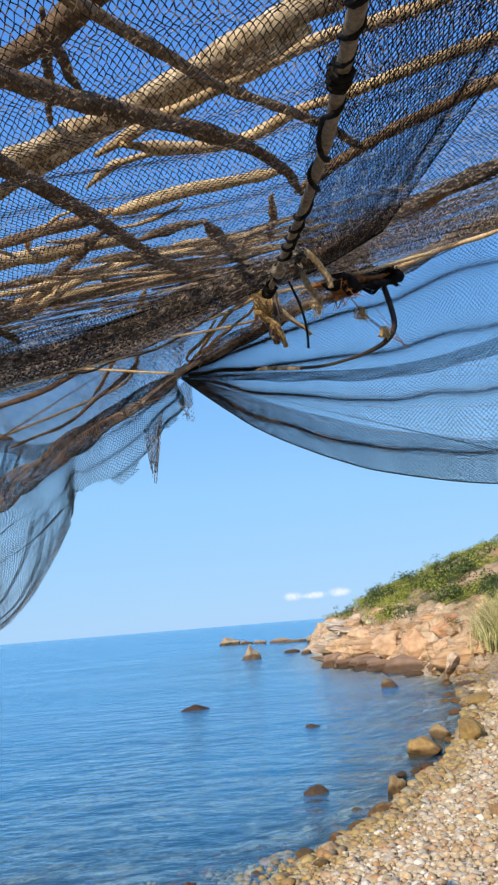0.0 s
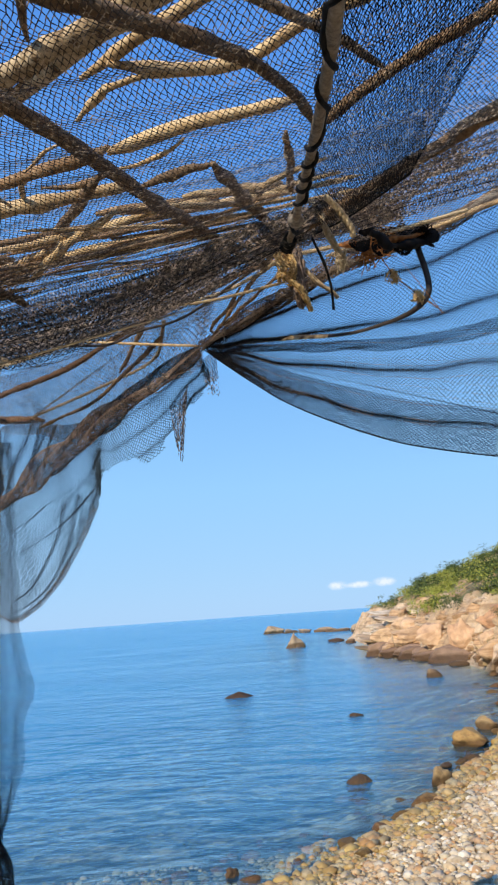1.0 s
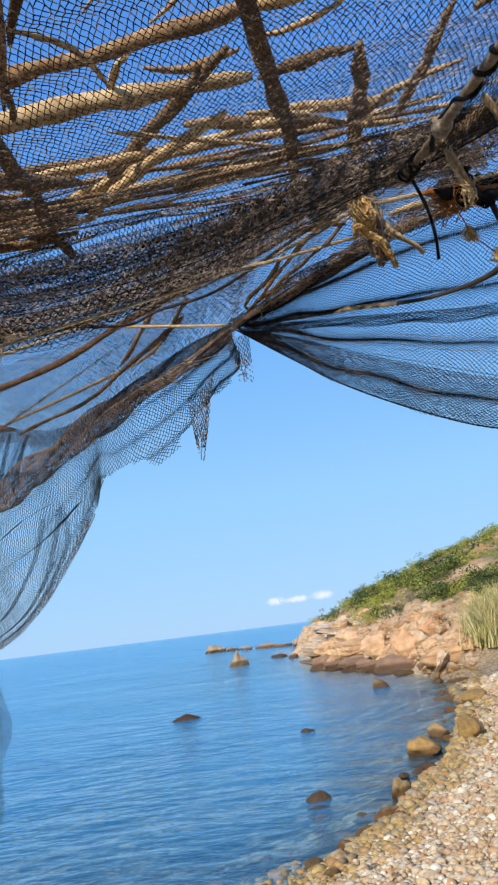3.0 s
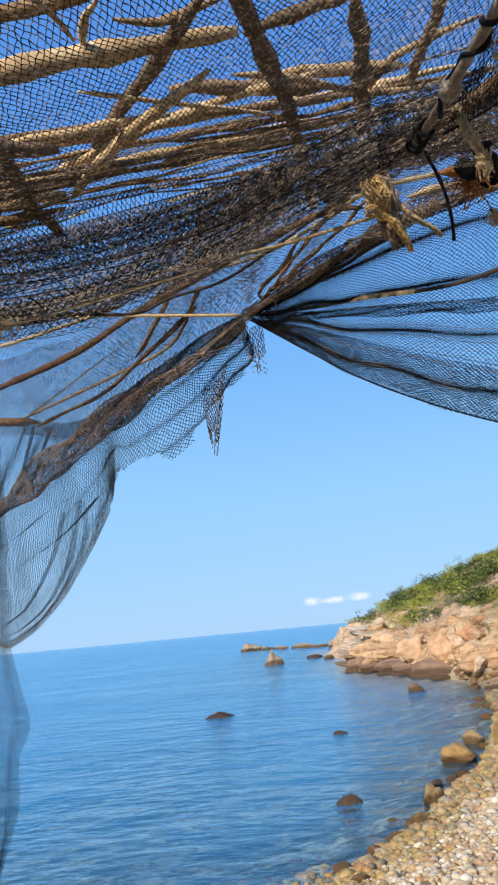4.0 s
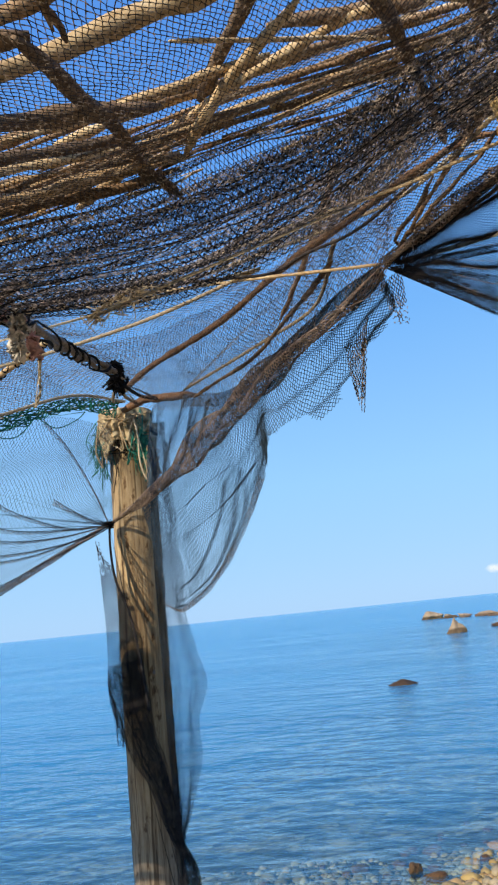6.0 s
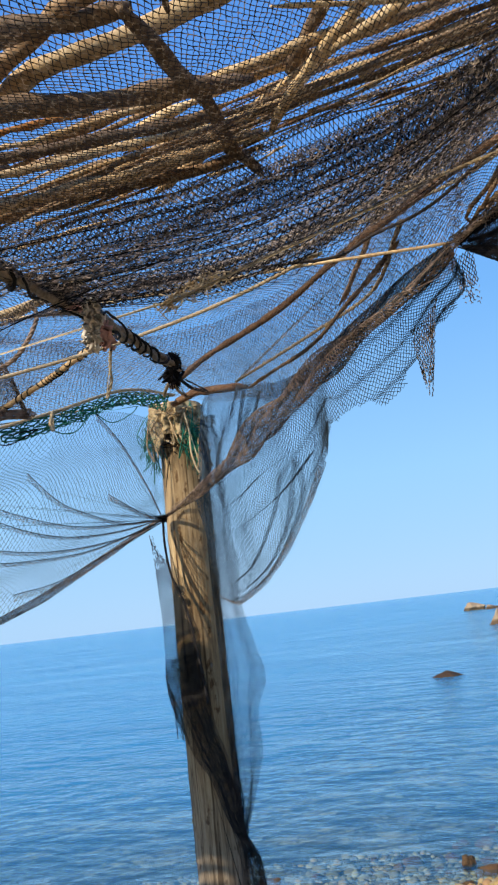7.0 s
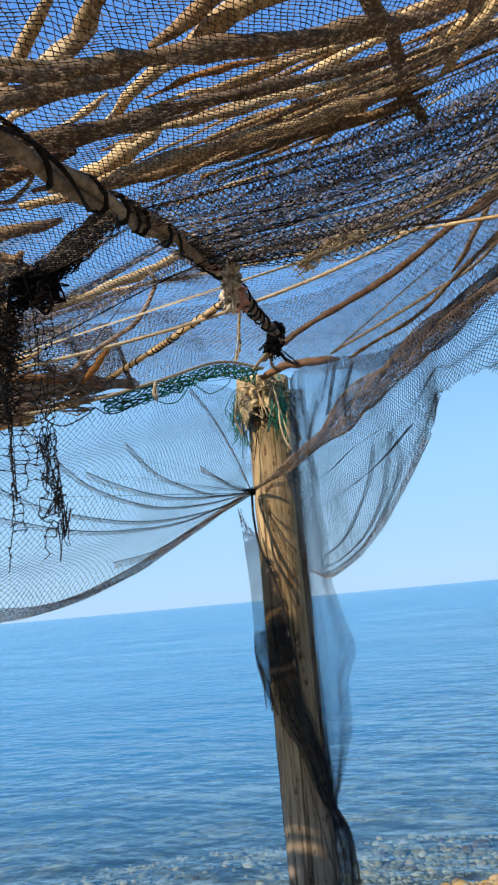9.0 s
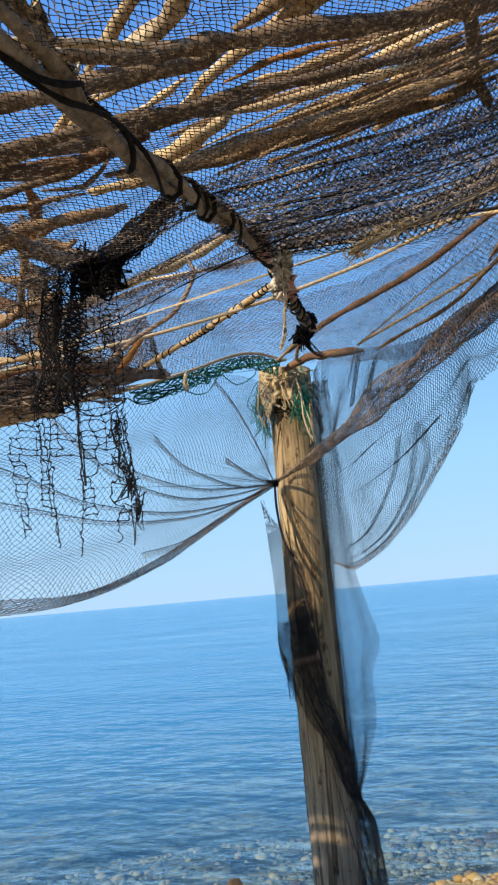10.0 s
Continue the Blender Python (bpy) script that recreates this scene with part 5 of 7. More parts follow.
stick([(0.47, 0.75, 3.14), (0.44, 0.8, 3.12), (0.4, 0.84, 3.105), (0.41, 0.86, 3.09)], 0.0045, 0.003, BRANCH, parent=shelter)


# ---- poles wound with black cord ----
def wound_pole(pts, r0, r1, cord, turns, label, mat, start=0.0):
    pole = tagged(new("wound_pole"), label, "pole", "wound poles")
    stick(pts, r0, r1, mat, "stick", pole, 0.12, 0.03, 12)
    helix("cord", pts, (r0 + r1) / 2 * 1.12, cord, turns, BLACK_CORD, pole, start, 1.0, 1.5, "black cord winding")
    return pole


ROD_A = [(0.63, -0.55, 2.83), (0.614, -0.254, 2.893), (0.606, -0.051, 2.93), (0.577, 0.243, 2.985), (0.562, 0.345, 3.0)]
pole = wound_pole(ROD_A, 0.0058, 0.0038, 0.0024, 8.5, "grey stick spiral-wound with black cord under the roof", ROD_WOOD)
helix("cord_band", ROD_A, 0.0064, 0.0026, 3, BLACK_CORD, pole, 0.385, 0.41, 0.2, "thick band of black cord")
helix("cord_band", ROD_A, 0.007, 0.0016, 4, BLACK_CORD, pole, 0.94, 1.0, 0.4, "close winding of black cord")
node_me = stone_mesh("node", 3, (0.009, 0.012, 0.009), 2, 0.2, GREY_WOOD, 191)
node_ob = new("node", node_me)
node_ob.location, node_ob.parent = (0.577, 0.243, 2.985), pole
ROD_C = [(0.03, -0.4, 2.78), (-0.001, -0.046, 2.853), (-0.023, 0.06, 2.867), (-0.034, 0.193, 2.888), (-0.08, 0.52, 2.965), (-0.2, 0.95, 3.06), (-0.306, 1.352, 3.155)]
pole = tagged(new("wound_pole"), "pair of brown canes twisted together with black cord under the roof", "pole", "wound poles")
helix("cane", ROD_C, 0.0058, 0.0056, 4.2, ROD_WOOD, pole, 0.0, 1.0, 0.3, "", 0.4)
helix("cane", ROD_C, 0.0058, 0.0052, 4.2, GREY_WOOD, pole, 0.0, 1.0, 0.3, "", 3.54)
helix("cord", ROD_C, 0.0118, 0.0023, 9, BLACK_CORD, pole, 0.0, 1.0, 1.5, "black cord winding")
helix("cord", ROD_C, 0.0125, 0.0019, 5, BLACK_CORD, pole, 0.05, 0.95, 1.2, "black cord winding", 2.0)
cloth("bark_strip", ruled([(0.018, -0.07, 2.865), (0.008, -0.02, 2.87), (-0.004, 0.03, 2.872)], [(0.007, -0.08, 2.858), (-0.003, -0.03, 2.862), (-0.013, 0.025, 2.866)], 0.003, 2, 115, (0, -1, 0.3)), 20, 5, PALE_WOOD, pole, "loose pale strip of bark")
cloth("rag", ruled([(-0.058, 0.5, 2.953), (-0.05, 0.505, 2.958), (-0.044, 0.515, 2.951)], [(-0.083, 0.54, 2.92), (-0.078, 0.545, 2.913), (-0.07, 0.55, 2.916)], 0.012, 3, 111, (0.6, -0.5, 0.3)), 14, 26, WHITE_RAG, pole, "dirty white rag tie")
cloth("rag", ruled([(-0.075, 0.56, 2.948), (-0.065, 0.57, 2.956)], [(-0.09, 0.6, 2.935), (-0.08, 0.61, 2.932)], 0.008, 3, 113, (0.6, -0.5, 0.3)), 8, 10, PINK_RAG, pole, "faded pink rag tie")
for k in range(4):
    at = 0.505 + 0.02 * k
    helix("rag_band", ROD_C, 0.009, 0.003, 1.2, WHITE_RAG if k % 2 else PINK_RAG, pole, at, at + 0.012, 0.3)
tangle("black_tie", (-0.27, 1.25, 3.14), (0.015, 0.03, 0.012), 30, 0.0022, BLACK_NET, pole, "black net tie at the end", 10, 0.003)
tangle("black_tie", (-0.345, 1.4, 3.163), (0.02, 0.03, 0.02), 50, 0.0024, BLACK_NET, pole, "black net tie at the end", 13, 0.006)
for end in ((-0.62, 2.12, 3.33), (-0.7, 2.12, 3.34), (-0.5, 2.05, 3.3)):
    line("tie_cord", [(-0.34, 1.4, 3.16), ((end[0] - 0.34) / 2 - 0.01, (end[1] + 1.4) / 2, (end[2] + 3.16) / 2 - 0.008), end], 0.0045, ROPE if end[0] < -0.6 else BLACK_CORD, pole, "cord tying the cane to the post", 6, 3)
line("loose_end", [(-0.1, 0.64, 2.958), (-0.115, 0.66, 2.93), (-0.118, 0.665, 2.905), (-0.13, 0.67, 2.885)], 0.0026, STRING, pole, "frayed string end", 6, 2, 0.02)
TWIG = [(-0.2, 0.84, 3.06), (-0.428, 1.0, 3.068), (-0.69, 1.15, 3.07), (-0.853, 1.2, 3.05)]
wound_pole(TWIG, 0.0055, 0.0065, 0.0015, 15, "thin cane wound with dark cord reaching the green rope", CANE)

# ---- ropes, straps and ties ----
def thing_line(name, pts, r, mat, label, category="rope", strands=3, pitch=0.02):
    return tagged(line(name, pts, r, mat, None, "", 6, strands, pitch), label, category, "ropes and ties")


thing_line("rope", [(0.85, 0.62, 3.17), (0.68, 0.58, 3.12), (0.556, 0.57, 3.098), (0.502, 0.68, 3.125), (0.381, 0.9, 3.19), (0.097, 1.0, 3.2), (-0.1, 1.05, 3.2)], 0.0032, STRING, "taut tan twine tied to a rope knot")
thing_line("rope", [(-1.3, 0.85, 2.98), (-0.942, 1.0, 3.006), (-0.845, 1.12, 3.024), (-0.754, 1.25, 3.069), (-0.673, 1.4, 3.131), (-0.63, 1.7, 3.25), (-0.66, 2.12, 3.34)], 0.0045, STRING, "old tan rope edging a green net")
thing_line("rope", [(-0.8, 0.6, 2.93), (-0.4, 0.85, 3.03), (-0.1, 0.95, 3.1), (0.15, 0.98, 3.17)], 0.0035, STRING, "slack tan rope under the rear net")
thing_line("rope", [(0.3, 0.9, 3.15), (0.175, 1.366, 3.235), (0.0, 1.5, 3.22), (-0.3, 1.75, 3.22)], 0.004, ROPE, "brown rope along the edge of a net")
thing_line("rope", [(-0.63, 2.12, 3.27), (-0.61, 2.1, 3.2), (-0.605, 2.09, 3.12), (-0.59, 2.09, 3.06), (-0.57, 2.09, 3.03)], 0.003, STRING, "loose string end hanging on the post")
knot = tagged(new("rope_knot"), "bunched tan rope knot with frayed hanging ends", "knot", "ropes and ties")
g = np.random.default_rng(61)
for k in range(22):
    cx, cy, cz = 0.55 + 0.005 * g.normal(), 0.546 + 0.006 * g.normal(), 3.092 + 0.005 * g.normal()
    w, h = g.uniform(0.004, 0.011), g.uniform(0.014, 0.026)
    loop = [(cx + w * math.sin(a) + 0.012 * (1 - math.cos(a)) * 0.5, cy + 0.3 * w * math.cos(a + k), cz + h * math.cos(a) - 0.012) for a in np.linspace(0.2, 6.1, 12)]
    line("loop", loop, 0.0014, SUNLIT_ROPE, knot, "", 6, 2, 0.014)
core = tangle("core", (0.572, 0.562, 3.07), (0.011, 0.01, 0.036), 80, 0.002, BROWN_NET, knot, "dark twisted net core", 12, 0.008)
core["kind"] = "stuff"
for k in range(3):
    line("binding", [(0.552 + 0.009 * math.sin(a), 0.548 + 0.009 * math.cos(a), 3.062 - 0.004 * k + 0.003 * math.sin(a * 2)) for a in np.linspace(0, 6.2, 12)], 0.002, SUNLIT_ROPE, knot, "", 6, 2, 0.014)
line("tail", [(0.55, 0.55, 3.075), (0.556, 0.548, 3.055), (0.568, 0.546, 3.044), (0.58, 0.545, 3.03), (0.588, 0.544, 2.998)], 0.0042, SUNLIT_ROPE, knot, "", 6, 3, 0.02)
line("tail", [(0.585, 0.565, 3.075), (0.6, 0.563, 3.05), (0.618, 0.56, 3.035), (0.63, 0.56, 3.02)], 0.003, ROPE, knot, "", 6, 3, 0.02)
thing_line("rope", [(0.599, 0.33, 3.055), (0.609, 0.34, 3.036), (0.614, 0.345, 3.015), (0.623, 0.35, 2.998), (0.629, 0.35, 2.986)], 0.0036, STRING, "frayed rope end hanging from the stick")
thing_line("rope", [(0.61, 0.221, 2.996), (0.624, 0.233, 2.985), (0.636, 0.244, 2.968), (0.637, 0.25, 2.961)], 0.0036, STRING, "thick frayed rope end hanging under the roof")
fray = tagged(tangle("rope_fray", (0.629, 0.35, 2.985), (0.007, 0.006, 0.016), 22, 0.0009, STRING, None, "", 21, 0.003), "frayed tip of a hanging rope", "rope", "ropes and ties")
thing_line("cord", [(0.597, 0.44, 3.06), (0.61, 0.447, 3.026), (0.617, 0.454, 2.991), (0.617, 0.46, 2.962)], 0.0022, BLACK_CORD, "black cord end hanging from the stick", "cord", 0)
tuft = tagged(tangle("fibre_tuft", (0.69, 0.6, 3.125), (0.03, 0.03, 0.012), 34, 0.0007, RUST, None, "", 14, 0.012), "rust-coloured frayed fibres under the beam", "fibre", "ropes and ties")
tagged(tangle("black_bundle", (0.77, 0.65, 3.15), (0.022, 0.025, 0.016), 70, 0.0014, BLACK_NET, None, "", 15), "black knot of old net bound to the beam", "net", "ropes and ties", "stuff")


def ribbon(pts, width, label):
    """A flat strap with thickness, turning slightly as it runs."""
    n = 60
    u = np.linspace(0, 1, n)
    p = spline(pts, u)
    t = np.gradient(p, axis=0)
    t /= np.linalg.norm(t, axis=1, keepdims=True)
    side = np.cross(t, (0.0, 1.0, 0.0))
    side /= np.linalg.norm(side, axis=1, keepdims=True)
    tw = (0.5 * np.sin(u * 7))[:, None]
    side = side * np.cos(tw) + np.array((0, 1.0, 0)) * np.sin(tw)
    w = width * (0.8 + 0.3 * np.sin(u * 11))[:, None] / 2
    nr = np.cross(t, side) * 0.0008
    v = np.stack([p - side * w - nr, p + side * w - nr, p + side * w + nr, p - side * w + nr], 1).reshape(-1, 3)
    q = []
    for k in range(n - 1):
        for s in range(4):
            q.append((k * 4 + s, k * 4 + (s + 1) % 4, k * 4 + 4 + (s + 1) % 4, k * 4 + 4 + s))
    strap = tagged(new("strap"), label, "strap", "ropes and ties")
    half = int(n * 0.52) * 4
    q = np.array(q)
    quads_object("dark_end", v, q[:half], STRAP_DARK, strap, "blackened end of the strap", True)
    quads_object("tan_end", v, q[half:], STRAP, strap, "sun-bleached tan end of the strap", True)
    return strap


STRAP_WAY = [(0.771, 0.7, 3.184), (0.775, 0.68, 3.143), (0.783, 0.67, 3.086), (0.78, 0.665, 3.055), (0.76, 0.66, 3.031), (0.722, 0.66, 3.014), (0.666, 0.66, 3.001), (0.622, 0.685, 3.007), (0.556, 0.745, 3.032), (0.48, 0.845, 3.069), (0.4, 0.88, 3.08)]
ribbon(STRAP_WAY, 0.0105, "worn black and tan strap slung below the beam")
fibre = thing_line("fibre", [(0.697, 0.6, 3.151), (0.699, 0.62, 3.122), (0.716, 0.64, 3.1), (0.73, 0.66, 3.088), (0.751, 0.665, 3.068), (0.767, 0.665, 3.051), (0.792, 0.665, 3.029), (0.799, 0.665, 3.019)], 0.0011, RUST, "thin rusty fibre hanging by the strap", "fibre", 2)
for k, c in enumerate(((0.728, 0.655, 3.09), (0.765, 0.663, 3.053))):
    tangle("tuft", c, (0.01, 0.006, 0.012), 14, 0.0012, SUNLIT_ROPE, fibre, "frayed orange tuft", 150 + k, 0.004)

# ---- nets ----
def seam(surface, u0, v0, u1, v1, r, mat, parent):
    """A gathered line of twine across a net, from one place on it to another."""
    s = np.linspace(0, 1, 14)
    pts = surface(u0 + (u1 - u0) * s, v0 + (v1 - v0) * s)
    line("seam", [tuple(p) for p in pts], r, mat, parent, "", 5, 2, 0.03, 60)


def roof_net(u, v):
    x, y = -0.32 + 1.34 * u, -0.31 + 0.78 * v
    band = smooth(0.2, 0.5, y)
    z = roof(x, y) - 0.006 + folds(v, u, 0.003 + 0.014 * band, 9, 4) + folds(u, v, 0.006, 3, 5)
    return np.stack([x + 0.01 * np.sin(v * 11 + u * 3), y + 0.02 * band * np.sin(v * 60 + u * 9), z], -1)


def roof_net_cut(u, v):
    """The net ends in a slant toward the landward side and short of the far corner."""
    x, y = -0.32 + 1.34 * u, -0.31 + 0.78 * v
    return (x < 0.94) & (x > -0.1 - 0.9 * (y + 0.1)) & ((y > -0.14) | (x > 0.24))


over_net = net("fishing_net", roof_net, 300, 186, 0.00033, OVER_NET, "fine dark fishing net stretched under the roof branches", roof_net_cut, jitter=0.11)
seam(roof_net, 0.42, 0.0, 0.94, 0.0, 0.0009, BLACK_NET, over_net)
seam(roof_net, 0.0, 1.0, 0.94, 1.0, 0.0009, BLACK_NET, over_net)


def band_net(near, far, amp, waves, seed):
    """A sheet gathered into long folds that run from end to end."""
    def surface(u, v):
        a, b = spline(near, u), spline(far, u)
        w = v + 0.8 * np.sin(2 * np.pi * waves * v + 2 * u) / (2 * np.pi * waves)
        p = a + (b - a) * w[:, None]
        pinch = np.sin(np.pi * np.clip(u, 0.0, 1.0)) ** 0.5
        p[:, 2] += (folds(v, 0.25 * u, amp, waves, seed) - 0.02 * np.sin(np.pi * u)) * (0.25 + 0.75 * pinch)
        return p
    return surface


BAND_NEAR = [(-0.05, 0.22, 2.895), (0.1, 0.265, 2.93), (0.23, 0.31, 2.96), (0.37, 0.33, 2.99), (0.5, 0.28, 3.005), (0.62, 0.25, 3.01)]
BAND_FAR = [(-0.085, 0.47, 2.945), (0.05, 0.65, 3.02), (0.2, 0.73, 3.08), (0.33, 0.69, 3.09), (0.46, 0.57, 3.08), (0.58, 0.48, 3.08)]
band_sheet = band_net(BAND_NEAR, BAND_FAR, 0.01, 9, 41)
band = net("fishing_net", band_sheet, 100, 128, 0.00037, BAND_NET, "dark net gathered into long sagging folds", jitter=0.08)
for v in (0.1, 0.28, 0.4, 0.55, 0.7, 0.83, 0.99):
    seam(band_sheet, 0.0, v, 1.0, min(v + 0.02, 1.0), 0.0007, BLACK_NET, band)
layer = net("fishing_net", band_net([(-0.06, 0.38, 2.93), (0.13, 0.37, 2.97), (0.3, 0.36, 2.99), (0.44, 0.36, 3.01)], [(-0.09, 0.5, 2.95), (0.1, 0.74, 3.05), (0.31, 0.65, 3.07), (0.46, 0.5, 3.07)], 0.012, 5, 43), 54, 62, 0.00042, BLACK_NET, "black net layered over the gathered folds", jitter=0.1, seed=8)
line("border_cord", [(-0.09, 0.5, 2.95), (0.1, 0.74, 3.05), (0.31, 0.65, 3.07), (0.46, 0.5, 3.07)], 0.0012, BLACK_CORD, layer, "black border cord", 6, 2)
fan_dark = net("fishing_net", ruled([(0.6, 0.37, 3.03), (0.64, 0.33, 3.027), (0.675, 0.28, 3.023), (0.705, 0.235, 3.02)], [(0.6, -0.4, 2.88), (0.65, -0.4, 2.885), (0.7, -0.4, 2.89), (0.76, -0.4, 2.9)], 0.007, 4, 45, (0.3, 0, 1)), 50, 104, 0.00031, BLACK_NET, "dark folded net fanning up beside the wound stick", jitter=0.12, seed=7)
line("border_cord", [(0.6, 0.37, 3.03), (0.64, 0.33, 3.027), (0.675, 0.28, 3.023), (0.705, 0.235, 3.02)], 0.0012, BLACK_CORD, fan_dark, "black border cord", 6, 2)

BORDER = [(-0.06, 0.5, 2.95), (0.008, 0.58, 2.994), (0.11, 0.8, 3.082), (0.201, 0.84, 3.09), (0.256, 0.85, 3.114), (0.355, 0.8, 3.113), (0.482, 0.68, 3.126), (0.56, 0.6, 3.131)]
REAR_TOP = [(-1.2, 0.5, 2.9), (-0.5, 0.5, 2.93), (-0.06, 0.48, 2.95), (0.1, 0.68, 3.05), (0.31, 0.6, 3.07), (0.56, 0.44, 3.07)]
REAR_LOW = [(-1.3, 0.9, 2.99), (-0.85, 1.12, 3.02), (-0.66, 1.75, 3.265), (-0.35, 1.78, 3.19), (-0.08, 1.48, 3.08), (0.16, 1.16, 3.06), (0.37, 0.9, 3.07)]
rear = net("fishing_net", ruled(REAR_TOP, REAR_LOW, 0.012, 5, 51, (0, 0, 1), -0.11, 0.5, 3), 156, 88, 0.00044, DARK_NET, "thin dark net sheet stretched toward the post", seed=9)
line("border_cord", BORDER, 0.0026, STRAP_DARK, rear, "dark cord along the upper border", 6, 3)
drawn = thing_line("rope", [(0.546, 0.55, 3.049), (0.478, 0.59, 3.056), (0.42, 0.63, 3.067), (0.291, 0.68, 3.08), (0.166, 0.66, 3.047), (0.076, 0.6, 3.0), (0.038, 0.58, 2.976), (0.012, 0.57, 2.956)], 0.0023, ROPE, "frayed tan rope drawn along the folded net")
for k, c in enumerate(((0.076, 0.6, 2.998), (0.052, 0.588, 2.984), (0.025, 0.575, 2.966))):
    tangle("fray", c, (0.022, 0.014, 0.012), 12, 0.0008, STRING, drawn, "loose frayed strands", 160 + k, 0.006)["kind"] = "stuff"
rear_sheet = ruled(REAR_TOP, REAR_LOW, 0.016, 6, 53, (0, 0, 1), -0.1)
net("lower_layer", lambda u, v: rear_sheet(0.3 + 0.7 * u, 0.5 + 0.5 * v) - np.array((0, 0, 0.012)), 124, 48, 0.00054, BROWN_NET, "second brown layer of net", seed=33, parent=rear)

def gathered(u, v):
    """Threads drawn together at the first end run into fewer, twisted ones."""
    return u > 0.07 * ((v * 53.7) % 1.0)


front_net = net("fishing_net", ruled([(0.36, 0.78, 3.13), (0.52, 0.55, 3.1), (0.6, 0.42, 3.06), (0.72, 0.24, 3.03), (1.0, 0.1, 3.05)], [(0.373, 0.887, 3.086), (0.527, 0.75, 3.108), (0.655, 0.7, 3.142), (0.8, 0.72, 3.187), (1.1, 0.72, 3.29)], 0.01, 4, 55, (0, 0, 1)), 104, 42, 0.00045, DARK_NET, "thin dark net between the two front beams", gathered, jitter=0.08, seed=35)
line("border_cord", [(0.373, 0.887, 3.086), (0.527, 0.75, 3.108), (0.655, 0.7, 3.142), (0.8, 0.72, 3.187), (1.1, 0.72, 3.29)], 0.0013, BLACK_CORD, front_net, "black border cord", 6, 2)

SAG_LOW = [(0.375, 0.887, 3.08), (0.471, 0.82, 2.983), (0.553, 0.8, 2.92), (0.673, 0.8, 2.861), (0.773, 0.8, 2.827), (0.956, 0.8, 2.792), (1.15, 0.8, 2.79)]
SAG_TOP = [(0.373, 0.887, 3.084), (0.527, 0.75, 3.1), (0.655, 0.7, 3.135), (0.796, 0.72, 3.18), (0.917, 0.72, 3.235), (1.006, 0.72, 3.255), (1.15, 0.73, 3.29)]
sagging = net("fishing_net", ruled(SAG_TOP, SAG_LOW, 0.012, 4, 61, (0, 1, 0), 0.0, 0.75, 4), 106, 160, 0.00041, BLACK_NET, "dark net slung in a deep sagging curve from the beam", gathered, jitter=0.06, seed=10)
SAG_FOLD = [(0.38, 0.887, 3.083), (0.585, 0.81, 3.044), (0.798, 0.79, 3.031), (0.998, 0.79, 3.068), (1.15, 0.79, 3.115)]
SAG_FOLD_LOW = [(0.38, 0.887, 3.075), (0.585, 0.8, 3.022), (0.798, 0.785, 3.005), (0.998, 0.785, 3.035), (1.15, 0.785, 3.08)]
net("fold", ruled(SAG_FOLD, SAG_FOLD_LOW, 0.006, 5, 63), 96, 16, 0.0005, BLACK_NET, "", gathered, seed=11, parent=sagging)
SAG_HEM = [(0.385, 0.88, 3.075), (0.48, 0.815, 3.02), (0.56, 0.795, 2.98), (0.68, 0.79, 2.935), (0.78, 0.79, 2.905), (0.96, 0.79, 2.87), (1.15, 0.79, 2.868)]
net("hem", ruled(SAG_HEM, SAG_LOW, 0.005, 6, 65), 116, 36, 0.00046, BLACK_NET, "", gathered, seed=12, parent=sagging)
line("hem_cord", SAG_LOW, 0.0014, BLACK_CORD, sagging, "black cord of the hem", 6, 2)
sag_sheet = ruled(SAG_TOP, SAG_LOW, 0.012, 4, 61, (0, 1, 0), 0.0, 0.75, 4)
for v in (0.5, 0.58, 0.7, 0.78, 0.86, 0.92):
    seam(sag_sheet, 0.12, v - 0.04, 0.98, v + 0.03, 0.00045, BROWN_NET, sagging)

BUNDLE = [(0.37, 0.887, 3.075), (0.261, 1.0, 3.05), (0.151, 1.15, 3.057), (-0.114, 1.5, 3.041), (-0.46, 1.9, 2.978), (-0.741, 2.13, 2.92)]


def rolled(pts, r0, r1, turns, seed, bulge=0.0):
    """Netting twisted into a loose rope along a curve."""
    def surface(u, v):
        p = spline(pts, u)
        r = (r0 + (r1 - r0) * u + bulge * np.sin(np.pi * u) ** 2) * (0.45 + 0.55 * np.abs(np.sin(v * 9 + u * 5))) * (1 + 0.25 * np.sin(u * 23 + seed))
        a = 2 * np.pi * (v + turns * u)
        return p + np.stack([r * np.cos(a) * 0.6, r * np.cos(a) * 0.6, r * np.sin(a)], -1)
    return surface


drawn = net("net_roll", rolled(BUNDLE, 0.008, 0.008, 2, 1, 0.034), 140, 20, 0.0008, BROWN_NET, "brown net twisted into a roll down to the post", jitter=0.1, seed=13)
helix("strand", BUNDLE, 0.014, 0.0011, 4, BROWN_NET, drawn, 0.02, 0.98, 0.6, "loose strand wound round the roll")
helix("strand", BUNDLE, 0.014, 0.0009, 7, DARK_NET, drawn, 0.05, 0.95, 1.2, "loose strand wound round the roll")
net("net_roll", rolled([(0.66, 0.55, 3.1), (0.7, 0.59, 3.12), (0.745, 0.63, 3.14), (0.79, 0.68, 3.16)], 0.012, 0.012, 1, 6, 0.014), 40, 44, 0.0007, BLACK_NET, "black bundle of old net bound to the beam", jitter=0.3, seed=16)
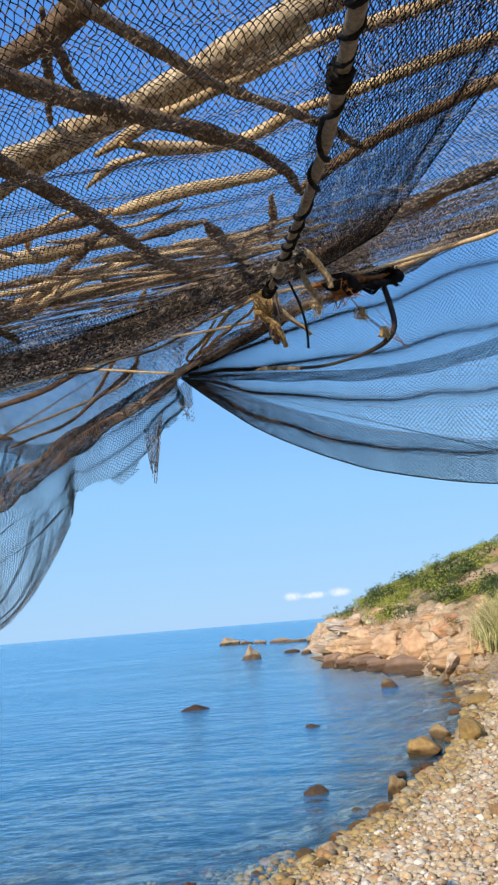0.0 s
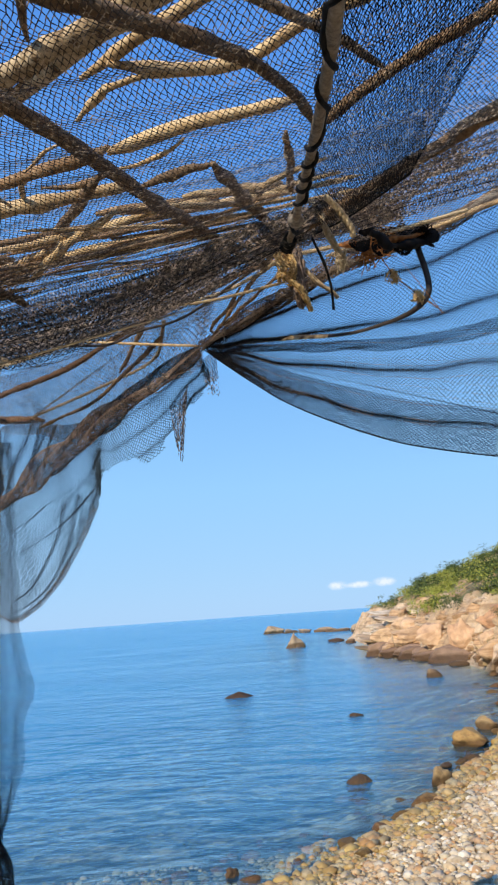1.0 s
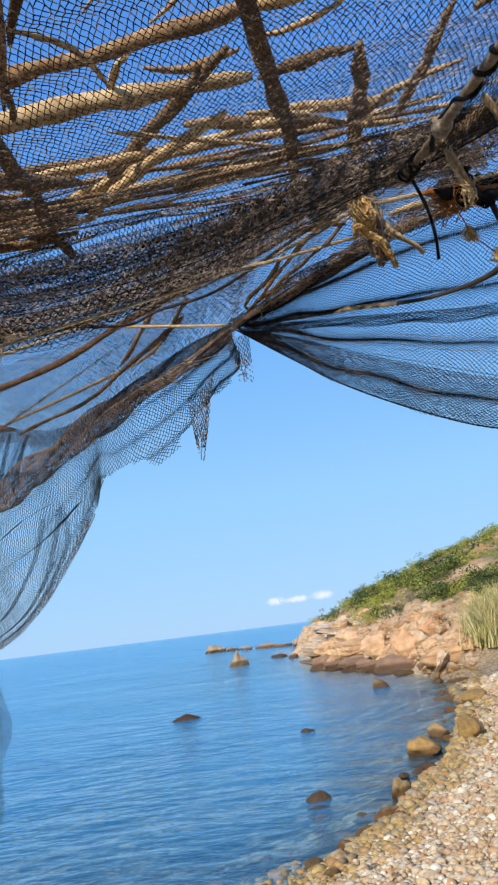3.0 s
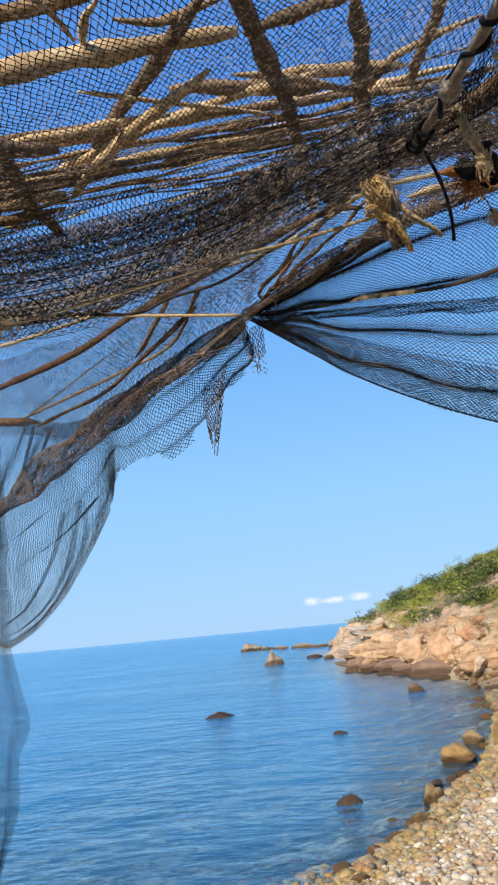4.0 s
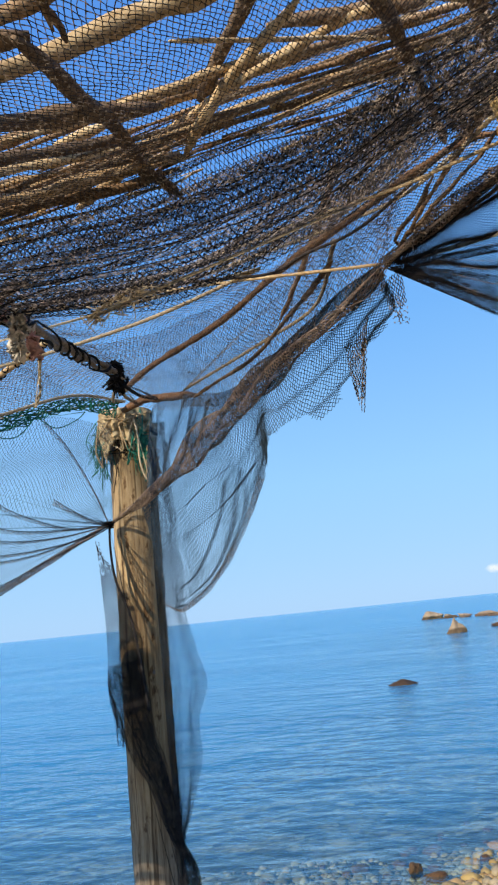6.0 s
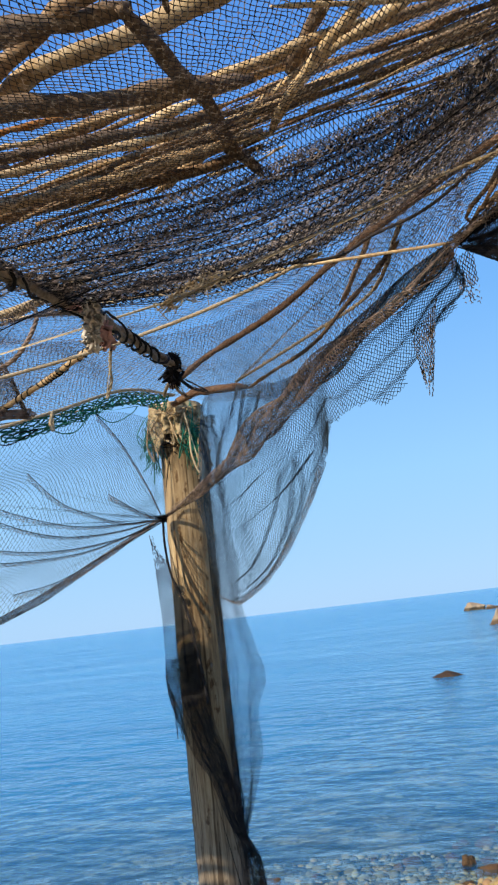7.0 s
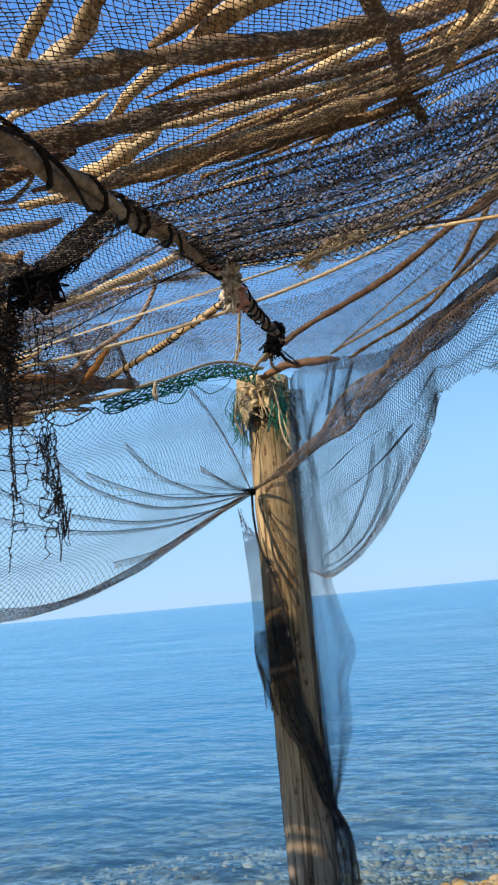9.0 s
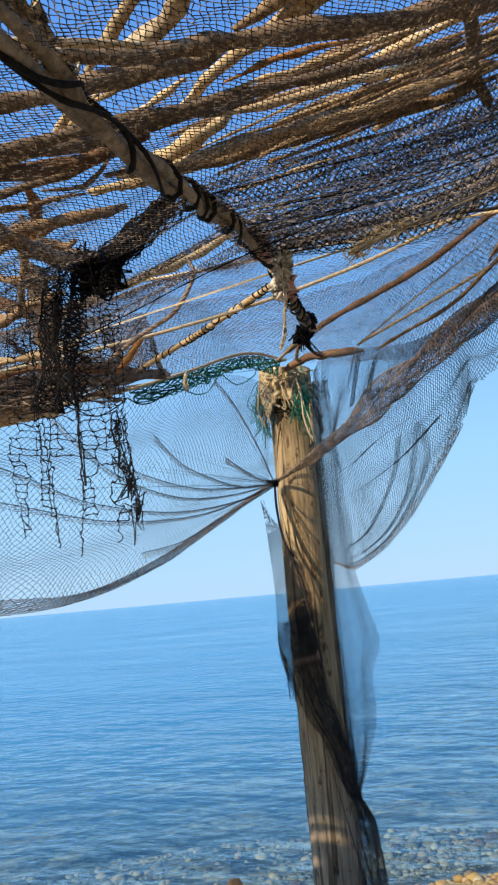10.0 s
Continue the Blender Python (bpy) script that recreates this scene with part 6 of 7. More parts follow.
mass = net("net_roll", rolled([(0.5, 0.62, 3.13), (0.565, 0.585, 3.145), (0.625, 0.56, 3.155), (0.69, 0.56, 3.175), (0.75, 0.56, 3.2), (0.85, 0.58, 3.25)], 0.022, 0.016, 1.5, 5, 0.012), 60, 36, 0.0006, DARK_NET, "dark brown mass of old net gathered over the corner", jitter=0.25, seed=41)
fuzzy_roll("matted_twine", [(0.5, 0.62, 3.125), (0.565, 0.58, 3.135), (0.625, 0.56, 3.145), (0.69, 0.57, 3.16), (0.74, 0.6, 3.17)], 0.02, 110, 0.0009, BROWN_NET, "matted brown twine", 43, mass)
tangle("frayed_twine", (0.68, 0.57, 3.16), (0.05, 0.025, 0.02), 60, 0.0007, BROWN_NET, mass, "frayed brown twine", 42, 0.006)["kind"] = "stuff"
drawn = net("net_roll", rolled(EDGE[1:], 0.01, 0.012, 2, 2, 0.005), 110, 22, 0.0007, BROWN_NET, "brown net rolled round the edge beam", seed=14)
helix("strand", EDGE[1:], 0.012, 0.0011, 4, BROWN_NET, drawn, 0.02, 0.98, 0.6, "loose strand wound round the roll")
helix("strand", EDGE[1:], 0.012, 0.0009, 7, DARK_NET, drawn, 0.05, 0.95, 1.2, "loose strand wound round the roll")
net("net_roll", rolled([(1.1, 0.03, 3.06), (0.813, 0.114, 3.015), (0.717, 0.209, 3.025), (0.633, 0.355, 3.055), (0.55, 0.47, 3.09), (0.42, 0.66, 3.125), (0.3, 0.8, 3.13)], 0.006, 0.012, 2, 3), 120, 18, 0.0005, DARK_NET, "dark net gathered along the inner beam", seed=15)

CURTAIN_TOP = [(0.37, 0.887, 3.09), (0.28, 1.0, 3.1), (0.16, 1.18, 3.11), (-0.08, 1.5, 3.12), (-0.35, 1.88, 3.25), (-0.5, 2.03, 3.285), (-0.6, 2.12, 3.28)]
CURTAIN_LOW = [(0.385, 0.93, 3.04), (0.381, 0.95, 3.018), (0.335, 1.0, 3.004), (0.285, 1.09, 2.97), (0.199, 1.18, 2.926), (0.088, 1.26, 2.895), (0.044, 1.3, 2.915), (-0.008, 1.45, 2.87), (-0.116, 1.65, 2.794), (-0.229, 1.8, 2.71), (-0.337, 1.92, 2.643), (-0.425, 2.0, 2.609), (-0.48, 2.05, 2.597), (-0.56, 2.12, 2.625)]


def ragged(depth, seed, waves=9, reach=1.0):
    """A torn lower border, over the first part of the sheet."""
    def keep(u, v):
        tear = depth * np.clip(0.45 + folds(u, 0 * u, 0.8, waves, seed) + 0.25 * folds(u, 0 * u, 0.8, waves * 5, seed + 1), 0, 1)
        return v < 1 - tear * (1 - smooth(reach - 0.1, reach, u))
    return keep


curtain = net("fishing_net", ruled(BUNDLE[:5] + [(-0.6, 2.07, 2.95)], CURTAIN_LOW, 0.012, 4, 71, (0.5, 0.5, 0.2), 0.0, 0.55, 3), 140, 42, 0.00062, BLUE_NET, "torn dark net hanging in swags beside the post", ragged(0.3, 5, 4, 0.44), jitter=0.08, seed=16)
# gathered folds of the pouch, falling from one pinch to the foot of the sheet
for way in ([(-0.185, 1.82, 2.977), (-0.21, 1.837, 2.885), (-0.246, 1.87, 2.795), (-0.335, 1.959, 2.703), (-0.439, 2.041, 2.648), (-0.513, 2.084, 2.629)],
            [(-0.175, 1.803, 2.964), (-0.157, 1.763, 2.868), (-0.224, 1.837, 2.774), (-0.338, 1.959, 2.678), (-0.455, 2.052, 2.623), (-0.515, 2.084, 2.611)],
            [(-0.265, 1.92, 2.963), (-0.29, 1.937, 2.875), (-0.349, 1.979, 2.783), (-0.42, 2.031, 2.707), (-0.497, 2.078, 2.667)],
            [(-0.099, 1.686, 2.956), (-0.206, 1.837, 2.917), (-0.301, 1.948, 2.886), (-0.416, 2.041, 2.85), (-0.515, 2.096, 2.821)],
            [(-0.221, 1.87, 2.999), (-0.35, 2.0, 2.979), (-0.455, 2.073, 2.932), (-0.529, 2.107, 2.908)],
            [(-0.318, 2.0, 3.25), (-0.351, 2.021, 3.186), (-0.371, 2.031, 3.126)],
            [(-0.392, 2.061, 3.28), (-0.424, 2.07, 3.172), (-0.439, 2.075, 3.118)]):
    wide = [(x + 0.022, y - 0.015, z + 0.006) for x, y, z in way]
    net("fold", ruled(way, wide, 0.004, 5, 74), 60, 8, 0.0004, BLUE_NET, "", jitter=0.2, seed=29, parent=curtain)
net("hem", ruled([(p[0] - 0.012, p[1], p[2] + 0.012) for p in CURTAIN_LOW[7:]], CURTAIN_LOW[7:], 0.004, 5, 72), 90, 5, 0.00055, DARK_NET, "", jitter=0.1, seed=29, parent=curtain)
net("gathered_net", ruled(CURTAIN_TOP[:6] + [(-0.56, 2.1, 3.27)], BUNDLE[:5] + [(-0.57, 2.04, 2.958)], 0.02, 5, 73, (0.3, 0.6, 0.2)), 150, 36, 0.00055, BLUE_NET, "", jitter=0.08, seed=17, parent=curtain)
TATTER = [(0.33, 0.96, 3.03), (0.3, 1.02, 3.02), (0.27, 1.06, 3.02)]
net("tatter", ruled(TATTER, [(0.291, 1.08, 2.9), (0.283, 1.1, 2.905), (0.278, 1.1, 2.93)], 0.01, 3, 75), 8, 24, 0.0007, DARK_NET, "", ragged(0.3, 8, 3), seed=18, parent=curtain)
net("tatter", ruled([(0.4, 0.89, 3.075), (0.36, 0.93, 3.07)], [(0.4, 0.92, 2.99), (0.375, 0.94, 3.0)], 0.008, 3, 77), 7, 18, 0.0007, DARK_NET, "", ragged(0.5, 9, 3), seed=19, parent=curtain)

# fan of pale net tied to the post
FAN_TOP = [(-1.35, 0.85, 2.97), (-0.942, 1.0, 3.0), (-0.845, 1.12, 3.018), (-0.754, 1.25, 3.06), (-0.673, 1.4, 3.12), (-0.67, 1.75, 3.2), (-0.72, 2.14, 3.25)]
FAN_LOW = [(-1.45, 0.8, 2.555), (-1.047, 1.1, 2.548), (-0.93, 1.27, 2.57), (-0.86, 1.5, 2.64), (-0.81, 1.8, 2.765), (-0.76, 2.1, 2.9), (-0.735, 2.14, 2.915)]
fan = net("fishing_net", ruled(FAN_TOP, FAN_LOW, 0.012, 3, 81, (0.3, 1, 0), 0.0, 0.5, 2), 108, 74, 0.00047, BLUE_NET, "fine grey-blue net fanned from the post to a rope", jitter=0.06, seed=20)
FAN_HEM = [(-1.45, 0.8, 2.6), (-1.04, 1.1, 2.585), (-0.95, 1.3, 2.59), (-0.87, 1.5, 2.66), (-0.825, 1.8, 2.78), (-0.775, 2.1, 2.905), (-0.745, 2.14, 2.92)]
net("hem", ruled(FAN_HEM, FAN_LOW, 0.006, 6, 83), 120, 14, 0.0008, BROWN_NET, "", seed=21, parent=fan)
for way in ([(-1.298, 1.13, 2.997), (-1.02, 1.13, 2.885), (-0.902, 1.189, 2.816), (-0.87, 1.28, 2.797), (-0.831, 1.481, 2.787), (-0.814, 1.707, 2.808), (-0.778, 1.954, 2.856), (-0.743, 2.117, 2.91)],
            [(-1.298, 1.13, 2.879), (-1.023, 1.13, 2.807), (-0.875, 1.261, 2.759), (-0.833, 1.481, 2.765), (-0.806, 1.763, 2.805), (-0.743, 2.117, 2.91)],
            [(-0.942, 1.166, 3.03), (-0.873, 1.204, 2.939), (-0.858, 1.318, 2.879), (-0.827, 1.453, 2.842), (-0.818, 1.65, 2.836), (-0.786, 1.888, 2.864), (-0.743, 2.117, 2.914)],
            [(-0.816, 1.453, 2.996), (-0.815, 1.594, 2.934), (-0.802, 1.735, 2.906), (-0.78, 1.921, 2.89), (-0.743, 2.117, 2.914)],
            [(-0.856, 1.318, 2.908), (-0.835, 1.414, 2.885), (-0.822, 1.566, 2.87), (-0.809, 1.707, 2.868), (-0.784, 1.888, 2.884), (-0.743, 2.117, 2.914)],
            [(-0.783, 1.823, 2.974), (-0.774, 1.921, 2.948), (-0.761, 2.019, 2.923), (-0.743, 2.117, 2.914)],
            [(-0.771, 1.763, 3.216), (-0.761, 1.888, 3.146), (-0.751, 2.019, 3.032), (-0.744, 2.11, 2.922)],
            [(-0.848, 1.414, 2.678), (-0.833, 1.594, 2.71), (-0.804, 1.792, 2.781), (-0.78, 1.954, 2.841), (-0.744, 2.117, 2.906)]):
    line("seam", way, 0.0011, BLACK_CORD, fan, "dark gathered seam", 6, 2)
    low = [(x, y - 0.004, z - 0.018 * (1 - k / len(way))) for k, (x, y, z) in enumerate(way)]
    net("fold", ruled(way, low, 0.003, 5, 84), 50, 5, 0.0005, DARK_NET, "", jitter=0.2, seed=37, parent=fan)
tangle("knot", (-0.745, 2.115, 2.912), (0.016, 0.012, 0.014), 40, 0.0014, BLACK_NET, fan, "dark knot tied round the post", 38)

# nets round the post
WRAP_LEFT = [(-0.809, 2.13, 2.875), (-0.793, 2.12, 2.771), (-0.781, 2.12, 2.543), (-0.786, 2.12, 2.36), (-0.76, 2.115, 2.27), (-0.707, 2.11, 2.147), (-0.66, 2.11, 2.078), (-0.623, 2.11, 1.978), (-0.589, 2.11, 1.896), (-0.584, 2.11, 1.816), (-0.589, 2.11, 1.708), (-0.602, 2.11, 1.5)]
WRAP_RIGHT = [(-0.775, 2.125, 2.871), (-0.716, 2.115, 2.715), (-0.664, 2.11, 2.597), (-0.648, 2.11, 2.46), (-0.634, 2.11, 2.317), (-0.609, 2.11, 2.195), (-0.571, 2.11, 2.06), (-0.554, 2.11, 1.929), (-0.518, 2.11, 1.85), (-0.504, 2.11, 1.771), (-0.499, 2.11, 1.712), (-0.504, 2.11, 1.5)]
wrap = net("net_wrap", ruled(WRAP_LEFT, WRAP_RIGHT, 0.008, 9, 91, (0.2, 1, 0), 0.0, 0.5, 2), 190, 30, 0.00085, WRAP_NET, "dark brown net twisted down round the post", lambda u, v: u > 0.3, jitter=0.1, seed=22)
net("upper_corner", ruled(WRAP_LEFT[:5], [(-0.806, 2.13, 2.873), (-0.76, 2.12, 2.79)] + WRAP_RIGHT[2:5], 0.01, 3, 97, (0.2, 1, 0)), 74, 18, 0.00095, WRAP_NET, "thin open net above the wrapping", lambda u, v: u > 0.25 * ((v * 53.7) % 1.0), jitter=0.08, seed=98, parent=wrap)
core_sheet = ruled(WRAP_LEFT, WRAP_RIGHT, 0.006, 7, 92, (0.2, 1, 0))
net("fold", lambda u, v: core_sheet(0.25 + 0.75 * u, 0.35 + 0.6 * v) - np.array((0, 0.006, 0)), 110, 16, 0.0009, WRAP_NET, "", jitter=0.15, seed=60, parent=wrap)
line("edge_cord", [(-0.742, 2.11, 2.905), (-0.738, 2.1, 2.82), (-0.724, 2.1, 2.72), (-0.68, 2.1, 2.6), (-0.655, 2.1, 2.46), (-0.636, 2.1, 2.3)], 0.004, WRAP_NET, wrap, "dark gathered edge", 6, 3, 0.03)
for a, b in ((0.3, 0.5), (0.55, 0.75), (0.8, 0.97)):
    seam(ruled(WRAP_LEFT, WRAP_RIGHT, 0.01, 9, 91, (0.2, 1, 0)), 0.3, a, 0.95, b, 0.0015, BLACK_NET, wrap)
net("corner", ruled([(-0.79, 2.125, 2.4), (-0.74, 2.12, 2.27)], [(-0.765, 2.125, 2.2), (-0.725, 2.12, 2.18)], 0.01, 2, 94), 9, 20, 0.0007, WRAP_NET, "", ragged(0.4, 6, 3), seed=31, parent=wrap)
STRIP_LEFT = [(-0.575, 2.13, 3.249), (-0.592, 2.13, 2.994), (-0.597, 2.13, 2.821), (-0.596, 2.13, 2.597), (-0.594, 2.13, 2.347), (-0.59, 2.13, 2.106), (-0.58, 2.13, 1.907)]
STRIP_RIGHT = [(-0.518, 2.13, 3.242), (-0.509, 2.13, 2.984), (-0.499, 2.13, 2.756), (-0.493, 2.13, 2.572), (-0.445, 2.13, 2.392), (-0.474, 2.13, 2.273), (-0.491, 2.13, 2.105), (-0.537, 2.13, 1.973), (-0.562, 2.13, 1.899)]
strip = net("net_wrap", ruled(STRIP_LEFT, STRIP_RIGHT, 0.007, 4, 93, (0.3, 1, 0), 0.0, 0.5, 2), 160, 26, 0.00072, BLUE_NET, "thin dark net strip hanging beside the post", jitter=0.08, seed=24)
net("fold", ruled(STRIP_LEFT, [(p[0] + 0.025, p[1], p[2]) for p in STRIP_LEFT], 0.006, 5, 95), 110, 8, 0.0009, BLACK_NET, "", seed=25, parent=strip)
for v0, v1 in ((0.02, 0.1), (0.12, 0.25), (0.3, 0.45), (0.62, 0.7)):
    seam(ruled(STRIP_LEFT, STRIP_RIGHT, 0.01, 5, 93, (0.3, 1, 0)), 0.2, v0, 1.0, v1, 0.0007, BLACK_NET, strip)

# green net along the rope, black net in the corner
GREEN_TOP = [(-0.754, 1.25, 3.066), (-0.673, 1.4, 3.128), (-0.65, 1.75, 3.26), (-0.67, 2.1, 3.335)]
GREEN_LOW = [(-0.75, 1.27, 3.03), (-0.675, 1.42, 3.09), (-0.66, 1.75, 3.22), (-0.69, 2.1, 3.28)]
net("green_net", ruled(GREEN_TOP, GREEN_LOW, 0.012, 7, 101), 40, 9, 0.0018, GREEN_NET, "coarse green net lashed along a tan rope", jitter=0.35, seed=26)
def square_net(name, surface, nu, nv, r, mat, label, keep=None, jitter=0.15, seed=3):
    """Coarse square netting with uneven, partly broken cells and a knot at every crossing."""
    g = np.random.default_rng(seed)
    i, j = np.meshgrid(np.arange(nu + 1), np.arange(nv + 1), indexing="ij")
    u = (i + g.normal(size=i.shape) * jitter) / nu
    v = (j + g.normal(size=i.shape) * jitter) / nv
    pos = surface(np.clip(u, 0, 1).ravel(), np.clip(v, 0, 1).ravel()).reshape(nu + 1, nv + 1, 3)
    alive = keep(u, v) & (g.uniform(size=u.shape) > 0.04)
    chunks = []
    for a in range(nu + 1):
        for b in range(nv + 1):
            if not alive[a, b]:
                continue
            for c, d in ((a + 1, b), (a, b + 1)):
                if c > nu or d > nv or not alive[c, d]:
                    continue
                p, q = pos[a, b], pos[c, d]
                mid = (p + q) / 2 + g.normal(size=3) * 0.12 * np.linalg.norm(q - p)
                chunks.append(tube_data(spline([p, mid, q], np.linspace(0, 1, 4)), r * np.array((1.7, 0.9, 0.9, 1.7)) * g.uniform(0.8, 1.3), 4, 0.05, a * 99 + b))
    ob = quads_object(name, *joined(chunks), mat, None)
    return tagged(ob, label, "net", "hanging nets")


torn = square_net("black_net", ruled([(-0.3, 0.29, 2.92), (-0.228, 0.285, 2.9), (-0.148, 0.275, 2.875)], [(-0.235, 0.24, 2.6), (-0.167, 0.23, 2.59), (-0.1, 0.228, 2.6)], 0.012, 3, 103, (0.2, 1, 0)), 17, 42, 0.00042, BLACK_NET, "coarse torn black net hanging from a knot", ragged(0.3, 3, 5), 0.2, 27)
net("torn_edge", ruled([(-0.245, 0.288, 2.9), (-0.215, 0.285, 2.9), (-0.19, 0.282, 2.885)], [(-0.225, 0.25, 2.735), (-0.2, 0.25, 2.73), (-0.172, 0.248, 2.735)], 0.02, 2, 107, (0.4, 1, 0)), 22, 50, 0.0006, BLACK_NET, "", jitter=0.3, seed=128, parent=torn)
clot = [(-0.126, 0.236, 2.7), (-0.122, 0.234, 2.675), (-0.113, 0.231, 2.65), (-0.108, 0.23, 2.63)]
for k, c in enumerate(clot):
    tangle("clot", c, (0.007, 0.005, 0.02), 8, 0.0005, BLACK_NET, torn, "matted clot of black twine", 140 + k, 0.004)["kind"] = "stuff"
line("loose_strand", [(-0.185, 0.26, 2.74), (-0.183, 0.255, 2.7), (-0.176, 0.25, 2.67), (-0.172, 0.248, 2.655)], 0.0009, BLACK_CORD, torn, "", 5, 2)

# landward end of the rear sheet: a thick sagging roll of brown net over the rope, old canes caught in it
ROLL = [(-1.15, 0.93, 3.06), (-1.0, 0.94, 3.035), (-0.84, 0.95, 3.02), (-0.75, 0.96, 3.022), (-0.69, 1.0, 3.033), (-0.65, 1.08, 3.045), (-0.62, 1.2, 3.07)]
roll = net("net_roll", rolled(ROLL, 0.05, 0.012, 1, 9), 80, 40, 0.001, BROWN_NET, "thick brown roll of old net over the rope", jitter=0.2, seed=131)
for k in range(5):
    stick([(x + 0.0, y - 0.02 + 0.008 * k, z + 0.012 * (k - 2)) for x, y, z in ROLL[k % 3:5 + k % 2]], 0.004, 0.003, (CANE, BRANCH)[k % 2], "cane", roll, 0.8)
net("sheet", ruled([(-1.2, 0.72, 3.1), (-0.9, 0.75, 3.1), (-0.66, 0.82, 3.1), (-0.52, 0.95, 3.12)], ROLL, 0.03, 4, 133, (0, 0, 1)), 80, 46, 0.0008, DARK_NET, "", jitter=0.2, seed=134, parent=roll)
fuzzy_roll("matted_twine", [(x, y - 0.02, z - 0.012) for x, y, z in ROLL[:6]], 0.045, 130, 0.0016, BROWN_NET, "matted brown twine", 135, roll)
thing_line("cord", [(-0.335, 0.8, 3.131), (-0.326, 0.8, 3.097), (-0.365, 0.8, 3.043), (-0.412, 0.8, 3.023), (-0.449, 0.8, 3.01), (-0.52, 0.82, 2.99)], 0.004, BROWN_NET, "knotted brown cord hanging under the rear net", "cord", 3, 0.03)
thing_line("string", [(-0.584, 1.235, 3.075), (-0.588, 1.232, 3.058), (-0.59, 1.23, 3.046), (-0.583, 1.23, 3.028)], 0.0045, STRING, "short pale string tied to the green net", "string", 3, 0.02)
for way in ([(-0.738, 1.0, 2.99), (-0.73, 1.01, 2.965), (-0.7, 1.03, 2.952), (-0.672, 1.06, 2.972), (-0.667, 1.1, 3.0)], [(-0.667, 1.1, 3.001), (-0.645, 1.11, 2.985), (-0.621, 1.13, 2.988), (-0.605, 1.2, 3.03)],
            [(-0.6, 1.24, 3.037), (-0.585, 1.28, 3.03), (-0.572, 1.32, 3.045), (-0.58, 1.4, 3.104)], [(-0.58, 1.42, 3.11), (-0.575, 1.5, 3.1), (-0.578, 1.62, 3.15), (-0.62, 1.75, 3.21)]):
    thing_line("cord", way, 0.0016, GREEN_NET if way[0][1] > 1.2 else BLACK_CORD, "slack loop of net cord below the rope", "cord", 2, 0.03)
tagged(tangle("black_bundle", (-0.174, 0.287, 2.878), (0.02, 0.022, 0.02), 130, 0.0013, BLACK_NET, None, "", 29), "black knot of old net", "net", "ropes and ties", "stuff")
fuzzy_roll("net_roll", [(-0.088, 0.3, 2.938), (-0.115, 0.3, 2.923), (-0.142, 0.298, 2.905), (-0.17, 0.292, 2.885), (-0.19, 0.287, 2.873)], 0.0125, 150, 0.0008, BLACK_NET, "black net roll tied to the pole", 30)

# ---- driftwood and pebbles ----
tagged(stick([(-2.35, 5.9, gz(-2.35, 5.9) + 0.06), (-2.0, 5.95, gz(-2.0, 5.95) + 0.08), (-1.7, 6.05, gz(-1.7, 6.05) + 0.07)], 0.07, 0.05, DRIFT, "driftwood_log", None, 0.2), "grey driftwood log lying on the pebbles", "driftwood")

g = np.random.default_rng(77)
for k in range(70):
    s = g.uniform(0, 1)
    a, bb = ((4.9, 20.2), (6.3, 27.5)) if s < 0.5 else ((6.3, 27.5), (6.2, 34.0))
    q = g.uniform(0, 1)
    x, y = a[0] + (bb[0] - a[0]) * q + g.normal() * 0.35 + 0.35, a[1] + (bb[1] - a[1]) * q + g.normal() * 0.3
    r = 0.07 + 0.2 * g.uniform() ** 1.8
    rock("boulder", FAR_BOULDERS[k % 4], x, y, (r, r * 0.9, r * 0.8), max(gz(x, y), -0.1) + r * 0.25, g.uniform(0, 360), 0, "ochre-brown boulder along the shore below the headland", "boulders along the shore")
WETSTONES = [stone_mesh("shore_stone", 3, (1, 0.8, 0.65), 5, 0.14, BOULDER, 240 + k) for k in range(6)]
g = np.random.default_rng(71)
made = 0
while made < 150:
    y = 6.0 + 20 * g.uniform() ** 1.5
    x = g.uniform(-4, 7)
    d = float(shore_distance(np.array([x]), np.array([y]))[0])
    if not -1.7 < d < 0.35 or (x < -0.8 and d > -0.5) or x > 1.4 + (y + 0.6) * 0.36:
        continue
    made += 1
    s = (0.03 + 0.08 * g.uniform() ** 2.5) * (1.0 + 0.04 * y)
    rock("shore_stone", WETSTONES[made % 6], x, y, (s, s, s), gz(x, y) + s * 0.25, g.uniform(0, 360), 0, "wet ochre-brown stone at the waterline", "stones at the waterline")

NEAR = [stone_mesh("pebble", 2, (1, 0.8, 0.62), 7, 0.22, PEBBLE, 200 + k) for k in range(10)]
SMALL = [stone_mesh("pebble", 1, (1, 0.8, 0.62), 5, 0.3, PEBBLE, 220 + k) for k in range(10)]
g = np.random.default_rng(51)
px, py = g.uniform(-8, 9, 190000), g.uniform(5.6, 25, 190000)
pd = shore_distance(px, py)
grow = np.maximum(1.0, (py / 9.0) ** 0.9)
clump = np.clip(0.55 + 0.9 * wavy(px, py, 1.6, 15), 0, 1)
often = np.where(pd > 0, 0.85 / grow ** 2, 0.7 * clump * np.exp(np.minimum(pd, 0) * 0.5))
seen = (px < 1.4 + (py + 0.6) * 0.36) & (pd > -5.0) & (pd < 6.5) & ((pd < 0.2) | (px > -3)) & (g.uniform(0, 1, 190000) < often)
px, py, pd, grow = px[seen], py[seen], pd[seen], np.where(pd > 0, grow, np.minimum(grow, 1.5))[seen]
pz = ground_height(px, py)
order = np.argsort(np.hypot(px - 0.4, py + 0.3) + np.where((px > -0.6) & (pd > 0), 0, 100))[:22000]
base_v, base_f = [], []
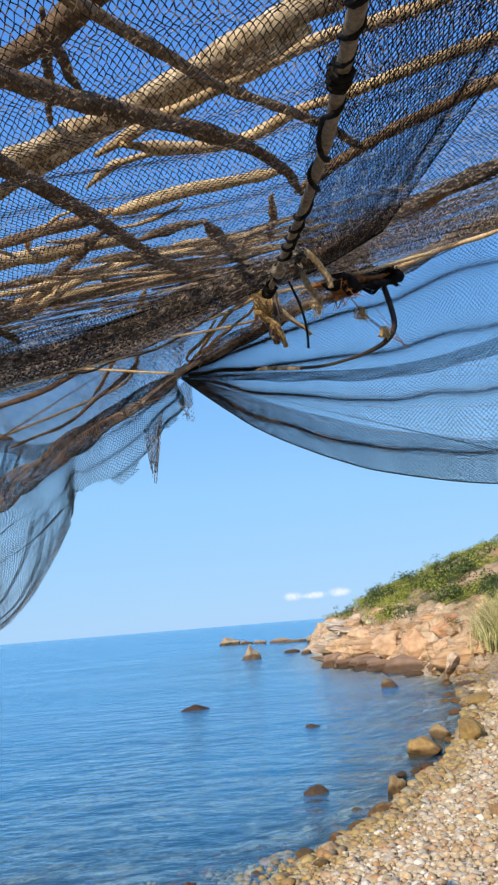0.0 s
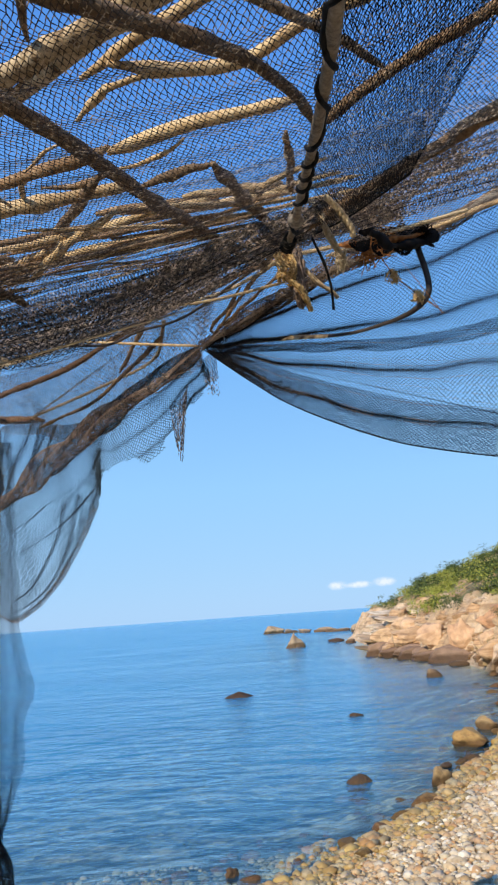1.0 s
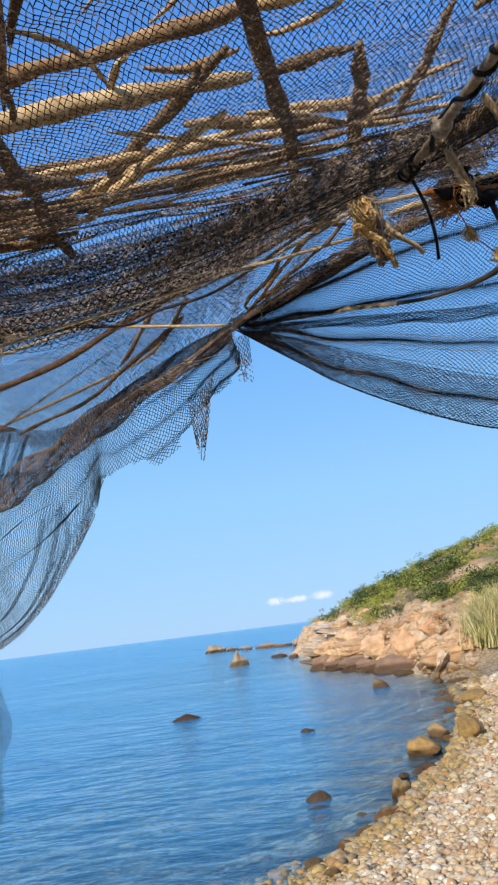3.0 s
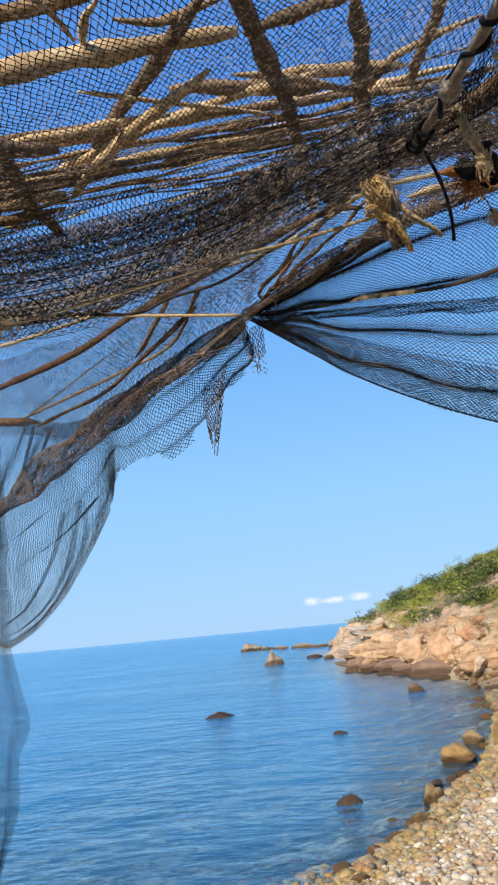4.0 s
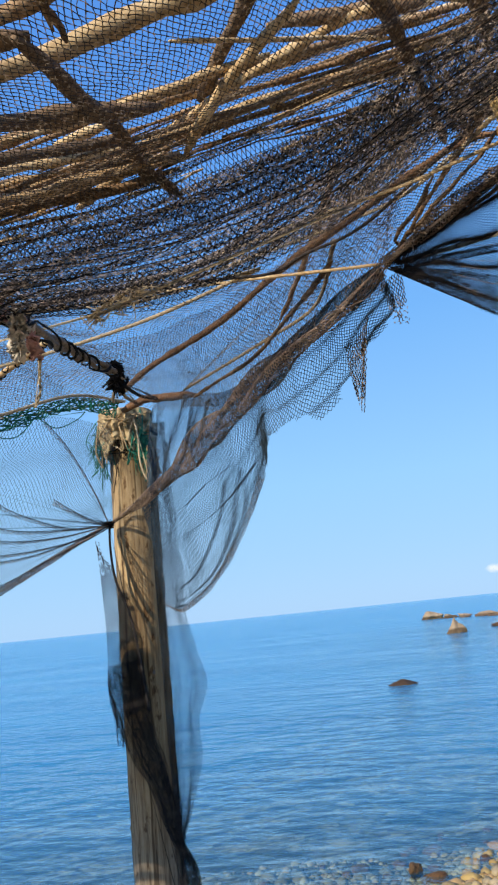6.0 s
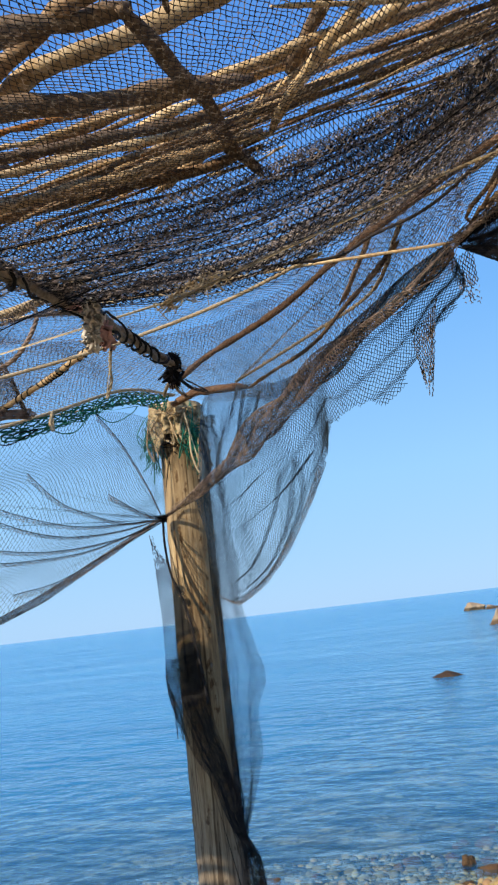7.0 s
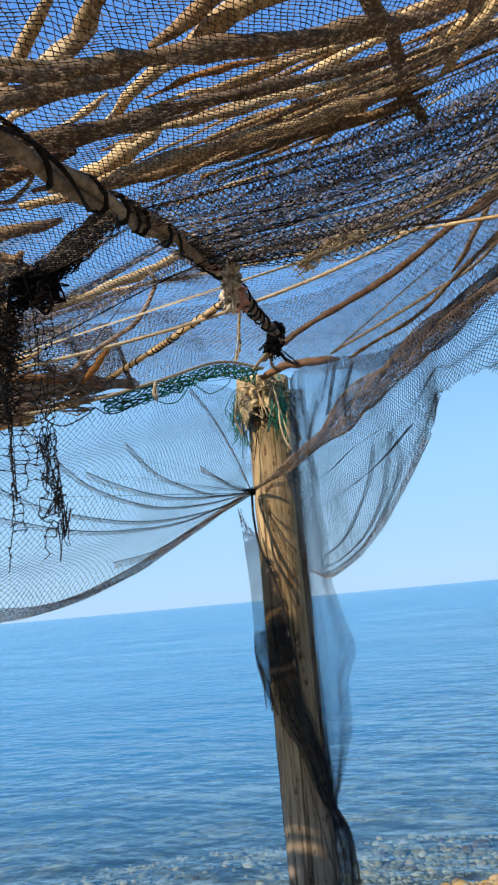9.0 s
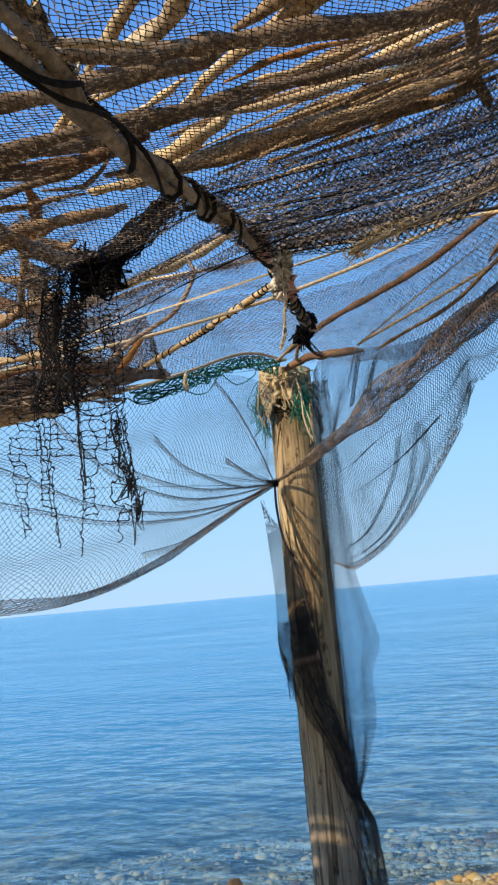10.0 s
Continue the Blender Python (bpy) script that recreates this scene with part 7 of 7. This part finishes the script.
for me in SMALL:
    base_v.append(np.array([v.co[:] for v in me.vertices]))
    base_f.append(np.array([p.vertices[:] for p in me.polygons]))
dry_v, dry_f, wet_v, wet_f, sunk_v, sunk_f = [], [], [], [], [], []
dry_n = wet_n = sunk_n = 0
for rank, k in enumerate(order):
    s = g.uniform(0.015, 0.046) * (1.8 if g.uniform() < 0.15 else 1.0) * (1.3 if pd[k] < 0.3 else 1.0) * grow[k]
    turn = g.uniform(0, 6.283)
    z = pz[k] + s * 0.25
    awash = -0.1 < pz[k] < 0 and px[k] > -0.2 and g.uniform() < 0.3
    if awash:
        s = max(s, -1.3 * pz[k])
        z = pz[k] + s * 0.25
    if pd[k] < -0.05 and not awash:
        z = min(pz[k], -0.02 - 0.75 * s)
    if rank < 300:
        ob = new("pebble", NEAR[rank % 10])
        ob.matrix_world = Matrix.LocRotScale((px[k], py[k], z), Euler((g.normal() * 0.3, g.normal() * 0.3, turn)), (s, s, s))
        ob.parent = ground
        continue
    c, sn = math.cos(turn), math.sin(turn)
    v = base_v[k % 10] * s
    v = np.stack([v[:, 0] * c - v[:, 1] * sn + px[k], v[:, 0] * sn + v[:, 1] * c + py[k], v[:, 2] + z], -1)
    if pd[k] > 0.68 + 0.2 * math.sin(px[k] * 5) + 0.16 * g.normal():
        dry_v.append(v)
        dry_f.append(base_f[k % 10] + dry_n)
        dry_n += len(v)
    elif pd[k] < -0.05 and not awash:
        sunk_v.append(v)
        sunk_f.append(base_f[k % 10] + sunk_n)
        sunk_n += len(v)
    else:
        wet_v.append(v)
        wet_f.append(base_f[k % 10] + wet_n)
        wet_n += len(v)


def triangles_object(name, verts, tris, mat, label):
    me = bpy.data.meshes.new(name)
    me.vertices.add(len(verts))
    me.vertices.foreach_set("co", np.ascontiguousarray(verts, np.float32).ravel())
    me.loops.add(tris.size)
    me.loops.foreach_set("vertex_index", np.ascontiguousarray(tris, np.int32).ravel())
    me.polygons.add(len(tris))
    me.polygons.foreach_set("loop_start", np.arange(0, tris.size, 3, dtype=np.int32))
    me.polygons.foreach_set("use_smooth", np.ones(len(tris), bool))
    me.materials.append(mat)
    me.update(calc_edges=True)
    ob = new(name, me)
    ob.parent = ground
    return tagged(ob, label, kind="stuff")


triangles_object("pebble_bed", np.vstack(dry_v), np.vstack(dry_f), PEBBLES, "tan, grey and orange beach pebbles")
triangles_object("wet_pebble_bed", np.vstack(wet_v), np.vstack(wet_f), WET_PEBBLES, "wet brown pebbles at and under the waterline")
triangles_object("sunken_pebble_bed", np.vstack(sunk_v), np.vstack(sunk_f), SUNKEN, "olive and grey pebbles under clear shallow water")
